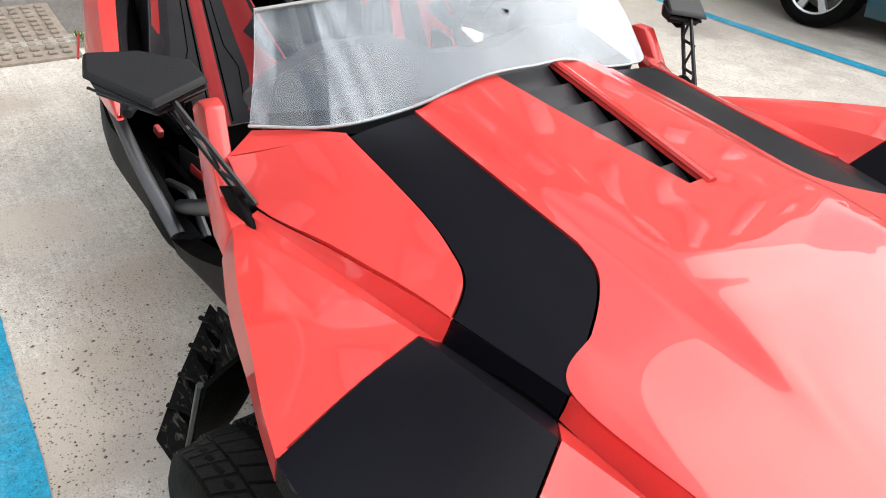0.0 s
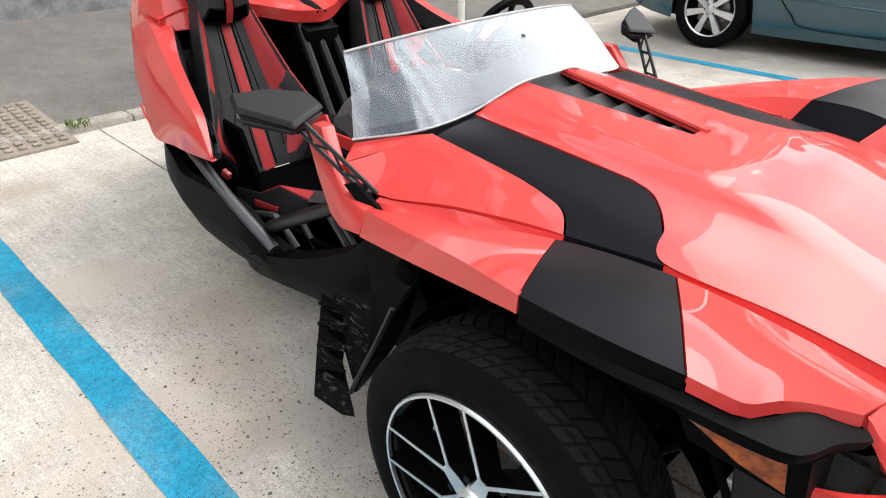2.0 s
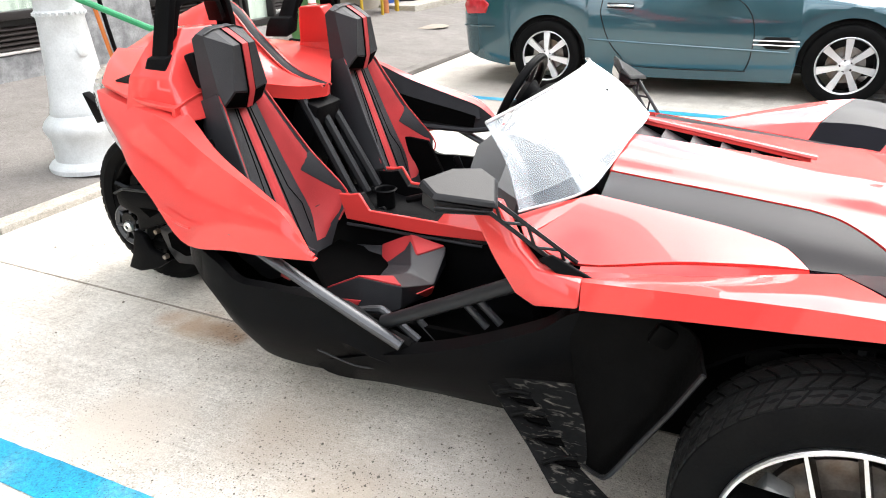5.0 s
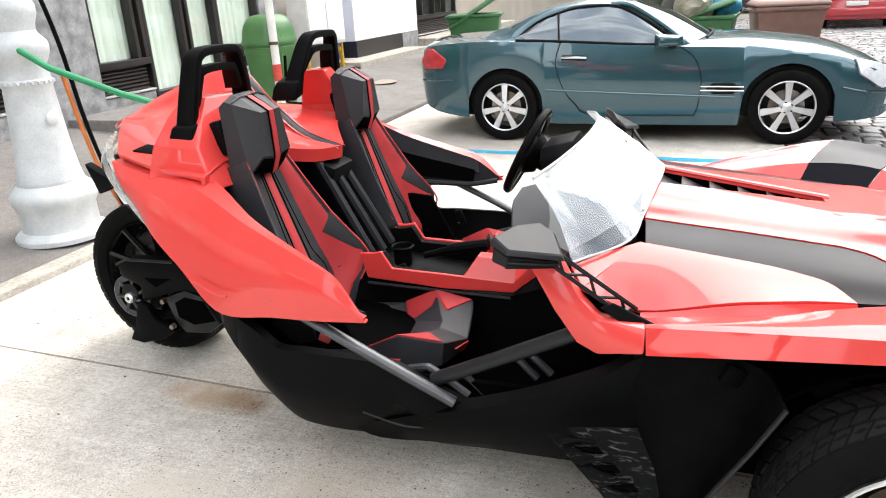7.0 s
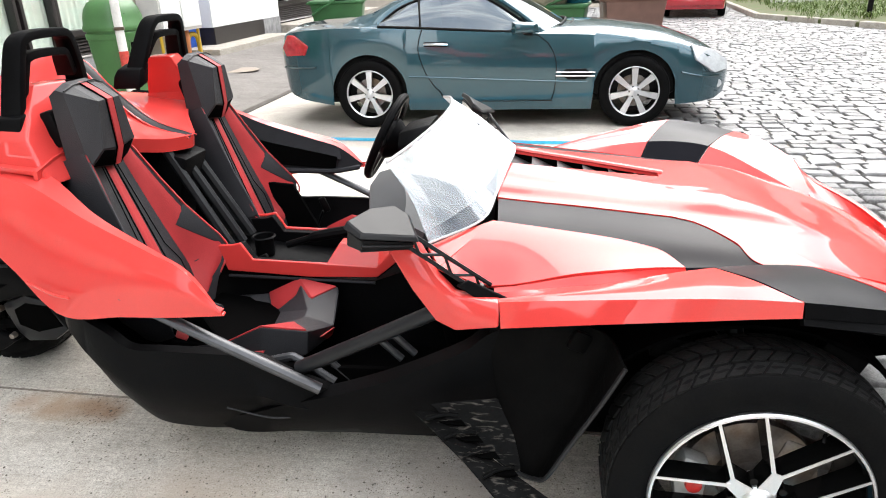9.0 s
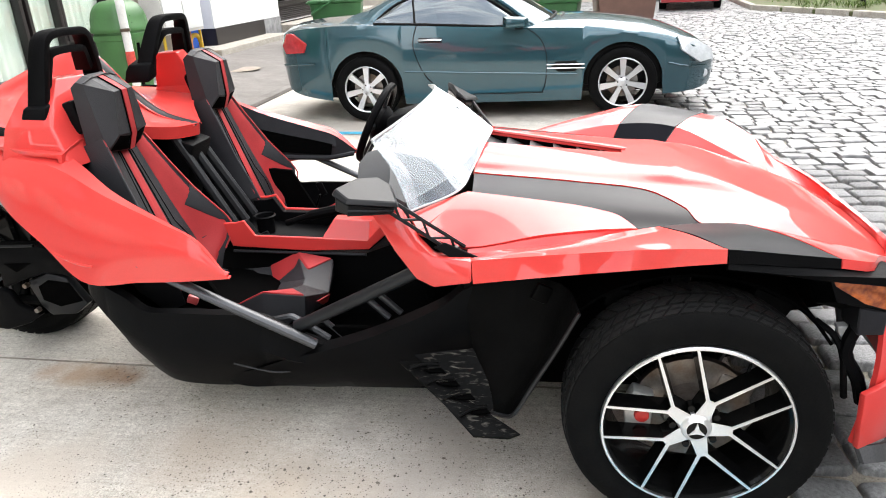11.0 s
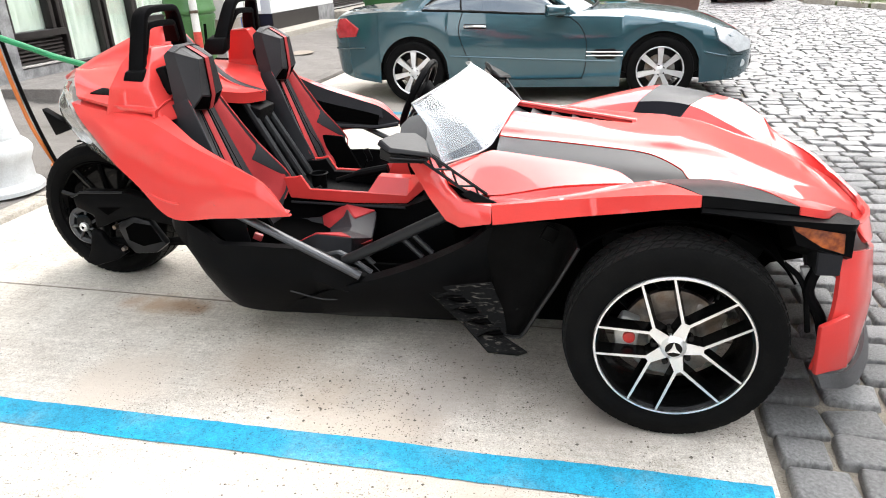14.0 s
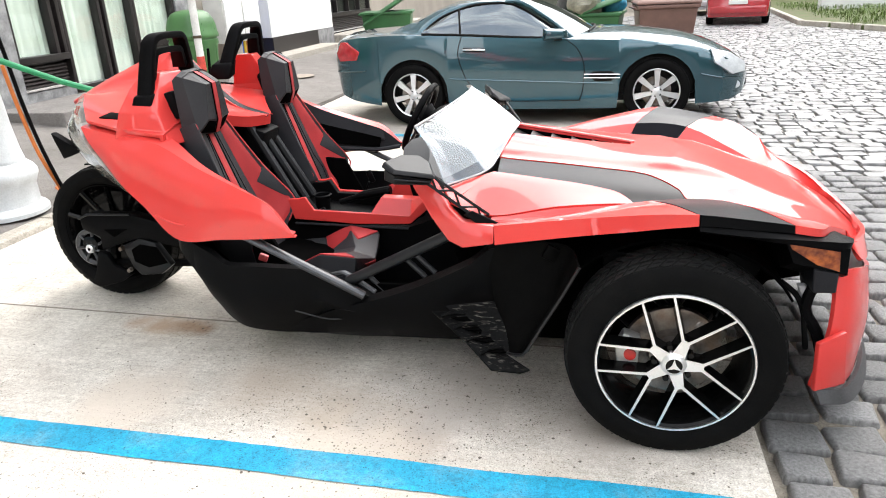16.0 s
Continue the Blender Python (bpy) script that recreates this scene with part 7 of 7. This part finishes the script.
car.matrix_world = Matrix.Translation((.288 - math.sin(ANG) * .905, 4.53 + math.cos(ANG) * .905, 0)) @ Matrix.Rotation(ANG, 4, "Z")


# ---------------------------------------------------------------- things further off
def wheelie_bin(x, y, rz, material, lid_material, label, h=.98, w=.50, lid=0):
    b = thing("wheelie_bin", label, "rubbish bin", (x, y, 0), "wheelie bins")
    b.matrix_world = pose(x, y, 0, 0, 0, rz)
    part("body", bevelled(loft([[(-w * f, -w * f, z), (w * f, -w * f, z), (w * f, w * f, z), (-w * f, w * f, z)] for z, f in ((.06, .74), (.12, .78), (h, .98), (h + .01, 1.06), (h + .06, 1.06))]), .02, 2), material, b)
    part("lid", moved(bevelled(loft([[(-w * f, -w * f, z), (w * f, -w * f, z), (w * f, w * f, z), (-w * f, w * f, z)] for z, f in ((0, 1.08), (.03, 1.08), (.07, .95), (.085, .6))]), .012, 2), pose(0, 0, h + .065, 0, lid, 0)), lid_material, b)
    part("handle", tube([(-w, -w * .8, h), (-w - .06, -w * .8, h + .02), (-w - .06, w * .8, h + .02), (-w, w * .8, h)], .018, 8), material, b)
    for s in (-1, 1):
        part("wheel", lathe([(0, s * .02), (.09, s * .02), (.10, 0), (.09, -s * .02), (0, -s * .02)], 20, at=(-w * .75, s * w * .8, .10)), RUBBER, b)
        part("rib", box((.03, .03, h * .8), (w * .9, s * w * .45, h * .5), (0, -4, 0), .006), material, b)
    return b


BROWN = mat("brown_bin_plastic", (.22, .12, .095), .55, 0, .12, 5, 90, .1)
GREENB = mat("green_bin_plastic", (.03, .13, .04), .5, 0, .12, 5, 90, .1)
wheelie_bin(.62, 8.6, 4, BROWN, BROWN, "brown plastic wheelie bin behind the parked coupe", .98, .42)
wheelie_bin(-.45, 8.7, -6, GREENB, GREENB, "green plastic wheelie bin stuffed with refuse bags", .90, .46, -18)
wheelie_bin(-4.6, 11.5, 12, GREENB, GREENB, "green plastic wheelie bin with an open lid", .95, .50, -30)
for k, (x, y, z, r, cl) in enumerate(((-.55, 8.4, 1.08, .24, (.32, .30, .22)), (-.15, 8.6, 1.10, .22, (.05, .35, .55)), (-.75, 9.0, 1.05, .26, (.06, .06, .06)), (-.25, 8.9, 1.18, .20, (.60, .62, .10)))):
    bm = bmesh.new()
    bmesh.ops.create_icosphere(bm, subdivisions=3, radius=r, matrix=Matrix.Translation((x, y, z)))
    for v in bm.verts:
        v.co += (v.co - Vector((x, y, z))) * (.35 * noise.noise(v.co * 7) + .12 * noise.noise(v.co * 19)) - Vector((0, 0, .15 * max(0, v.co.z - z)))
    tagged(link("refuse_bag", bm, mat("refuse_bag_%s" % "abcd"[k], cl, .35, 0, .25, 9, 40, .5), angle=60), "crumpled full plastic refuse bag on a bin", "refuse bag", "refuse bags")


def far_car(x, y, rz, material, label, L=4.2, W=1.75, H=1.5):
    c = thing("far_car", label, "car", (x, y, 0), "cars parked along the far kerb")
    c.matrix_world = pose(x, y, 0, 0, 0, rz)
    prof = [(-L / 2, .45, .70), (-L / 2 + .05, .95, .78), (-L / 2 + .25, 1.05, .82), (-.2, .98, .86), (L / 2 - .9, .95, .86), (L / 2 - .1, .78, .80), (L / 2, .50, .66)]
    part("body", bevelled(loft([[(px, -w, .22), (px, w, .22), (px, w + .02, pz * .7), (px, w - .08, pz), (px, -w + .08, pz), (px, -w - .02, pz * .7)] for px, pz, w in prof]), .03, 2), material, c)
    part("roof", bevelled(loft([[(px, -w, .95), (px, w, .95), (px, w * .82, pz), (px, -w * .82, pz)] for px, pz, w in ((-L / 2 + .18, 1.05, .76), (-L / 2 + .50, H, .78), (.2, H, .78), (1.0, 1.0, .78))]), .03, 2), CARTRIM, c)
    part("rear_pane", plate([(-L / 2 + .17, -.60, 1.03), (-L / 2 + .17, .60, 1.03), (-L / 2 + .44, .55, H - .10), (-L / 2 + .44, -.55, H - .10)], .01, 0, (-1, 0, 0)), GLASSDK, c)
    part("roof_panel", box((1.7, 1.2, .03), (-.5, 0, H), (0, 0, 0), .01), material, c)
    part("number_plate", box((.012, .50, .11), (-L / 2 - .01, 0, .62), (0, 0, 0), .002), WHITE, c)
    for s in (-1, 1):
        part("tail_lamp", box((.03, .16, .22), (-L / 2 + .0, s * .62, .82), (0, 0, 0), .01), REDLAMP, c)
        for wx in (-L / 2 + .75, L / 2 - .75):
            part("wheel", lathe(tyre_profile(.31, .20, .2), 28, at=(wx, s * (W / 2 - .12), .31)), RUBBER, c)
    part("bumper", box((.10, 1.5, .20), (-L / 2 - .01, 0, .42), (0, 0, 0), .03), material, c)
    return c


far_car(3.75, 21.2, 80, mat("red_car_paint", (.42, .02, .03), .25, 0, .05, 4, 80, .0, coat=1.0), "red hatchback parked along the far kerb")
far_car(3.05, 26.6, 80, mat("silver_car_paint", (.5, .5, .52), .3, .5, .05, 4, 80, .0, coat=1.0), "silver hatchback parked behind the red one")
far_car(2.15, 32.0, 80, mat("black_car_paint", (.02, .02, .022), .25, 0, .05, 4, 80, .0, coat=1.0), "black hatchback parked further along the kerb")
# verge with grass and low wall across the street
verge = setting("verge", prism([(4.9, 18.3), (6.6, 13.9), (20, 16.5), (20, 40), (7.0, 40)], -.1, .10, "z", .02), GRASSY, "grass verge behind a low kerb", "verge", flat=True)
for (x0, y0), (x1, y1) in (((4.9, 18.3), (6.6, 13.9)), ((6.6, 13.9), (20, 16.5)), ((4.9, 18.3), (7.0, 40))):
    n = int(math.hypot(x1 - x0, y1 - y0))
    for k in range(n):
        f = (k + .5) / n
        part("kerb_stone", box((1.0, .16, .30), (x0 + (x1 - x0) * f, y0 + (y1 - y0) * f, -.02), (0, 0, math.degrees(math.atan2(y1 - y0, x1 - x0))), .015, 1), KERB, verge)
bm, rg = bmesh.new(), random.Random(8)
for _ in range(700):
    u, v = rg.random(), rg.random()
    blade_tuft(bm, (5.6 + u * 8 + v * .6, 15.6 + v * 12 + u * 1.0, .10), 10, .22, .2, rg)
tagged(link("grass", bm, LEAF, flat=True), "uneven green grass on the verge", "grass", kind="stuff")
setting("wall_low", prism([(6.8, 24.0), (22, 24.0), (22, 24.4), (6.8, 24.4)], 0, 1.1, "z", .02), WHITE, "low pale wall behind the verge", "wall")
tagged(link("verge_pole", tube([(6.9, 16.4, .05), (6.9, 16.4, 3.0)], .06, 12), CARTRIM), "dark thin post standing in the verge", "post")

# ---------------------------------------------------------------- setts nearest to the bay, one by one
shapes = []
for k in range(24):
    bm = bmesh.new()
    sett_mesh(bm, 0, 0, 1.0, 1.0, rs, 0)
    bmesh.ops.recalc_face_normals(bm, faces=bm.faces)
    me = bpy.data.meshes.new("sett")
    bm.to_mesh(me)
    bm.free()
    for p in me.polygons:
        p.use_smooth = True
    me.set_sharp_from_angle(angle=radians(60))
    shapes.append(me)
SETT1 = SETT.copy()
SETT1.name = "basalt_sett_single"
me_mats = SETT1.node_tree
oi = me_mats.nodes.new("ShaderNodeObjectInfo")
for n in me_mats.nodes:
    if n.type == "MAP_RANGE" and n.inputs["To Max"].default_value > 1.3:
        me_mats.links.new(oi.outputs["Random"], n.inputs["Value"])
for me in shapes:
    me.materials.append(SETT1)
for k, (cx, cy, w, d, rot) in enumerate(near_setts):
    ob = new("sett", shapes[k % len(shapes)])
    ob.parent = street
    ob.matrix_basis = pose(cx, cy, 0, 0, 0, math.degrees(rot)) @ Matrix.Diagonal((w, d, 1, 1))
